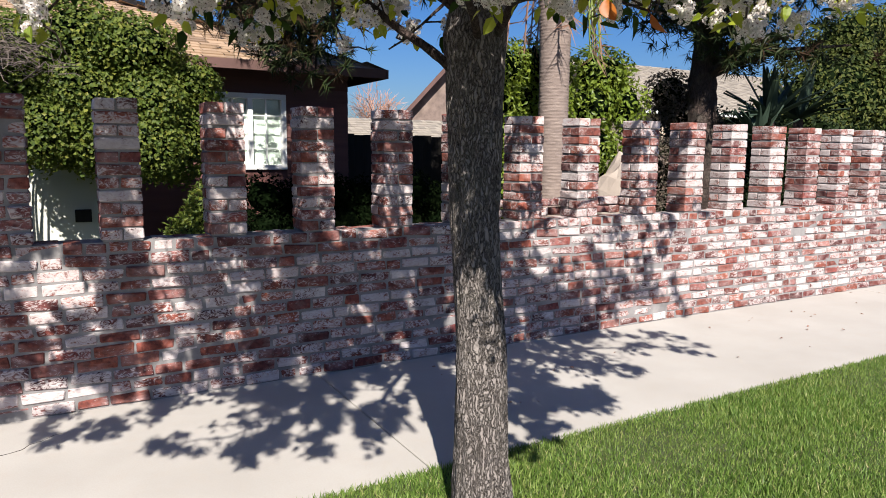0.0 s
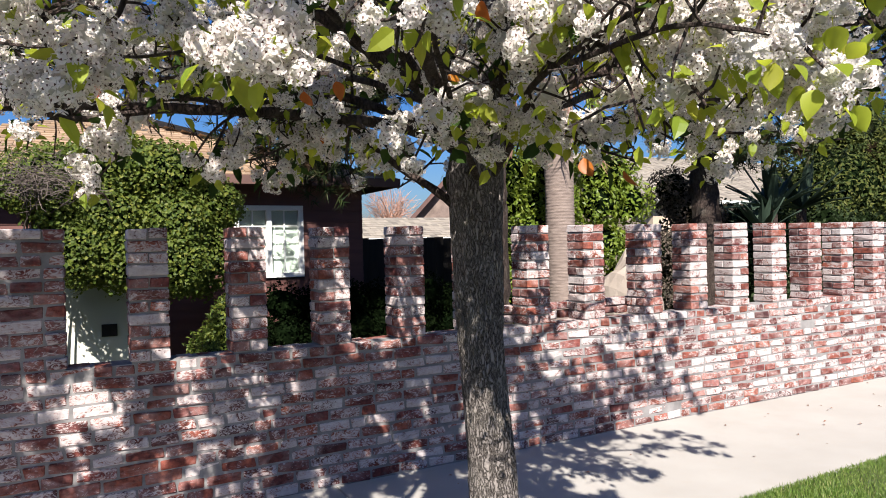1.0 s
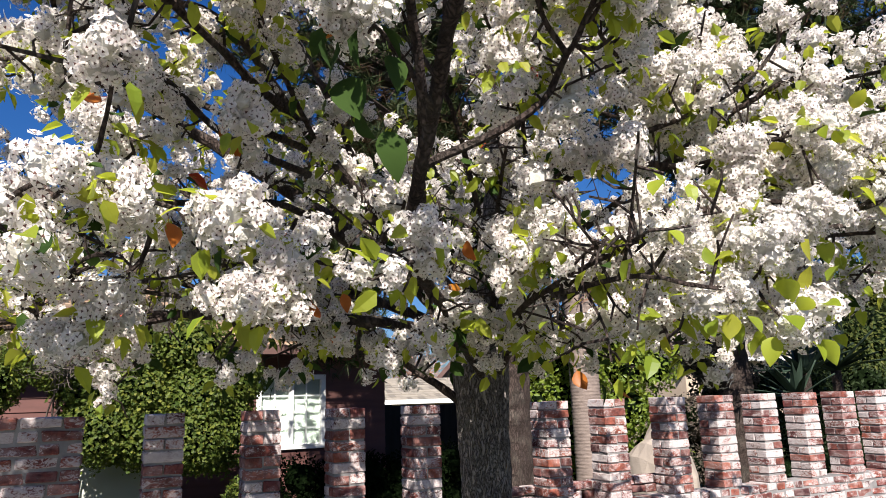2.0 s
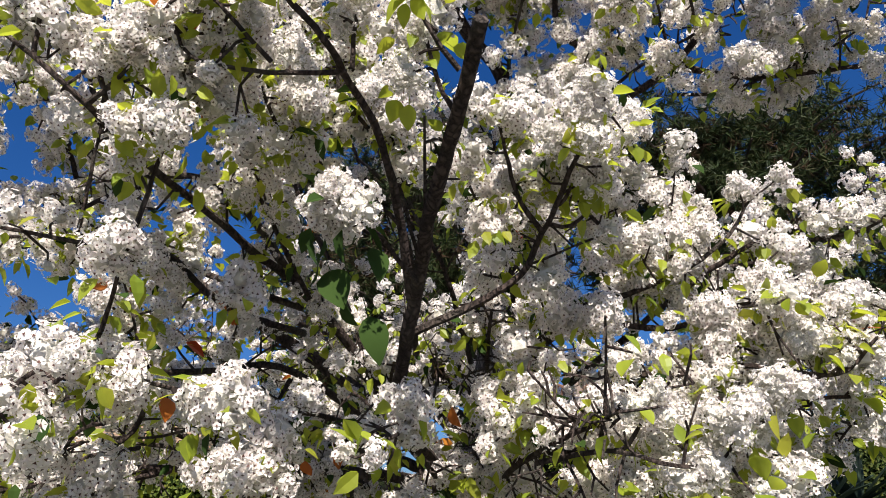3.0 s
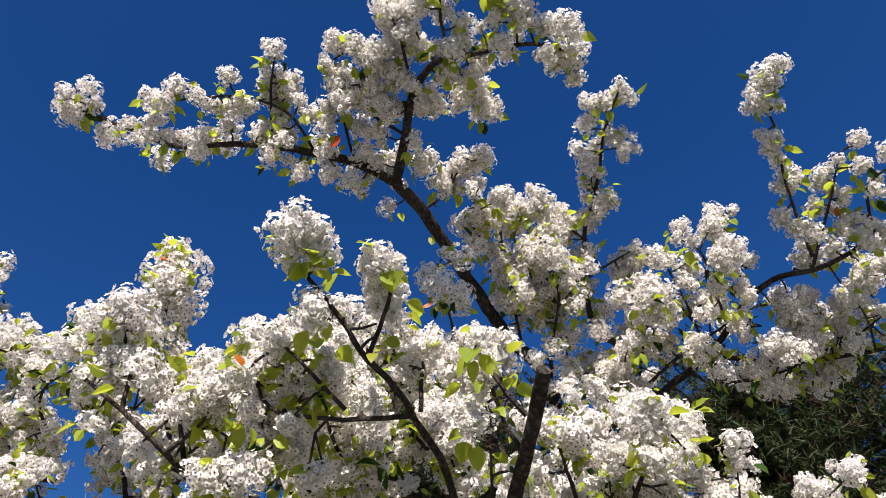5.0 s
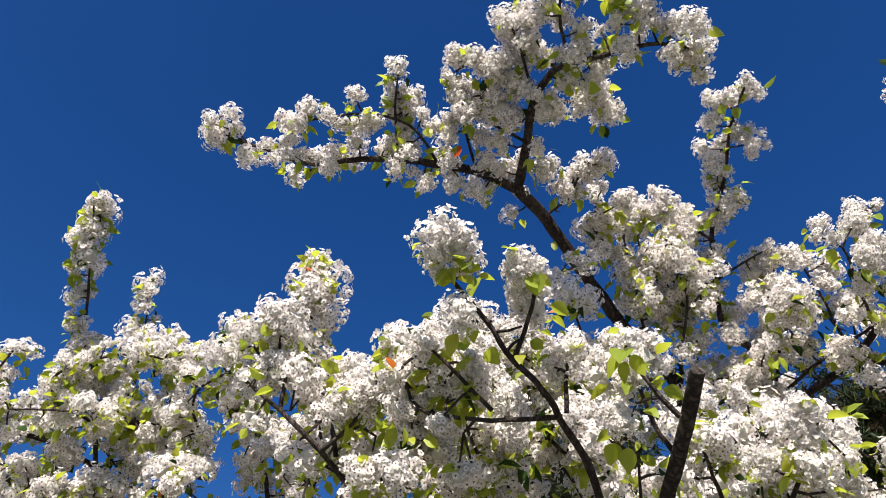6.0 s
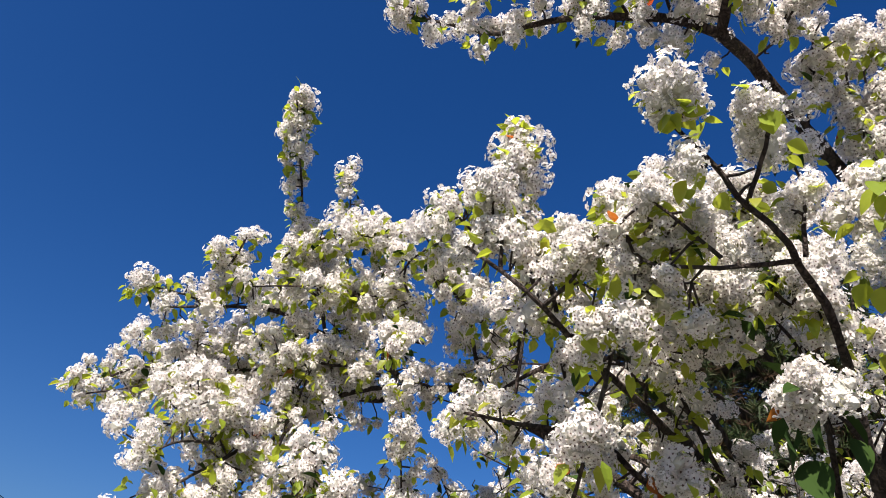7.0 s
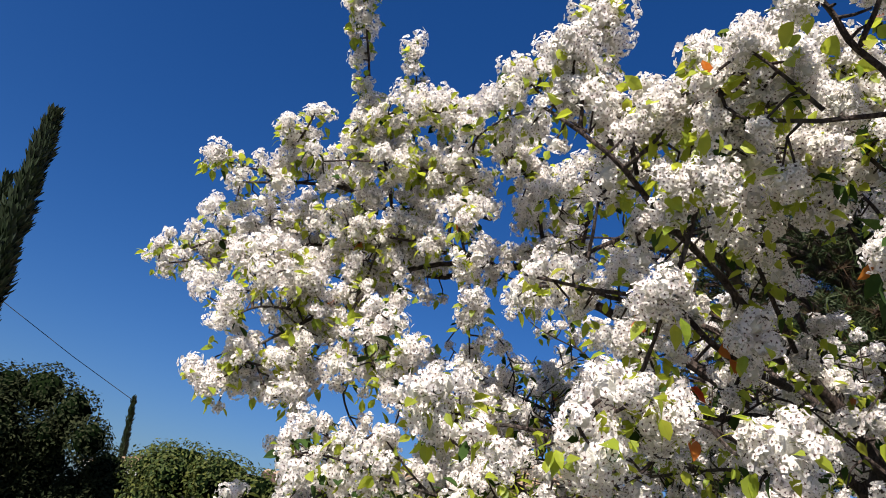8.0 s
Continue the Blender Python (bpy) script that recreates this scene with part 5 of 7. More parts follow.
        A.append(unit(ln[-1] - ln[-3] + 1e-6 + np.array([0, 0, 0.02])))
        W.append(int(rng.integers(0, 5)))
    if head:
        # a full round head at the end of the shoot, with a skirt of leaves
        tip = line[-1]
        for d in dome(head, 2.1, rng, 0.15):
            P.append(tip + d * rng.uniform(0.022, 0.036))
            A.append(unit(d + rng.normal(0, 0.15, 3)))
            W.append(int(rng.integers(1, 5)))
        for _k in range(int(head * leaves)):
            a = rng.uniform(0, 6.28)
            g = unit(np.array([math.cos(a), math.sin(a), rng.uniform(-1.3, -0.1)]))
            LP.append(tip + g * rng.uniform(0.05, 0.075))
            LG.append(unit(g + np.array([0, 0, -0.5]) + rng.normal(0, 0.2, 3)))
            LS.append(rng.uniform(0.04, 0.065))
            LC.append(len(P) - 1)
    ob = part("branch", wood.mesh("branch", [LIMB_BARK]), PEAR, "", PEAR_PUT)
    P, A, which = np.array(P), np.array(A), np.array(W)
    ok = ~((P[:, 1] < 0.12) & (P[:, 2] < 2.35)) & (P[:, 2] > 1.72)
    # the shaded heart of the crown bears few flowers
    out = np.hypot(P[:, 0] - 1.15, P[:, 1] - 1.85)
    bare = np.where(P[:, 2] < 2.95, np.clip(0.85 - out, 0, 0.35), np.clip(0.6 - out, 0, 0.6))
    ok &= rng.random(len(P)) >= bare
    # the far half is thinner, and thick wood bears no spurs
    gaps = np.array([noise.noise(Vector(p) * 4.2) for p in P])
    ok &= (P[:, 1] < 1.4) | (P[:, 0] < -0.3) | (P[:, 2] > 2.95) | (gaps - 0.1 * (P[:, 1] > 2.2) + rng.normal(0, 0.08, len(P)) > -0.13)
    ok &= (P[:, 1] >= 1.4) | (P[:, 2] > 2.5) | (gaps > -0.1) | (head > 0)
    ok &= clear_of_wood(P) | (head > 0)
    kept = ok
    P, A, which = P[ok], A[ok], which[ok]
    spin, size = rng.uniform(0, 6.28, len(P)), rng.uniform(0.76, 1.12, len(P)) * np.where((P[:, 1] > 1.2) & (P[:, 0] > -0.3) & (P[:, 2] < 3.0), 0.82, 1.0)
    M = turns_to(A, spin, size)
    far = Shape()
    far_any = False
    near = P[:, 1] < NEAR_Y
    back = (P[:, 1] > 1.95) & (P[:, 0] > -0.1)
    for i in np.nonzero(near)[0]:
        m4 = Matrix([(*M[i][r], P[i][r]) for r in range(3)] + [(0, 0, 0, 1)])
        part("flower_head", CLUSTER_MESH[which[i]], ob, "", m4)
        COUNT["near"] += 1
    for w in range(len(CLUSTERS)):
        k = (~near) & (which == w)
        if k.any():
            for shapes, z in ((MID_CLUSTERS, P[:, 1] < 0.92), (PLAIN_CLUSTERS, (P[:, 1] >= 0.92) & ~back), (BACK_CLUSTERS, back)):
                if (k & z).any():
                    far.merge(shapes[w].strew(M[k & z], P[k & z]))
            far_any = True
            COUNT["far"] += int(k.sum())
    if far_any:
        tagged(part("blossom", far.mesh("blossom", BLOOM_MATS), ob, "white flower clusters with dark anthers"), kind="stuff")
    if LP:
        LP, LG, LS = np.array(LP), np.array(LG), np.array(LS)
        ok = ~((LP[:, 1] < 0.12) & (LP[:, 2] < 2.35)) & (LP[:, 2] > 1.7)
        ok &= kept[np.array(LC)] | (rng.random(len(LP)) < 0.1)
        ok &= (LP[:, 2] > 2.5) | (np.arange(len(LP)) % 4 > 0)
        LP, LG, LS = LP[ok], LG[ok], LS[ok]
        T = turns_grow(LG, rng, LS)
        kind = rng.random(len(LP))
        lone = (LP[:, 1] < NEAR_Y) & (kind > old)
        for i in np.nonzero(lone)[0]:
            part("leaf", LEAF_MESH[i % 3], ob, "", Matrix([(*T[i][r], LP[i][r]) for r in range(3)] + [(0, 0, 0, 1)]))
        LP, T, kind = LP[~lone], T[~lone], kind[~lone]
        sh = Shape()
        v = rng.integers(0, 3, len(LP))
        for w in range(3):
            for mi, sel in ((0, kind > old), (1, (kind <= old) & (kind > old * 0.04)), (2, kind <= old * 0.04)):
                k = (v == w) & sel
                if k.any():
                    one = LEAVES[w].strew(T[k] * (1.0 if mi == 0 else 1.15), LP[k])
                    one.qm = [np.full_like(x, mi) for x in one.qm]
                    one.tm = [np.full_like(x, mi) for x in one.tm]
                    sh.merge(one)
        COUNT["leaf"] += len(LP)
        if len(LP):
            tagged(part("leaves", sh.mesh("leaves", [PEAR_LEAF, OLD_LEAF, RED_LEAF]), ob, "fresh yellow-green leaves"), kind="stuff")
    return ob


# low bough over the sidewalk to the left
branch([(1.35, 2.07, 1.86), (1.2, 2.1, 1.96), (1.0, 2.17, 2.02), (0.6, 2.3, 2.06), (0.07, 2.38, 2.06), (-0.5, 2.4, 2.02), (-0.95, 2.4, 1.98)], 0.03, 0.013, (0.1, 1), 0.07, 0.13, 18, 0.5, old=0.2)
# thin limb under it
branch([(1.28, 2.06, 1.67), (1.17, 2.1, 1.775), (1.06, 2.18, 1.87), (0.95, 2.27, 1.99), (0.86, 2.35, 2.1)], 0.019, 0.006, (0.5, 1), 0.05, 0.09, 4, 0.16, lift=0.2, old=0.15)
# cut limb that leans out toward the road
branch([(1.34, 2.04, 1.9), (1.04, 1.74, 2.0), (0.67, 1.22, 2.13), (0.58, 0.89, 2.33), (0.52, 0.68, 2.42), (0.46, 0.40, 2.52), (0.43, 0.28, 2.565)], 0.028, 0.0135, (0.1, 0.5), 0.08, 0.13, 4, 0.35, old=0.2)
branch([(0.43, 0.36, 2.52), (0.38, 0.35, 2.57), (0.34, 0.34, 2.62)], 0.006, 0.003, (0.3, 1), 0.05, 0.06)
branch([(0.47, 0.46, 2.51), (0.43, 0.45, 2.56), (0.38, 0.40, 2.65)], 0.006, 0.003, (0.3, 1), 0.05, 0.06)
branch([(0.62, 1.05, 2.26), (0.84, 0.90, 2.37), (0.86, 0.78, 2.47), (0.84, 0.61, 2.56), (0.87, 0.50, 2.66)], 0.012, 0.004, (0.35, 1), 0.04, 0.1, 3, 0.2)
branch([(0.86, 0.78, 2.47), (0.78, 0.77, 2.57), (0.71, 0.70, 2.74)], 0.008, 0.003, (0.2, 1), 0.045, 0.08)
# forked upper limb
branch([(1.46, 2.0, 2.75), (1.32, 1.6, 3.1), (1.13, 1.31, 3.36), (0.96, 1.25, 3.48), (0.76, 1.15, 3.64), (0.52, 0.99, 3.75), (0.38, 0.89, 3.74)], 0.034, 0.022, (0.3, 0.98), 0.13, 0.08, 0)
branch([(0.38, 0.89, 3.74), (0.23, 0.89, 3.79), (0.03, 0.94, 3.84), (-0.16, 1.01, 3.87), (-0.36, 1.09, 3.87), (-0.51, 1.10, 3.91), (-0.72, 1.09, 3.94)], 0.018, 0.004, (0.05, 1), 0.03, 0.085, leaves=0.8)
branch([(0.38, 0.89, 3.74), (0.36, 0.73, 3.80), (0.34, 0.58, 3.84), (0.37, 0.45, 3.85), (0.47, 0.38, 3.85), (0.61, 0.29, 3.84), (0.75, 0.25, 3.79)], 0.018, 0.004, (0.05, 1), 0.03, 0.085, leaves=0.8)
branch([(-0.06, 0.93, 3.86), (-0.10, 0.79, 3.96), (-0.11, 0.69, 4.03)], 0.006, 0.003, (0.3, 1), 0.034, 0.07, leaves=0.8)
branch([(0.23, 0.89, 3.79), (0.13, 0.75, 3.90), (0.06, 0.67, 3.96), (0.12, 0.58, 4.00)], 0.006, 0.003, (0.2, 1), 0.034, 0.07, leaves=0.8)
branch([(0.34, 0.58, 3.84), (0.24, 0.45, 3.94), (0.18, 0.40, 3.97)], 0.006, 0.003, (0.2, 1), 0.034, 0.07, leaves=0.8)
branch([(0.40, 0.43, 3.85), (0.32, 0.30, 3.93), (0.33, 0.13, 3.99)], 0.006, 0.003, (0.2, 1), 0.034, 0.07, leaves=0.8)
branch([(0.52, 0.34, 3.85), (0.49, 0.22, 3.91), (0.46, 0.09, 3.97)], 0.006, 0.003, (0.2, 1), 0.034, 0.07, leaves=0.8)
branch([(0.76, 1.15, 3.64), (0.73, 1.01, 3.74), (0.69, 0.89, 3.82)], 0.006, 0.003, (0.15, 1), 0.034, 0.07, leaves=0.8)
branch([(0.52, 0.99, 3.75), (0.57, 0.89, 3.77), (0.59, 0.76, 3.82)], 0.006, 0.003, (0.15, 1), 0.034, 0.07, leaves=0.8)
# upright spire to the right of the fork
branch([(1.47, 2.0, 2.85), (1.44, 1.5, 3.2), (1.36, 1.12, 3.37), (1.27, 1.12, 3.48), (1.22, 1.05, 3.61), (1.17, 0.92, 3.78), (1.16, 0.75, 3.92), (1.13, 0.60, 4.03), (1.13, 0.44, 4.11)], 0.02, 0.004, (0.55, 1), 0.032, 0.07, leaves=0.8)
branch([(1.18, 0.93, 3.75), (1.02, 0.93, 3.84), (0.86, 0.98, 3.87)], 0.006, 0.003, (0.1, 1), 0.045, 0.08, leaves=0.8)
branch([(1.22, 1.04, 3.63), (1.04, 1.09, 3.66), (0.87, 1.20, 3.60)], 0.006, 0.003, (0.1, 1), 0.04, 0.09, 2, 0.2, leaves=0.8)
branch([(1.21, 1.02, 3.64), (1.35, 0.85, 3.70)], 0.006, 0.003, (0.2, 1), 0.05, 0.08, leaves=0.8)
# right upper limb
branch([(1.47, 2.02, 2.8), (1.46, 1.75, 3.15), (1.48, 1.58, 3.30), (1.68, 1.38, 3.40), (1.77, 1.09, 3.45), (1.76, 0.73, 3.51), (1.84, 0.55, 3.46), (1.93, 0.38, 3.47), (2.00, 0.21, 3.46)], 0.03, 0.006, (0.5, 1), 0.06, 0.10, 4, 0.2, leaves=0.8)
branch([(1.77, 1.09, 3.45), (1.95, 0.95, 3.35), (2.14, 0.79, 3.32), (2.29, 0.57, 3.27)], 0.014, 0.005, (0.1, 1), 0.06, 0.10, 4, 0.25, leaves=0.8)
branch([(1.83, 0.57, 3.47), (1.81, 0.39, 3.61), (1.78, 0.24, 3.71)], 0.007, 0.003, (0.2, 1), 0.05, 0.07, leaves=0.8)
branch([(1.82, 0.54, 3.50), (1.70, 0.42, 3.70), (1.61, 0.30, 3.84), (1.51, 0.20, 3.97)], 0.007, 0.003, (0.3, 1), 0.045, 0.05, leaves=0.8)
branch([(1.75, 0.76, 3.50), (1.66, 0.73, 3.62), (1.60, 0.64, 3.74)], 0.007, 0.003, (0.2, 1), 0.05, 0.08, leaves=0.8)
branch([(1.93, 0.38, 3.47), (1.87, 0.27, 3.60), (1.91, 0.12, 3.62)], 0.007, 0.003, (0.2, 1), 0.05, 0.08, leaves=0.8)
branch([(1.77, 1.09, 3.45), (1.62, 0.98, 3.65), (1.53, 0.92, 3.76)], 0.007, 0.003, (0.2, 1), 0.05, 0.09, 1, 0.15, leaves=0.8)
# low branch toward the kerb
branch([(0.58, 0.93, 2.31), (0.5, 0.8, 2.47), (0.41, 0.67, 2.56), (0.32, 0.58, 2.60), (0.25, 0.50, 2.62), (0.17, 0.47, 2.67), (0.12, 0.44, 2.71), (0.05, 0.42, 2.77), (-0.02, 0.41, 2.83)], 0.012, 0.004, (0.72, 1), 0.035, 0.06)
branch([(0.17, 0.47, 2.67), (0.18, 0.40, 2.75), (0.17, 0.34, 2.82)], 0.005, 0.003, (0.45, 1), 0.03, 0.055)
branch([(0.29, 0.54, 2.60), (0.16, 0.60, 2.61), (0.03, 0.66, 2.65), (-0.02, 0.66, 2.75)], 0.006, 0.003, (0.25, 1), 0.05, 0.09)
branch([(0.30, 0.54, 2.61), (0.29, 0.49, 2.70), (0.31, 0.47, 2.73)], 0.005, 0.003, (0.5, 1), 0.04, 0.05)
branch([(0.16, 0.59, 2.62), (0.06, 0.58, 2.71), (0.00, 0.59, 2.76)], 0.005, 0.003, (0.2, 1), 0.04, 0.08)
# left middle limb
branch([(1.34, 2.06, 1.9), (0.85, 1.85, 2.3), (0.5, 1.65, 2.55), (0.15, 1.25, 2.6), (-0.05, 1.02, 2.62), (-0.17, 0.90, 2.66), (-0.26, 0.90, 2.73), (-0.38, 0.92, 2.82)], 0.03, 0.004, (0.5, 1), 0.06, 0.10, 4, 0.22)
branch([(-0.14, 1.04, 2.72), (-0.21, 1.02, 2.92), (-0.23, 0.98, 3.07), (-0.26, 0.90, 3.21)], 0.007, 0.003, (0.35, 1), 0.028, 0.045)
branch([(-0.11, 0.95, 2.66), (-0.14, 0.91, 2.77), (-0.10, 0.88, 2.88)], 0.006, 0.003, (0.25, 1), 0.045, 0.07)
branch([(-0.26, 0.90, 2.73), (-0.27, 0.89, 2.85), (-0.32, 0.88, 2.93)], 0.006, 0.003, (0.25, 1), 0.045, 0.07)
branch([(0.5, 1.65, 2.55), (0.25, 1.54, 2.81), (0.08, 1.62, 2.90), (-0.08, 1.66, 2.83), (-0.27, 1.71, 2.69)], 0.016, 0.005, (0.1, 1), 0.05, 0.12, 5, 0.3)
branch([(0.30, 1.53, 2.82), (0.25, 1.49, 3.11), (0.15, 1.41, 3.25)], 0.01, 0.004, (0.1, 1), 0.045, 0.1, 3, 0.25)
branch([(0.5, 1.65, 2.5), (0.23, 1.46, 2.49), (0.02, 1.46, 2.53), (-0.18, 1.45, 2.55), (-0.31, 1.44, 2.54)], 0.012, 0.004, (0.2, 1), 0.05, 0.12, 3, 0.25)
branch([(0.5, 1.6, 2.4), (0.21, 1.31, 2.38), (0.05, 1.28, 2.49), (-0.15, 1.27, 2.49), (-0.34, 1.25, 2.49)], 0.012, 0.004, (0.3, 1), 0.065, 0.10, 1, 0.2)
# far left limb
branch([(1.36, 2.08, 2.0), (0.6, 2.35, 2.6), (-0.21, 2.51, 3.07), (-0.48, 2.55, 3.10), (-0.70, 2.47, 3.16), (-0.98, 2.37, 3.22), (-1.19, 2.29, 3.26), (-1.40, 2.24, 3.23), (-1.68, 2.16, 3.14)], 0.042, 0.005, (0.35, 1), 0.06, 0.12, 8, 0.35)
branch([(-0.48, 2.55, 3.10), (-0.73, 2.59, 3.01), (-1.14, 2.53, 3.04), (-1.42, 2.52, 2.94), (-1.73, 2.41, 2.96), (-1.95, 2.38, 2.83)], 0.016, 0.005, (0.15, 1), 0.045, 0.12, 6, 0.3)
branch([(-0.98, 2.37, 3.22), (-1.06, 2.10, 3.47), (-1.10, 1.94, 3.50), (-1.13, 1.71, 3.70), (-1.15, 1.48, 3.87)], 0.01, 0.003, (0.1, 1), 0.04, 0.05)
branch([(-0.70, 2.45, 3.15), (-0.71, 2.27, 3.47), (-0.72, 2.12, 3.66)], 0.01, 0.004, (0.15, 1), 0.04, 0.1, 3, 0.18)
branch([(-0.21, 2.42, 3.03), (-0.33, 2.22, 3.29), (-0.46, 2.03, 3.45), (-0.49, 1.87, 3.58)], 0.012, 0.004, (0.1, 1), 0.045, 0.1, 3, 0.2)
branch([(-0.90, 2.33, 3.3), (-0.94, 2.31, 3.56), (-0.97, 2.21, 3.79), (-1.01, 2.10, 4.01)], 0.008, 0.003, (0.2, 1), 0.045, 0.05)
branch([(-1.19, 2.29, 3.26), (-1.36, 2.16, 3.34), (-1.48, 2.09, 3.35)], 0.008, 0.003, (0.2, 1), 0.03, 0.07, leaves=2)
branch([(-0.48, 2.5, 3.08), (-0.75, 2.34, 2.95), (-0.98, 2.20, 2.77), (-1.12, 2.08, 2.55), (-1.29, 2.02, 2.38), (-1.38, 1.97, 2.24)], 0.014, 0.004, (0.3, 1), 0.04, 0.11, 5, 0.28)
branch([(-1.12, 2.08, 2.55), (-1.32, 1.97, 2.52), (-1.40, 1.91, 2.42)], 0.007, 0.003, (0.1, 1), 0.04, 0.1, 2, 0.2)
branch([(-0.5, 2.1, 3.1), (-0.61, 1.80, 2.94), (-0.55, 1.89, 2.76), (-0.51, 1.97, 2.56), (-0.48, 2.02, 2.42)], 0.008, 0.003, (0.1, 1), 0.04, 0.06, lift=0.1)
branch([(-0.98, 2.18, 2.7), (-0.99, 2.11, 2.58), (-0.96, 2.20, 2.28), (-0.86, 2.24, 2.13)], 0.007, 0.003, (0.2, 1), 0.07, 0.07, lift=0.1)
# low near shoots with larger leaves
branch([(0.9, 1.85, 2.1), (0.45, 1.53, 2.27), (0.23, 1.38, 2.23), (0.06, 1.25, 2.19), (-0.08, 1.05, 2.17), (-0.16, 0.96, 2.10), (-0.20, 0.92, 2.03)], 0.014, 0.004, (0.45, 1), 0.05, 0.11, 3, 0.2, leaves=2.5, old=0.2)
branch([(0.23, 1.38, 2.22), (0.25, 1.30, 2.32), (0.29, 1.21, 2.40)], 0.007, 0.003, (0.2, 1), 0.07, 0.08, leaves=2)
branch([(0.06, 1.30, 2.19), (0.04, 1.36, 2.06), (-0.07, 1.40, 1.99), (-0.19, 1.43, 1.99)], 0.007, 0.003, (0.2, 1), 0.05, 0.09, leaves=2, old=0.25)
branch([(0.45, 1.54, 2.24), (0.38, 1.50, 2.11), (0.33, 1.45, 2.00)], 0.007, 0.003, (0.2, 1), 0.06, 0.08, 0, 0.2, leaves=2, old=0.25)
branch([(1.3, 2.0, 1.8), (1.0, 1.6, 1.9), (0.76, 1.27, 1.98), (0.61, 1.05, 2.02), (0.51, 0.88, 1.99)], 0.014, 0.004, (0.3, 1), 0.05, 0.09, 2, 0.2, leaves=2, old=0.25)
branch([(1.36, 1.98, 1.82), (1.15, 1.5, 1.92), (0.95, 1.17, 1.95), (0.90, 0.84, 1.99), (0.91, 0.69, 2.01), (0.92, 0.61, 2.05)], 0.016, 0.004, (0.3, 1), 0.045, 0.11, 9, 0.25, leaves=2.2, old=0.15)
branch([(0.91, 0.96, 1.95), (0.91, 0.71, 1.95), (0.94, 0.55, 1.91), (1.09, 0.55, 1.91)], 0.007, 0.003, (0.2, 1), 0.045, 0.1, 2, 0.2, leaves=2.2)
branch([(1.4, 1.98, 2.0), (1.2, 1.5, 2.25), (1.12, 1.22, 2.32), (1.21, 0.99, 2.40), (1.34, 0.85, 2.45), (1.49, 0.77, 2.56), (1.58, 0.73, 2.70)], 0.022, 0.004, (0.25, 1), 0.045, 0.12, 3, 0.22)
branch([(1.22, 1.01, 2.34), (1.35, 0.90, 2.31), (1.47, 0.74, 2.34), (1.58, 0.65, 2.24)], 0.01, 0.004, (0.1, 1), 0.045, 0.12, 3, 0.25, leaves=2)
branch([(1.2, 1.05, 2.2), (1.29, 0.86, 2.17), (1.41, 0.73, 2.18), (1.52, 0.59, 2.13), (1.57, 0.49, 2.19)], 0.01, 0.004, (0.1, 1), 0.045, 0.11, 3, 0.25, leaves=2.2)
branch([(1.3, 1.5, 2.4), (1.46, 0.96, 2.58), (1.34, 1.05, 2.63), (1.20, 1.07, 2.79), (1.17, 1.01, 2.91), (1.11, 0.97, 3.02)], 0.012, 0.004, (0.25, 1), 0.04, 0.11, 5, 0.3)
branch([(1.5, 1.6, 2.3), (1.72, 0.97, 2.60), (1.84, 0.82, 2.60), (1.94, 0.66, 2.60), (1.97, 0.56, 2.65)], 0.014, 0.004, (0.3, 1), 0.045, 0.12, 2, 0.2, lift=0.45)
branch([(1.35, 1.2, 2.05), (1.41, 0.91, 2.04), (1.55, 0.75, 2.08), (1.65, 0.60, 2.08)], 0.01, 0.004, (0.2, 1), 0.045, 0.11, 3, 0.25, leaves=2.2)
# right side, over the lawn
branch([(1.42, 2.08, 2.0), (1.85, 1.75, 2.3), (2.4, 1.45, 2.65), (2.8, 1.3, 2.85), (3.2, 1.15, 3.0), (3.5, 1.05, 3.05)], 0.034, 0.006, (0.2, 1), 0.06, 0.13, 7, 0.4, old=0.1)
branch([(1.7, 1.85, 2.2), (2.1, 1.5, 2.25), (2.7, 1.1, 2.35), (3.2, 0.9, 2.3)], 0.022, 0.005, (0.2, 1), 0.06, 0.13, 8, 0.4, old=0.1)
branch([(1.4, 2.06, 1.95), (1.9, 1.9, 2.05), (2.5, 1.75, 2.15), (3.0, 1.6, 2.1)], 0.026, 0.005, (0.25, 1), 0.07, 0.13, 7, 0.4, old=0.2)
branch([(1.5, 2.05, 2.6), (2.0, 1.7, 2.75), (2.6, 1.5, 2.9), (2.9, 1.4, 2.95)], 0.024, 0.005, (0.2, 1), 0.06, 0.13, 4, 0.35)
# crown behind the trunk
branch([(1.40, 2.14, 2.1), (1.2, 2.6, 2.6), (0.9, 3.0, 3.0), (0.7, 3.2, 3.3)], 0.032, 0.005, (0.25, 1), 0.09, 0.13, 4, 0.5, old=0.15)
branch([(1.45, 2.14, 2.2), (1.8, 2.6, 2.6), (2.1, 2.9, 2.85), (2.3, 3.1, 3.0)], 0.03, 0.005, (0.25, 1), 0.07, 0.13, 8, 0.5, old=0.15)
branch([(1.42, 2.12, 2.0), (2.0, 2.4, 2.2), (2.7, 2.5, 2.45), (3.3, 2.45, 2.65), (3.85, 2.3, 2.75)], 0.03, 0.005, (0.25, 1), 0.07, 0.13, 17, 0.5, old=0.15)
branch([(1.38, 2.12, 1.95), (0.9, 2.5, 2.2), (0.3, 2.9, 2.45), (-0.1, 3.0, 2.55), (-0.35, 2.95, 2.62)], 0.03, 0.005, (0.25, 1), 0.06, 0.13, 17, 0.42, old=0.15)
branch([(1.48, 2.0, 2.9), (1.3, 2.0, 3.4), (1.1, 1.9, 3.8)], 0.022, 0.005, (0.2, 1), 0.08, 0.12, 4, 0.4)
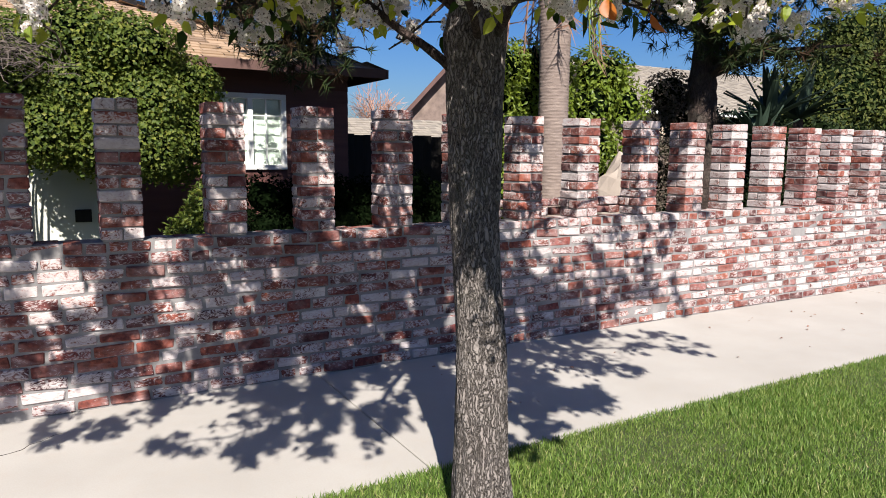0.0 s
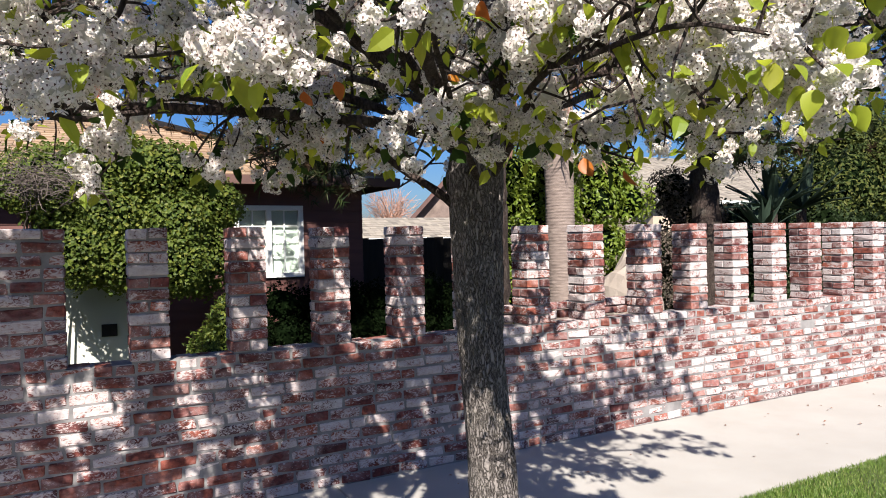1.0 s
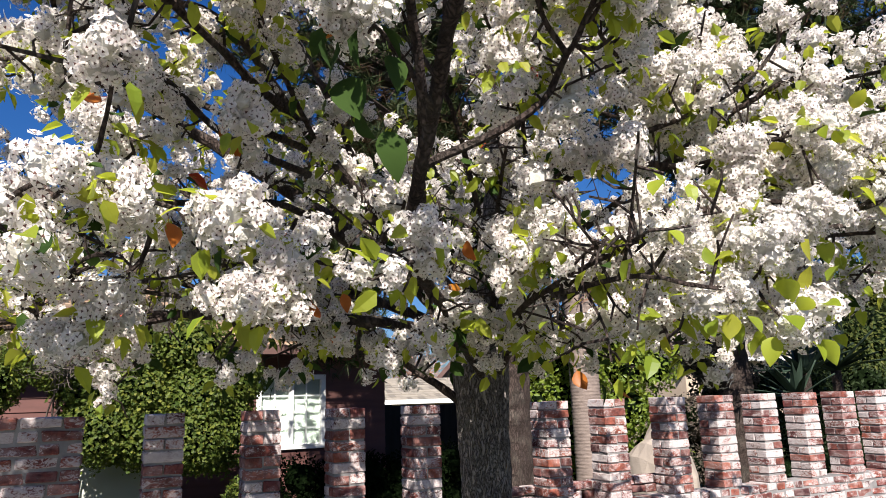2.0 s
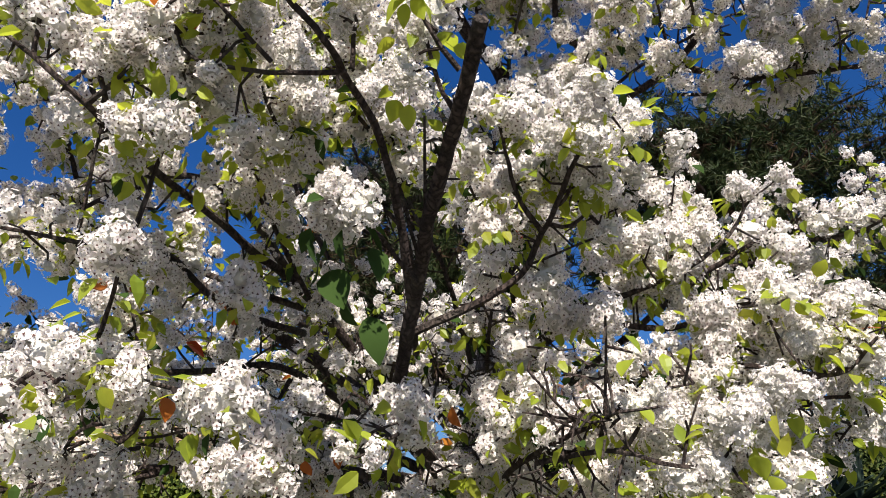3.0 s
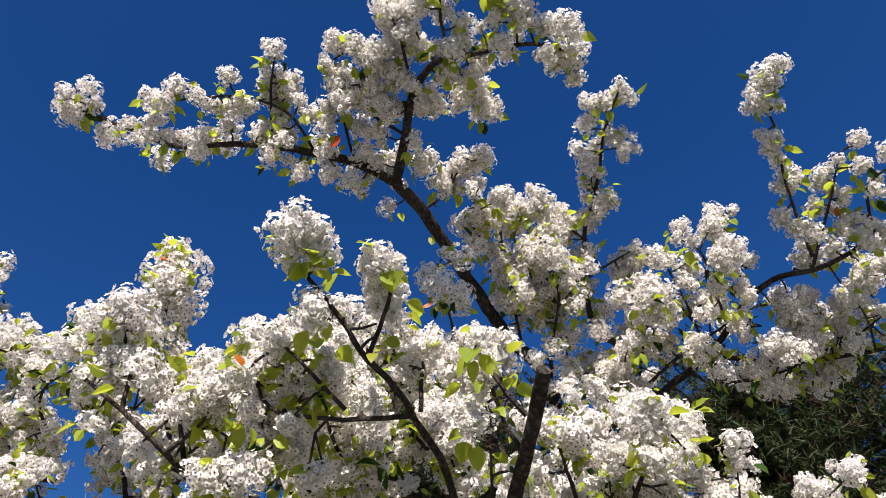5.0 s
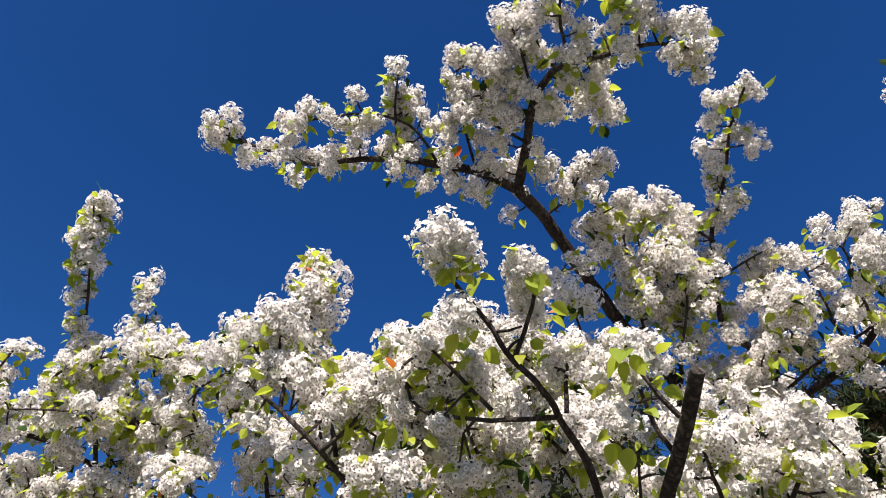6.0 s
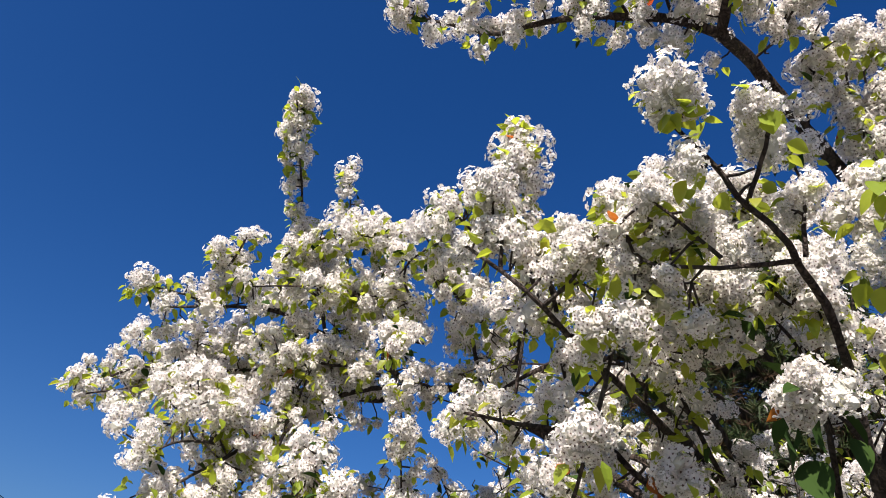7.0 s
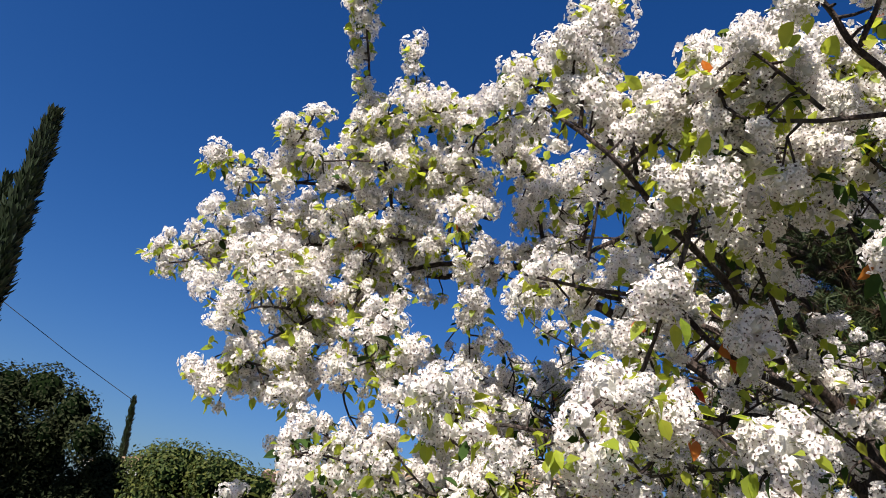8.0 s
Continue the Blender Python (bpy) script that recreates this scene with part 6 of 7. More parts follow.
branch([(1.48, 2.02, 2.8), (1.7, 2.0, 3.1), (1.9, 1.8, 3.25)], 0.022, 0.005, (0.2, 1), 0.06, 0.12, 7, 0.4)
branch([(0.9, 1.9, 2.2), (0.7, 1.9, 2.7), (0.5, 1.9, 3.1), (0.4, 1.9, 3.4)], 0.016, 0.005, (0.25, 1), 0.08, 0.12, 3, 0.35)
branch([(-0.1, 2.4, 3.0), (-0.1, 2.1, 3.2), (-0.15, 1.9, 3.3)], 0.012, 0.004, (0.2, 1), 0.05, 0.12, 5, 0.3)
branch([(1.45, 2.14, 2.2), (1.35, 2.7, 2.5), (1.5, 3.05, 2.75), (1.75, 3.2, 2.9)], 0.02, 0.005, (0.25, 1), 0.05, 0.13, 10, 0.42, old=0.15)
branch([(1.8, 2.6, 2.6), (2.15, 2.85, 2.62), (2.6, 3.0, 2.7)], 0.016, 0.005, (0.15, 1), 0.05, 0.13, 9, 0.4, old=0.15)
branch([(0.6, 2.7, 2.32), (0.45, 3.0, 2.6), (0.2, 3.1, 2.8), (0.0, 3.1, 2.95)], 0.016, 0.005, (0.2, 1), 0.05, 0.13, 8, 0.4, old=0.15)
branch([(1.2, 2.6, 2.6), (1.05, 2.85, 2.6), (0.9, 3.0, 2.62)], 0.014, 0.005, (0.15, 1), 0.05, 0.13, 8, 0.4, old=0.15)
branch([(0.6, 2.75, 2.32), (0.2, 3.0, 2.38), (-0.15, 3.02, 2.45), (-0.45, 3.0, 2.5)], 0.014, 0.005, (0.2, 1), 0.045, 0.12, 9, 0.32, old=0.15)
branch([(-0.1, 3.05, 2.34), (-0.4, 3.05, 2.3), (-0.68, 3.0, 2.26)], 0.01, 0.004, (0.1, 1), 0.045, 0.12, 6, 0.28, old=0.2)
branch([(0.7, 2.65, 2.3), (0.8, 2.95, 2.38), (1.0, 3.05, 2.42)], 0.012, 0.004, (0.2, 1), 0.045, 0.12, 7, 0.3, old=0.15)
# over the sidewalk
branch([(1.38, 2.14, 2.05), (1.0, 2.6, 2.3), (0.4, 3.0, 2.32), (-0.05, 3.15, 2.32), (-0.3, 3.2, 2.35)], 0.019, 0.005, (0.25, 1), 0.06, 0.13, 11, 0.42, old=0.2)
branch([(1.38, 2.14, 2.0), (1.5, 2.7, 2.3), (1.4, 3.1, 2.5), (1.2, 3.3, 2.7)], 0.024, 0.005, (0.25, 1), 0.08, 0.13, 5, 0.45, old=0.2)
# inner crown
branch([(0.95, 1.75, 2.4), (0.83, 1.53, 2.73), (0.71, 1.54, 2.89), (0.61, 1.51, 3.08), (0.51, 1.48, 3.23)], 0.012, 0.004, (0.3, 1), 0.06, 0.12, 2, 0.25)
branch([(1.2, 1.8, 2.4), (0.99, 1.59, 2.69), (0.85, 1.58, 2.93), (0.79, 1.47, 3.22), (0.78, 1.38, 3.36)], 0.012, 0.004, (0.3, 1), 0.06, 0.12, 2, 0.22)
branch([(1.4, 1.85, 2.85), (1.18, 1.50, 3.15), (1.18, 1.25, 3.30), (1.34, 1.11, 3.31)], 0.012, 0.004, (0.3, 1), 0.045, 0.11, 3, 0.2)
branch([(1.14, 1.3, 3.34), (1.11, 1.20, 3.41), (1.09, 1.06, 3.56), (1.02, 1.00, 3.65)], 0.008, 0.003, (0.1, 1), 0.045, 0.1, 2, 0.15)
branch([(1.36, 1.4, 3.22), (1.34, 1.27, 3.31), (1.43, 1.06, 3.46), (1.41, 0.93, 3.59)], 0.008, 0.003, (0.1, 1), 0.045, 0.1, 2, 0.15)
branch([(1.55, 1.3, 3.36), (1.62, 1.10, 3.41), (1.73, 0.96, 3.47), (1.85, 0.82, 3.52), (2.01, 0.74, 3.45)], 0.008, 0.003, (0.1, 1), 0.05, 0.1, 2, 0.15)
branch([(1.8, 1.15, 3.36), (1.94, 1.00, 3.32), (2.10, 0.73, 3.34), (2.17, 0.53, 3.39)], 0.008, 0.003, (0.1, 1), 0.05, 0.1, 3, 0.18)
branch([(1.03, 1.28, 3.43), (0.93, 1.14, 3.62), (0.83, 0.99, 3.81)], 0.006, 0.003, (0.15, 1), 0.045, 0.09, leaves=0.8)
branch([(1.2, 1.25, 3.42), (1.07, 1.08, 3.67), (1.00, 0.93, 3.84)], 0.006, 0.003, (0.15, 1), 0.045, 0.09, leaves=0.8)
branch([(1.55, 1.3, 3.38), (1.48, 1.02, 3.64), (1.38, 0.91, 3.74)], 0.006, 0.003, (0.25, 1), 0.045, 0.09, leaves=0.8)
branch([(0.5, 1.55, 2.5), (0.35, 1.38, 2.63), (0.25, 1.34, 2.78), (0.15, 1.28, 2.93), (0.11, 1.21, 3.02)], 0.009, 0.003, (0.2, 1), 0.05, 0.1, 2, 0.2)
branch([(0.95, 1.7, 2.75), (0.77, 1.50, 2.95), (0.62, 1.47, 3.12), (0.48, 1.36, 3.3)], 0.009, 0.003, (0.2, 1), 0.06, 0.1, 1, 0.2)
# a near head with large old leaves hanging under it
branch([(0.57, 0.87, 2.33), (0.44, 0.75, 2.38), (0.33, 0.66, 2.38)], 0.007, 0.003, (0.75, 1), 0.03, 0.04, leaves=3.5, old=1.0)
# boughs between the sun and the trunk
branch([(1.34, 1.98, 2.05), (1.17, 1.62, 2.2), (1.02, 1.34, 2.32), (0.92, 1.12, 2.42)], 0.014, 0.004, (0.3, 1), 0.04, 0.1, 5, 0.22, leaves=2.2, old=0.2)
branch([(1.32, 2.0, 1.95), (1.22, 1.72, 2.02), (1.1, 1.5, 2.14), (0.98, 1.3, 2.2)], 0.012, 0.004, (0.3, 1), 0.04, 0.1, 5, 0.2, leaves=2.2, old=0.2)
branch([(1.42, 1.98, 2.2), (1.28, 1.62, 2.42), (1.16, 1.42, 2.6), (1.02, 1.22, 2.72)], 0.014, 0.004, (0.3, 1), 0.045, 0.1, 4, 0.22, leaves=1.8, old=0.15)
# low outer shoots
branch([(0.03, 1.25, 2.15), (-0.20, 1.17, 2.07), (-0.33, 1.20, 2.07), (-0.47, 1.21, 2.06), (-0.57, 1.22, 2.06)], 0.008, 0.003, (0.3, 1), 0.04, 0.09, 2, 0.15, leaves=2.5)
branch([(0.25, 1.2, 2.1), (0.08, 1.01, 2.09), (-0.04, 1.03, 2.12), (-0.12, 1.04, 2.14)], 0.007, 0.003, (0.6, 1), 0.06, 0.08, 0, 0.15, leaves=2.5)
branch([(0.0, 2.3, 2.04), (-0.35, 1.9, 1.95), (-0.62, 1.69, 1.93), (-0.78, 1.70, 1.97), (-0.93, 1.70, 1.98), (-1.00, 1.72, 1.94)], 0.01, 0.003, (0.3, 1), 0.045, 0.1, 4, 0.25, leaves=2, old=0.25)
branch([(1.27, 2.18, 1.95), (1.22, 2.21, 1.90), (1.16, 2.25, 1.84), (1.10, 2.29, 1.79)], 0.006, 0.003, (0.1, 1), 0.04, 0.07, lift=0.1, old=0.3)
branch([(0.95, 2.25, 2.02), (0.85, 2.34, 2.03), (0.71, 2.41, 1.96), (0.56, 2.46, 1.90), (0.44, 2.48, 1.92)], 0.008, 0.003, (0.1, 1), 0.04, 0.1, 4, 0.2, lift=0.2, old=0.3)
branch([(1.34, 1.75, 1.98), (1.38, 1.61, 1.95), (1.42, 1.54, 1.88), (1.49, 1.45, 1.83), (1.51, 1.38, 1.81)], 0.006, 0.003, (0.2, 1), 0.04, 0.08, 2, 0.12, lift=0.15, leaves=2, old=0.3)
branch([(1.5, 1.5, 2.1), (1.58, 1.40, 1.98), (1.66, 1.33, 1.88), (1.72, 1.27, 1.84)], 0.006, 0.003, (0.2, 1), 0.04, 0.08, 2, 0.12, lift=0.15, leaves=2, old=0.3)
branch([(1.8, 1.9, 2.05), (2.0, 1.6, 1.98), (2.2, 1.4, 1.95), (2.4, 1.3, 2.0)], 0.008, 0.003, (0.2, 1), 0.05, 0.11, 5, 0.3, lift=0.3, leaves=2, old=0.2)


# fuller left side
branch([(-0.7, 2.5, 3.1), (-1.13, 2.45, 3.04), (-1.41, 2.37, 2.96), (-1.62, 2.32, 2.86), (-1.79, 2.28, 2.78), (-1.92, 2.23, 2.72)], 0.01, 0.003, (0.15, 1), 0.045, 0.11, 4, 0.22)
branch([(-0.98, 2.35, 2.9), (-1.11, 2.33, 2.8), (-0.96, 2.40, 2.69), (-0.86, 2.46, 2.57), (-0.82, 2.49, 2.48)], 0.008, 0.003, (0.1, 1), 0.04, 0.1, 3, 0.2)
branch([(-0.9, 2.6, 3.2), (-1.15, 2.6, 3.12), (-1.45, 2.55, 3.05), (-1.67, 2.48, 2.97), (-1.8, 2.41, 2.9)], 0.01, 0.003, (0.4, 1), 0.05, 0.12, 4, 0.22)
branch([(0.3, 2.6, 2.2), (-0.1, 2.7, 2.4), (-0.35, 2.75, 2.48)], 0.014, 0.004, (0.1, 1), 0.05, 0.13, 7, 0.3, old=0.15)
branch([(0.7, 2.3, 2.05), (0.3, 2.55, 2.15), (-0.1, 2.6, 2.2), (-0.5, 2.55, 2.25)], 0.014, 0.004, (0.1, 1), 0.05, 0.13, 8, 0.35, old=0.2)
branch([(1.2, 2.0, 1.95), (0.9, 1.75, 2.1), (0.75, 1.5, 2.2), (0.7, 1.3, 2.3)], 0.014, 0.004, (0.1, 1), 0.07, 0.1, 2, 0.25, old=0.2)
branch([(-0.98, 2.2, 2.77), (-1.08, 2.28, 2.63), (-1.15, 2.31, 2.47), (-1.21, 2.33, 2.32), (-1.29, 2.32, 2.26)], 0.008, 0.003, (0.15, 1), 0.045, 0.1, 3, 0.18, lift=0.4)
branch([(-1.0, 2.2, 3.3), (-1.14, 1.95, 3.30), (-1.01, 1.89, 3.40), (-0.85, 1.89, 3.46), (-0.68, 1.92, 3.47)], 0.007, 0.003, (0.2, 1), 0.036, 0.07, leaves=1.8)
branch([(-0.7, 2.2, 3.25), (-0.85, 1.95, 3.22), (-1.05, 1.9, 3.18), (-1.25, 1.92, 3.16)], 0.007, 0.003, (0.15, 1), 0.04, 0.08, leaves=1.8)
branch([(-0.5, 2.1, 3.15), (-0.6, 1.85, 3.28), (-0.5, 1.75, 3.36), (-0.4, 1.7, 3.38)], 0.007, 0.003, (0.15, 1), 0.04, 0.08, leaves=1.8)
branch([(-1.4, 2.2, 3.2), (-1.6, 2.05, 3.16), (-1.72, 1.98, 3.14)], 0.006, 0.003, (0.3, 1), 0.035, 0.06, leaves=1.8)
branch([(0.2, 2.37, 2.05), (-0.1, 2.2, 1.98), (-0.35, 2.0, 2.08), (-0.68, 1.95, 2.22), (-0.85, 1.9, 2.36)], 0.012, 0.004, (0.2, 1), 0.045, 0.11, 6, 0.25, leaves=2, old=0.2)
# sunlit lower skirt of the crown
branch([(1.36, 1.95, 2.0), (1.26, 1.62, 2.08), (1.21, 1.35, 2.12), (1.29, 1.17, 2.04), (1.37, 1.01, 2.04)], 0.01, 0.003, (0.35, 1), 0.04, 0.1, 4, 0.2, leaves=2.2)
branch([(1.48, 1.6, 2.2), (1.51, 1.32, 2.22), (1.58, 1.10, 2.2), (1.66, 0.95, 2.12), (1.70, 0.80, 2.09)], 0.01, 0.003, (0.25, 1), 0.04, 0.1, 4, 0.2, leaves=2.2)
branch([(1.65, 1.75, 2.1), (1.75, 1.43, 2.06), (1.74, 1.14, 2.03), (1.76, 0.95, 2.01), (1.83, 0.84, 1.95)], 0.01, 0.003, (0.25, 1), 0.04, 0.1, 4, 0.2, leaves=2.2)
branch([(0.85, 2.1, 2.2), (0.63, 2.05, 2.23), (0.34, 1.95, 2.18), (0.12, 1.90, 2.11), (-0.08, 1.91, 2.11)], 0.01, 0.003, (0.25, 1), 0.045, 0.1, 4, 0.2, leaves=2.2)
branch([(0.95, 2.35, 2.15), (0.75, 2.32, 2.14), (0.53, 2.26, 2.07), (0.28, 2.21, 2.06), (0.04, 2.24, 2.03)], 0.01, 0.003, (0.2, 1), 0.045, 0.1, 4, 0.2, leaves=2.2, old=0.2)
branch([(2.1, 1.5, 2.2), (2.2, 1.25, 2.15), (2.3, 1.05, 2.1), (2.4, 0.95, 2.05)], 0.01, 0.003, (0.2, 1), 0.045, 0.1, 4, 0.22, leaves=2.2)
# outermost sunlit heads
branch([(0.98, 1.21, 2.18), (0.91, 1.08, 2.13), (0.83, 0.96, 2.03)], 0.006, 0.003, (0.35, 1), 0.034, 0.055, leaves=2)
branch([(1.4, 1.24, 2.22), (1.28, 1.08, 2.17), (1.16, 0.91, 2.03)], 0.006, 0.003, (0.35, 1), 0.034, 0.055, leaves=2)
branch([(1.20, 0.79, 1.99), (1.10, 0.68, 1.96), (1.00, 0.56, 1.86)], 0.006, 0.003, (0.35, 1), 0.034, 0.055, leaves=2)
branch([(1.56, 0.90, 2.00), (1.46, 0.78, 1.97), (1.36, 0.65, 1.88)], 0.006, 0.003, (0.35, 1), 0.034, 0.055, leaves=2)
branch([(1.14, 0.89, 1.91), (1.04, 0.77, 1.89), (0.95, 0.64, 1.80)], 0.006, 0.003, (0.35, 1), 0.034, 0.055, leaves=2)
branch([(1.41, 0.87, 2.14), (1.31, 0.75, 2.09), (1.22, 0.63, 1.99)], 0.006, 0.003, (0.35, 1), 0.034, 0.055, leaves=2)
branch([(1.34, 1.37, 2.1), (1.22, 1.2, 2.06), (1.1, 1.03, 1.94)], 0.006, 0.003, (0.35, 1), 0.034, 0.055, leaves=2)
branch([(0.06, 1.48, 2.03), (0.01, 1.33, 1.99), (-0.03, 1.19, 1.90)], 0.006, 0.003, (0.35, 1), 0.034, 0.055, leaves=2)
branch([(-0.02, 1.47, 2.09), (-0.07, 1.32, 2.05), (-0.11, 1.18, 1.95)], 0.006, 0.003, (0.35, 1), 0.034, 0.055, leaves=2)
branch([(0.39, 1.58, 2.05), (0.33, 1.45, 2.01), (0.27, 1.31, 1.92)], 0.006, 0.003, (0.35, 1), 0.034, 0.055, leaves=2)
branch([(0.48, 1.42, 2.14), (0.41, 1.29, 2.10), (0.35, 1.16, 2.00)], 0.006, 0.003, (0.35, 1), 0.034, 0.055, leaves=2)
# fuller forked limb
branch([(0.10, 0.93, 3.83), (-0.03, 0.84, 3.90), (-0.20, 0.86, 3.93), (-0.34, 0.92, 3.93), (-0.46, 0.98, 3.93)], 0.006, 0.003, (0.15, 1), 0.035, 0.06, leaves=0.8)
branch([(0.36, 0.73, 3.80), (0.18, 0.70, 3.88), (0.21, 0.58, 3.95), (0.30, 0.52, 3.98)], 0.006, 0.003, (0.15, 1), 0.035, 0.07, leaves=0.8)
branch([(0.36, 0.60, 3.84), (0.46, 0.58, 3.88), (0.54, 0.60, 3.92), (0.62, 0.64, 3.92)], 0.006, 0.003, (0.15, 1), 0.035, 0.07, leaves=0.8)
branch([(1.7, 0.9, 3.44), (1.52, 0.75, 3.45), (1.38, 0.62, 3.47), (1.27, 0.62, 3.50)], 0.006, 0.003, (0.15, 1), 0.045, 0.08, leaves=0.8)

# full heads on the sunny outside of the crown
for _p in ((0.56, 0.93, 2.07), (0.23, 1.12, 2.34), (1.06, 0.85, 2.29), (1.67, 0.86, 2.36), (0.90, 0.66, 2.60),
           (-0.04, 0.91, 2.32), (0.96, 0.60, 2.02), (1.23, 1.14, 2.03), (1.39, 0.79, 1.95), (1.2, 0.48, 2.04), (1.0, 0.72, 2.56)):
    big_head(*_p)
for _p in ((1.06, 1.05, 2.82), (1.17, 1.0, 2.86), (1.37, 1.05, 2.88), (0.83, 1.1, 2.82), (0.92, 1.05, 2.74), (1.3, 1.0, 2.43), (1.46, 1.0, 2.49), (1.07, 0.98, 2.32), (1.76, 1.1, 2.77), (0.89, 1.1, 2.63), (1.35, 1.15, 2.72)):
    big_head(*_p)
for _p in ((0.6, 1.0, 2.03), (0.93, 0.85, 2.01), (1.03, 0.85, 2.01), (1.14, 0.85, 1.99), (1.22, 0.8, 2.01), (0.2, 1.1, 1.93), (0.31, 1.15, 1.93), (-0.02, 1.2, 1.91), (-0.11, 1.2, 1.85), (1.42, 0.85, 1.98)):
    big_head(*_p, 4, 1.0)
big_head(0.13, 0.82, 2.03, 1, 5.0)
big_head(-0.09, 0.90, 2.11, 1, 5.0)
big_head(0.29, 0.61, 2.36, 5, 1.5, 0.9)
# side shoots that fill the crown
shoot(-1.06, 2.1, 3.54)
shoot(-0.86, 2.1, 3.6)
shoot(-0.66, 2.1, 3.7)
shoot(-0.44, 2.1, 3.66)
shoot(-0.9, 2.1, 3.29)
shoot(-0.68, 2.1, 3.32)
shoot(-0.46, 2.1, 3.35)
shoot(-1.07, 2.1, 3.15)
shoot(-1.21, 2.1, 3.02)
shoot(-1.26, 2.1, 2.8)
shoot(-1.44, 2.1, 2.76)
shoot(-0.93, 2.1, 2.95)
shoot(-0.72, 2.1, 2.98)
shoot(-0.26, 2.1, 3.38)
shoot(-0.16, 1.3, 3.0)
shoot(-0.03, 1.3, 2.93)
shoot(0.07, 1.3, 3.17)
shoot(0.18, 1.3, 3.18)
shoot(0.14, 1.3, 2.96)
shoot(-0.03, 1.3, 2.7)
shoot(0.04, 0.8, 2.89)
shoot(0.17, 0.8, 2.86)
shoot(-0.06, 0.8, 2.73)
shoot(0.02, 0.8, 2.63)
shoot(0.11, 0.8, 2.7)
shoot(0.28, 1.0, 3.19)
shoot(0.4, 1.0, 3.05)
shoot(0.5, 1.0, 2.91)
shoot(0.4, 1.0, 2.79)
shoot(0.28, 1.0, 2.71)
shoot(0.65, 1.0, 3.02)
shoot(0.6, 1.0, 2.75)
shoot(1.15, 1.25, 3.15)
shoot(1.3, 1.25, 3.3)
shoot(1.48, 1.25, 3.42)
shoot(1.44, 1.25, 3.08)
shoot(1.16, 1.25, 2.87)
shoot(0.75, 1.0, 3.71)
shoot(0.85, 1.0, 3.53)
shoot(0.86, 1.0, 3.88)
shoot(1.0, 1.0, 3.79)
shoot(0.58, 1.0, 3.41)
shoot(0.18, 0.95, 2.9)
shoot(0.28, 0.95, 2.8)
shoot(0.39, 0.95, 3.0)
shoot(0.52, 0.95, 2.9)
shoot(0.35, 0.95, 2.68)
shoot(0.55, 0.95, 2.73)
shoot(-1.34, 2.0, 3.5)
shoot(-1.45, 2.0, 2.28)
shoot(-1.35, 2.0, 2.36)
shoot(-1.21, 2.0, 2.3)
shoot(-1.12, 2.0, 2.43)
shoot(-1.31, 2.0, 2.19)
shoot(-0.45, 1.3, 3.25)
shoot(0.43, 1.3, 3.07)
shoot(0.56, 1.3, 3.33)


def lone_leaf(x, y, z, size, mesh, hang=(0.2, -0.3, -0.9)):
    """A single coloured leaf that hangs from its twig."""
    g = unit(np.array([hang]))
    m = turns_grow(g, TR, [size])[0]
    part("leaf", mesh, PEAR, "red autumn leaf" if mesh in RED_MESH else "old green leaf", PEAR_PUT @ Matrix([(*m[r], (x, y, z)[r]) for r in range(3)] + [(0, 0, 0, 1)]))


for _p, _s, _m in (((0.08, 1.15, 2.10), 0.06, RED_MESH), ((0.74, 1.06, 2.09), 0.055, RED_MESH), ((0.58, 1.83, 2.04), 0.06, RED_MESH), ((0.67, 1.79, 2.07), 0.06, RED_MESH),
                   ((1.19, 1.26, 1.79), 0.06, RED_MESH), ((1.27, 1.19, 1.75), 0.055, RED_MESH), ((-0.08, 1.01, 2.31), 0.05, RED_MESH), ((0.20, 1.28, 2.39), 0.05, RED_MESH),
                   ((-0.01, 1.55, 2.48), 0.05, RED_MESH), ((0.23, 1.31, 2.36), 0.05, RED_MESH), ((1.24, 1.22, 1.75), 0.06, OLD_MESH),
                   ((0.29, 0.71, 2.3), 0.07, OLD_MESH), ((0.32, 0.71, 2.27), 0.085, OLD_MESH), ((0.35, 0.72, 2.23), 0.075, OLD_MESH), ((0.4, 0.72, 2.19), 0.09, OLD_MESH), ((0.39, 0.67, 2.31), 0.07, OLD_MESH)):
    lone_leaf(*_p, _s, _m[int(_p[0] * 100) % 3])


# ---- the brick wall ----
BW = np.random.default_rng(91)
COURSE, JOINT = 0.0715, 0.013
LOW_TOP, TOP = 13 * 0.0715, 1.70
PILLAR_COURSE = (TOP - LOW_TOP) / 11
WIDTH, DEEP = 0.215, 0.21
RIGHTS = [0.44, 1.01, 1.56, 2.11, 2.66, 3.20, 3.76, 4.40, 4.96, 5.51, 6.07, 6.63, 7.18, 7.74, 8.30, 8.86, 9.42]
wall = thing("wall_street", "low wall of reclaimed red brick with flaking lime wash and square pillars on top", "brick wall", (0, WALL_Y, 0), kind="structure")
_core = Shape()
box(_core, (-3.0, 0.008, -0.08), (10.2, DEEP - 0.008, LOW_TOP - 0.006))
box(_core, (-3.0, 0.0085, LOW_TOP - 0.006), (-0.10, DEEP - 0.0085, TOP - 0.008))
part("mortar_bed", _core.mesh("mortar_bed", [MORTAR]), wall, "grey mortar bedding")


def brick_shapes(length, height, depth, k, bev=0.006, jit=0.0032):
    """Uneven worn bricks, centred, lying along x."""
    out = []
    for _ in range(k):
        sh = bevel_box(Shape(), (-length / 2, -depth / 2, -height / 2), (length / 2, depth / 2, height / 2), bev, jit, rng=BW)
        out.append(sh)
    return out


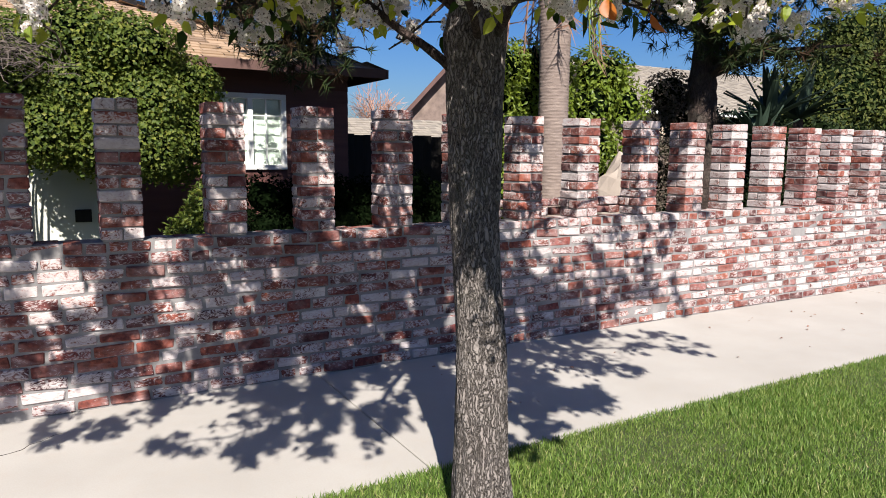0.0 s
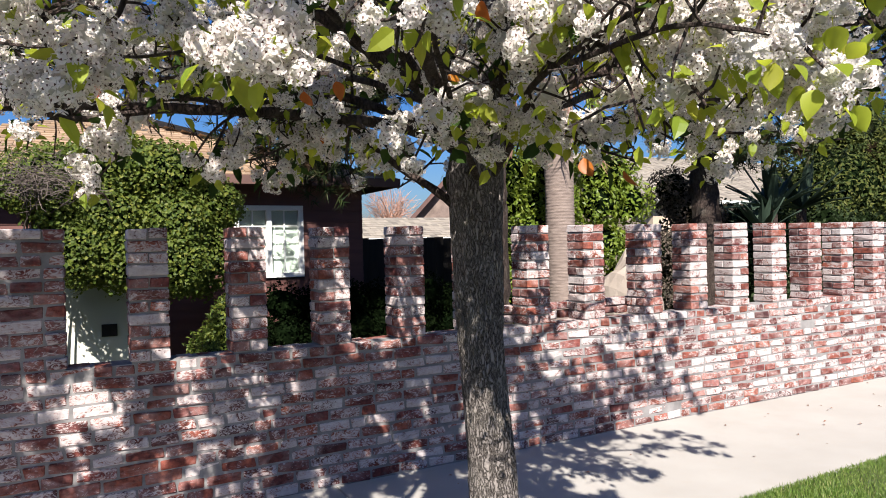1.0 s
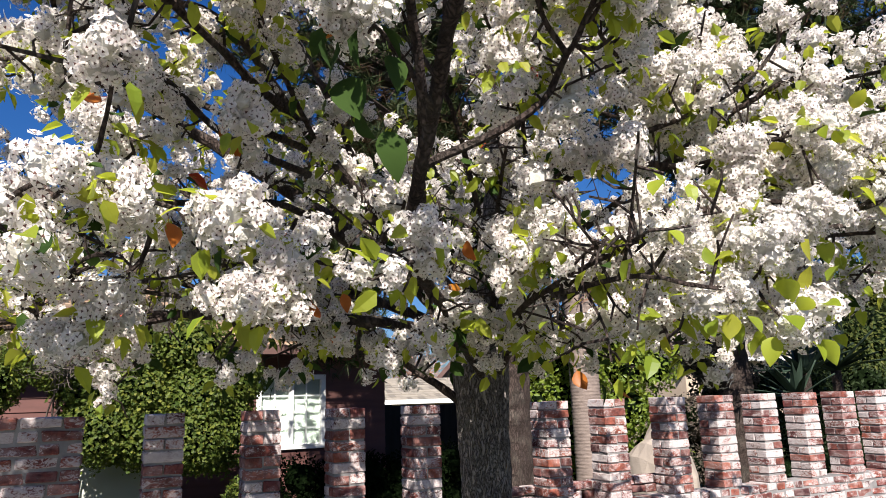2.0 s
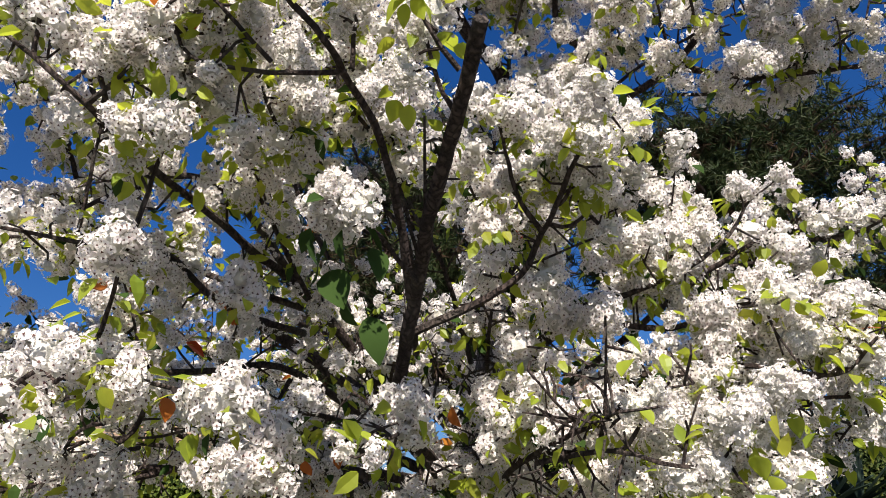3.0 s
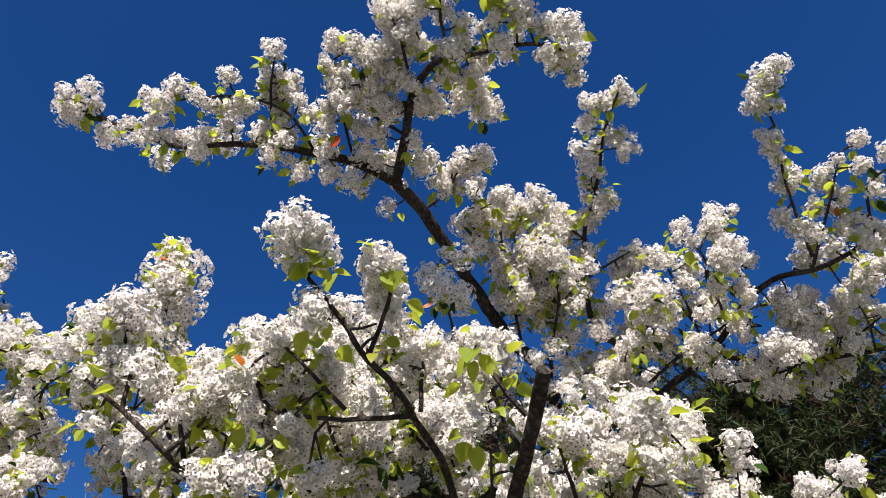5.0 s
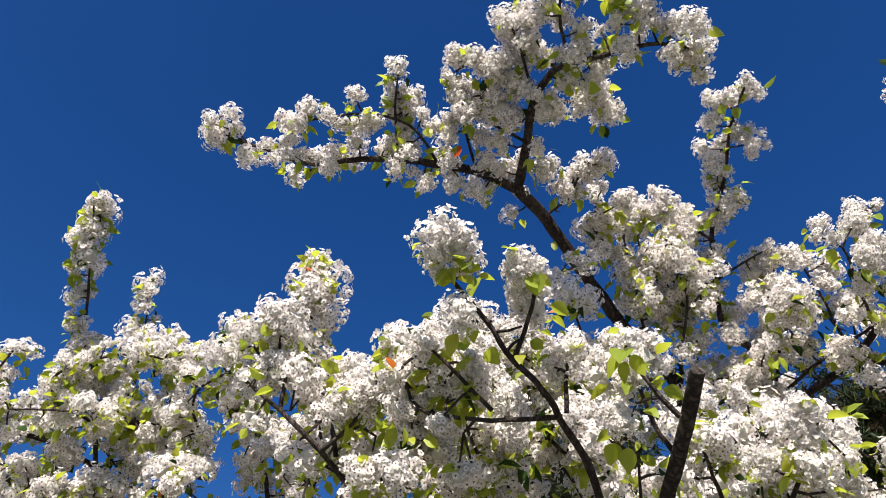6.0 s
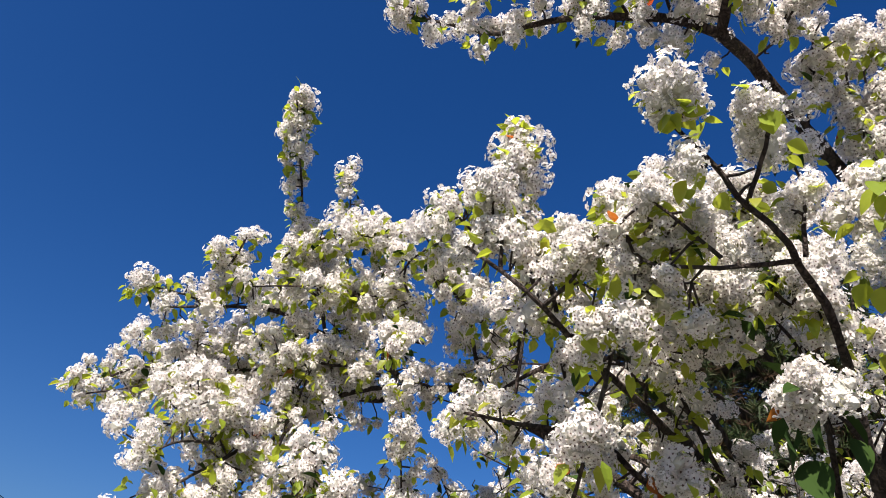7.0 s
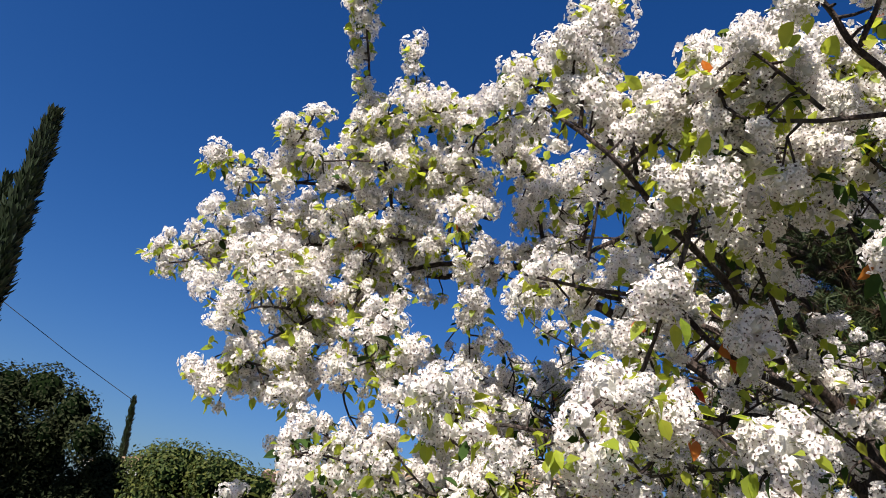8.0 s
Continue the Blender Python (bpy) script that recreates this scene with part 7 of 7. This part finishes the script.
H = COURSE - JOINT
KINDS = {l: brick_shapes(l, H, 0.10, 5) for l in (0.20, 0.15, 0.10)}
MESHES = {l: [s.mesh("brick", [BRICK]) for s in v] for l, v in KINDS.items()}
HEADERS = brick_shapes(0.095, H, DEEP, 6)
HEADER_MESH = [s.mesh("brick", [BRICK]) for s in HEADERS]
_rest = Shape()


def lay(mesh_list, shapes, parent, x, y, z, single, turn=0.0, sway=1.0):
    k = int(BW.integers(0, len(shapes)))
    rz, rx, ry = turn + sway * BW.normal(0, 0.006), sway * BW.normal(0, 0.01), sway * BW.normal(0, 0.008)
    y += sway * BW.normal(0, 0.0028)
    z += BW.normal(0, 0.0018)
    m = Matrix.Translation((x, y, z)) @ Euler((rx, ry, rz)).to_matrix().to_4x4()
    if single:
        part("brick", mesh_list[k], parent, "", m)
    else:
        a = np.array(m)
        _rest.merge(shapes[k].strew(a[None, :3, :3], a[None, :3, 3]))


NEAR = (-0.35, 3.1)
for r in range(13):
    z = (r + 0.5) * COURSE
    x = -3.0 + (0.105 if r % 2 else 0.0) + BW.uniform(-0.03, 0.03)
    top = r == 12
    while x < 10.1:
        l = 0.10 if top and BW.random() < 0.75 else BW.choice([0.20, 0.15, 0.10], p=[0.72, 0.14, 0.14])
        l = float(l)
        c = x + l / 2
        single = NEAR[0] < c < NEAR[1]
        if l == 0.10 and top:
            lay(HEADER_MESH, HEADERS, wall, c, DEEP / 2, z, single)
        else:
            lay(MESHES[l], KINDS[l], wall, c, 0.05, z, single)
            if top:
                lay(MESHES[l], KINDS[l], wall, c, DEEP - 0.05, z, False)
        x += l + JOINT + BW.uniform(-0.002, 0.004)
# the tall pier at the near end
for r in range(11):
    z = LOW_TOP + (r + 0.5) * PILLAR_COURSE
    x = -0.09 - (0.0 if r % 2 else 0.105)
    if r % 2 == 0:
        lay(MESHES[0.10], KINDS[0.10], wall, -0.14, 0.05, z, False)
    while x > -3.0:
        l = float(BW.choice([0.20, 0.15, 0.10], p=[0.72, 0.14, 0.14]))
        c = x - l / 2
        lay(MESHES[l], KINDS[l], wall, c - 0.002, 0.05, z, False)
        if c > -0.3 or r == 10:
            lay(MESHES[l], KINDS[l], wall, c - 0.002, DEEP - 0.05, z, False)
        x -= l + JOINT
# bricks of the inner kerb that shows between some pillars
for r in range(2):
    for x in np.arange(2.7, 4.4, 0.213):
        lay(MESHES[0.20], KINDS[0.20], wall, float(x) + 0.1 * r, DEEP + 0.06, LOW_TOP + (r + 0.5) * COURSE, False)

SQ = brick_shapes(WIDTH, PILLAR_COURSE - 0.011, 0.101, 6, 0.0045, 0.002)
SQ_MESH = [s.mesh("brick", [BRICK]) for s in SQ]
for xr in RIGHTS:
    xc = xr - WIDTH / 2
    pillar = part("pillar", box(Shape(), (-WIDTH / 2 + 0.007, 0.007, LOW_TOP - 0.004), (WIDTH / 2 - 0.007, DEEP - 0.007, TOP - 0.009)).mesh("pillar_core", [MORTAR]), wall, "square brick pillar", Matrix.Translation((xc, BW.normal(0, 0.003), 0)))
    for r in range(11):
        z = LOW_TOP + (r + 0.5) * PILLAR_COURSE
        for s in (-1, 1):
            if r % 2:
                lay(SQ_MESH, SQ, pillar, 0, DEEP / 2 + s * 0.0545, z, True, 0.0, 0.5)
            else:
                lay(SQ_MESH, SQ, pillar, s * 0.0555, DEEP / 2, z, True, math.pi / 2, 0.5)
tagged(part("bricks", _rest.mesh("bricks", [BRICK_JOINED]), wall, "worn lime-washed red bricks"), kind="stuff")
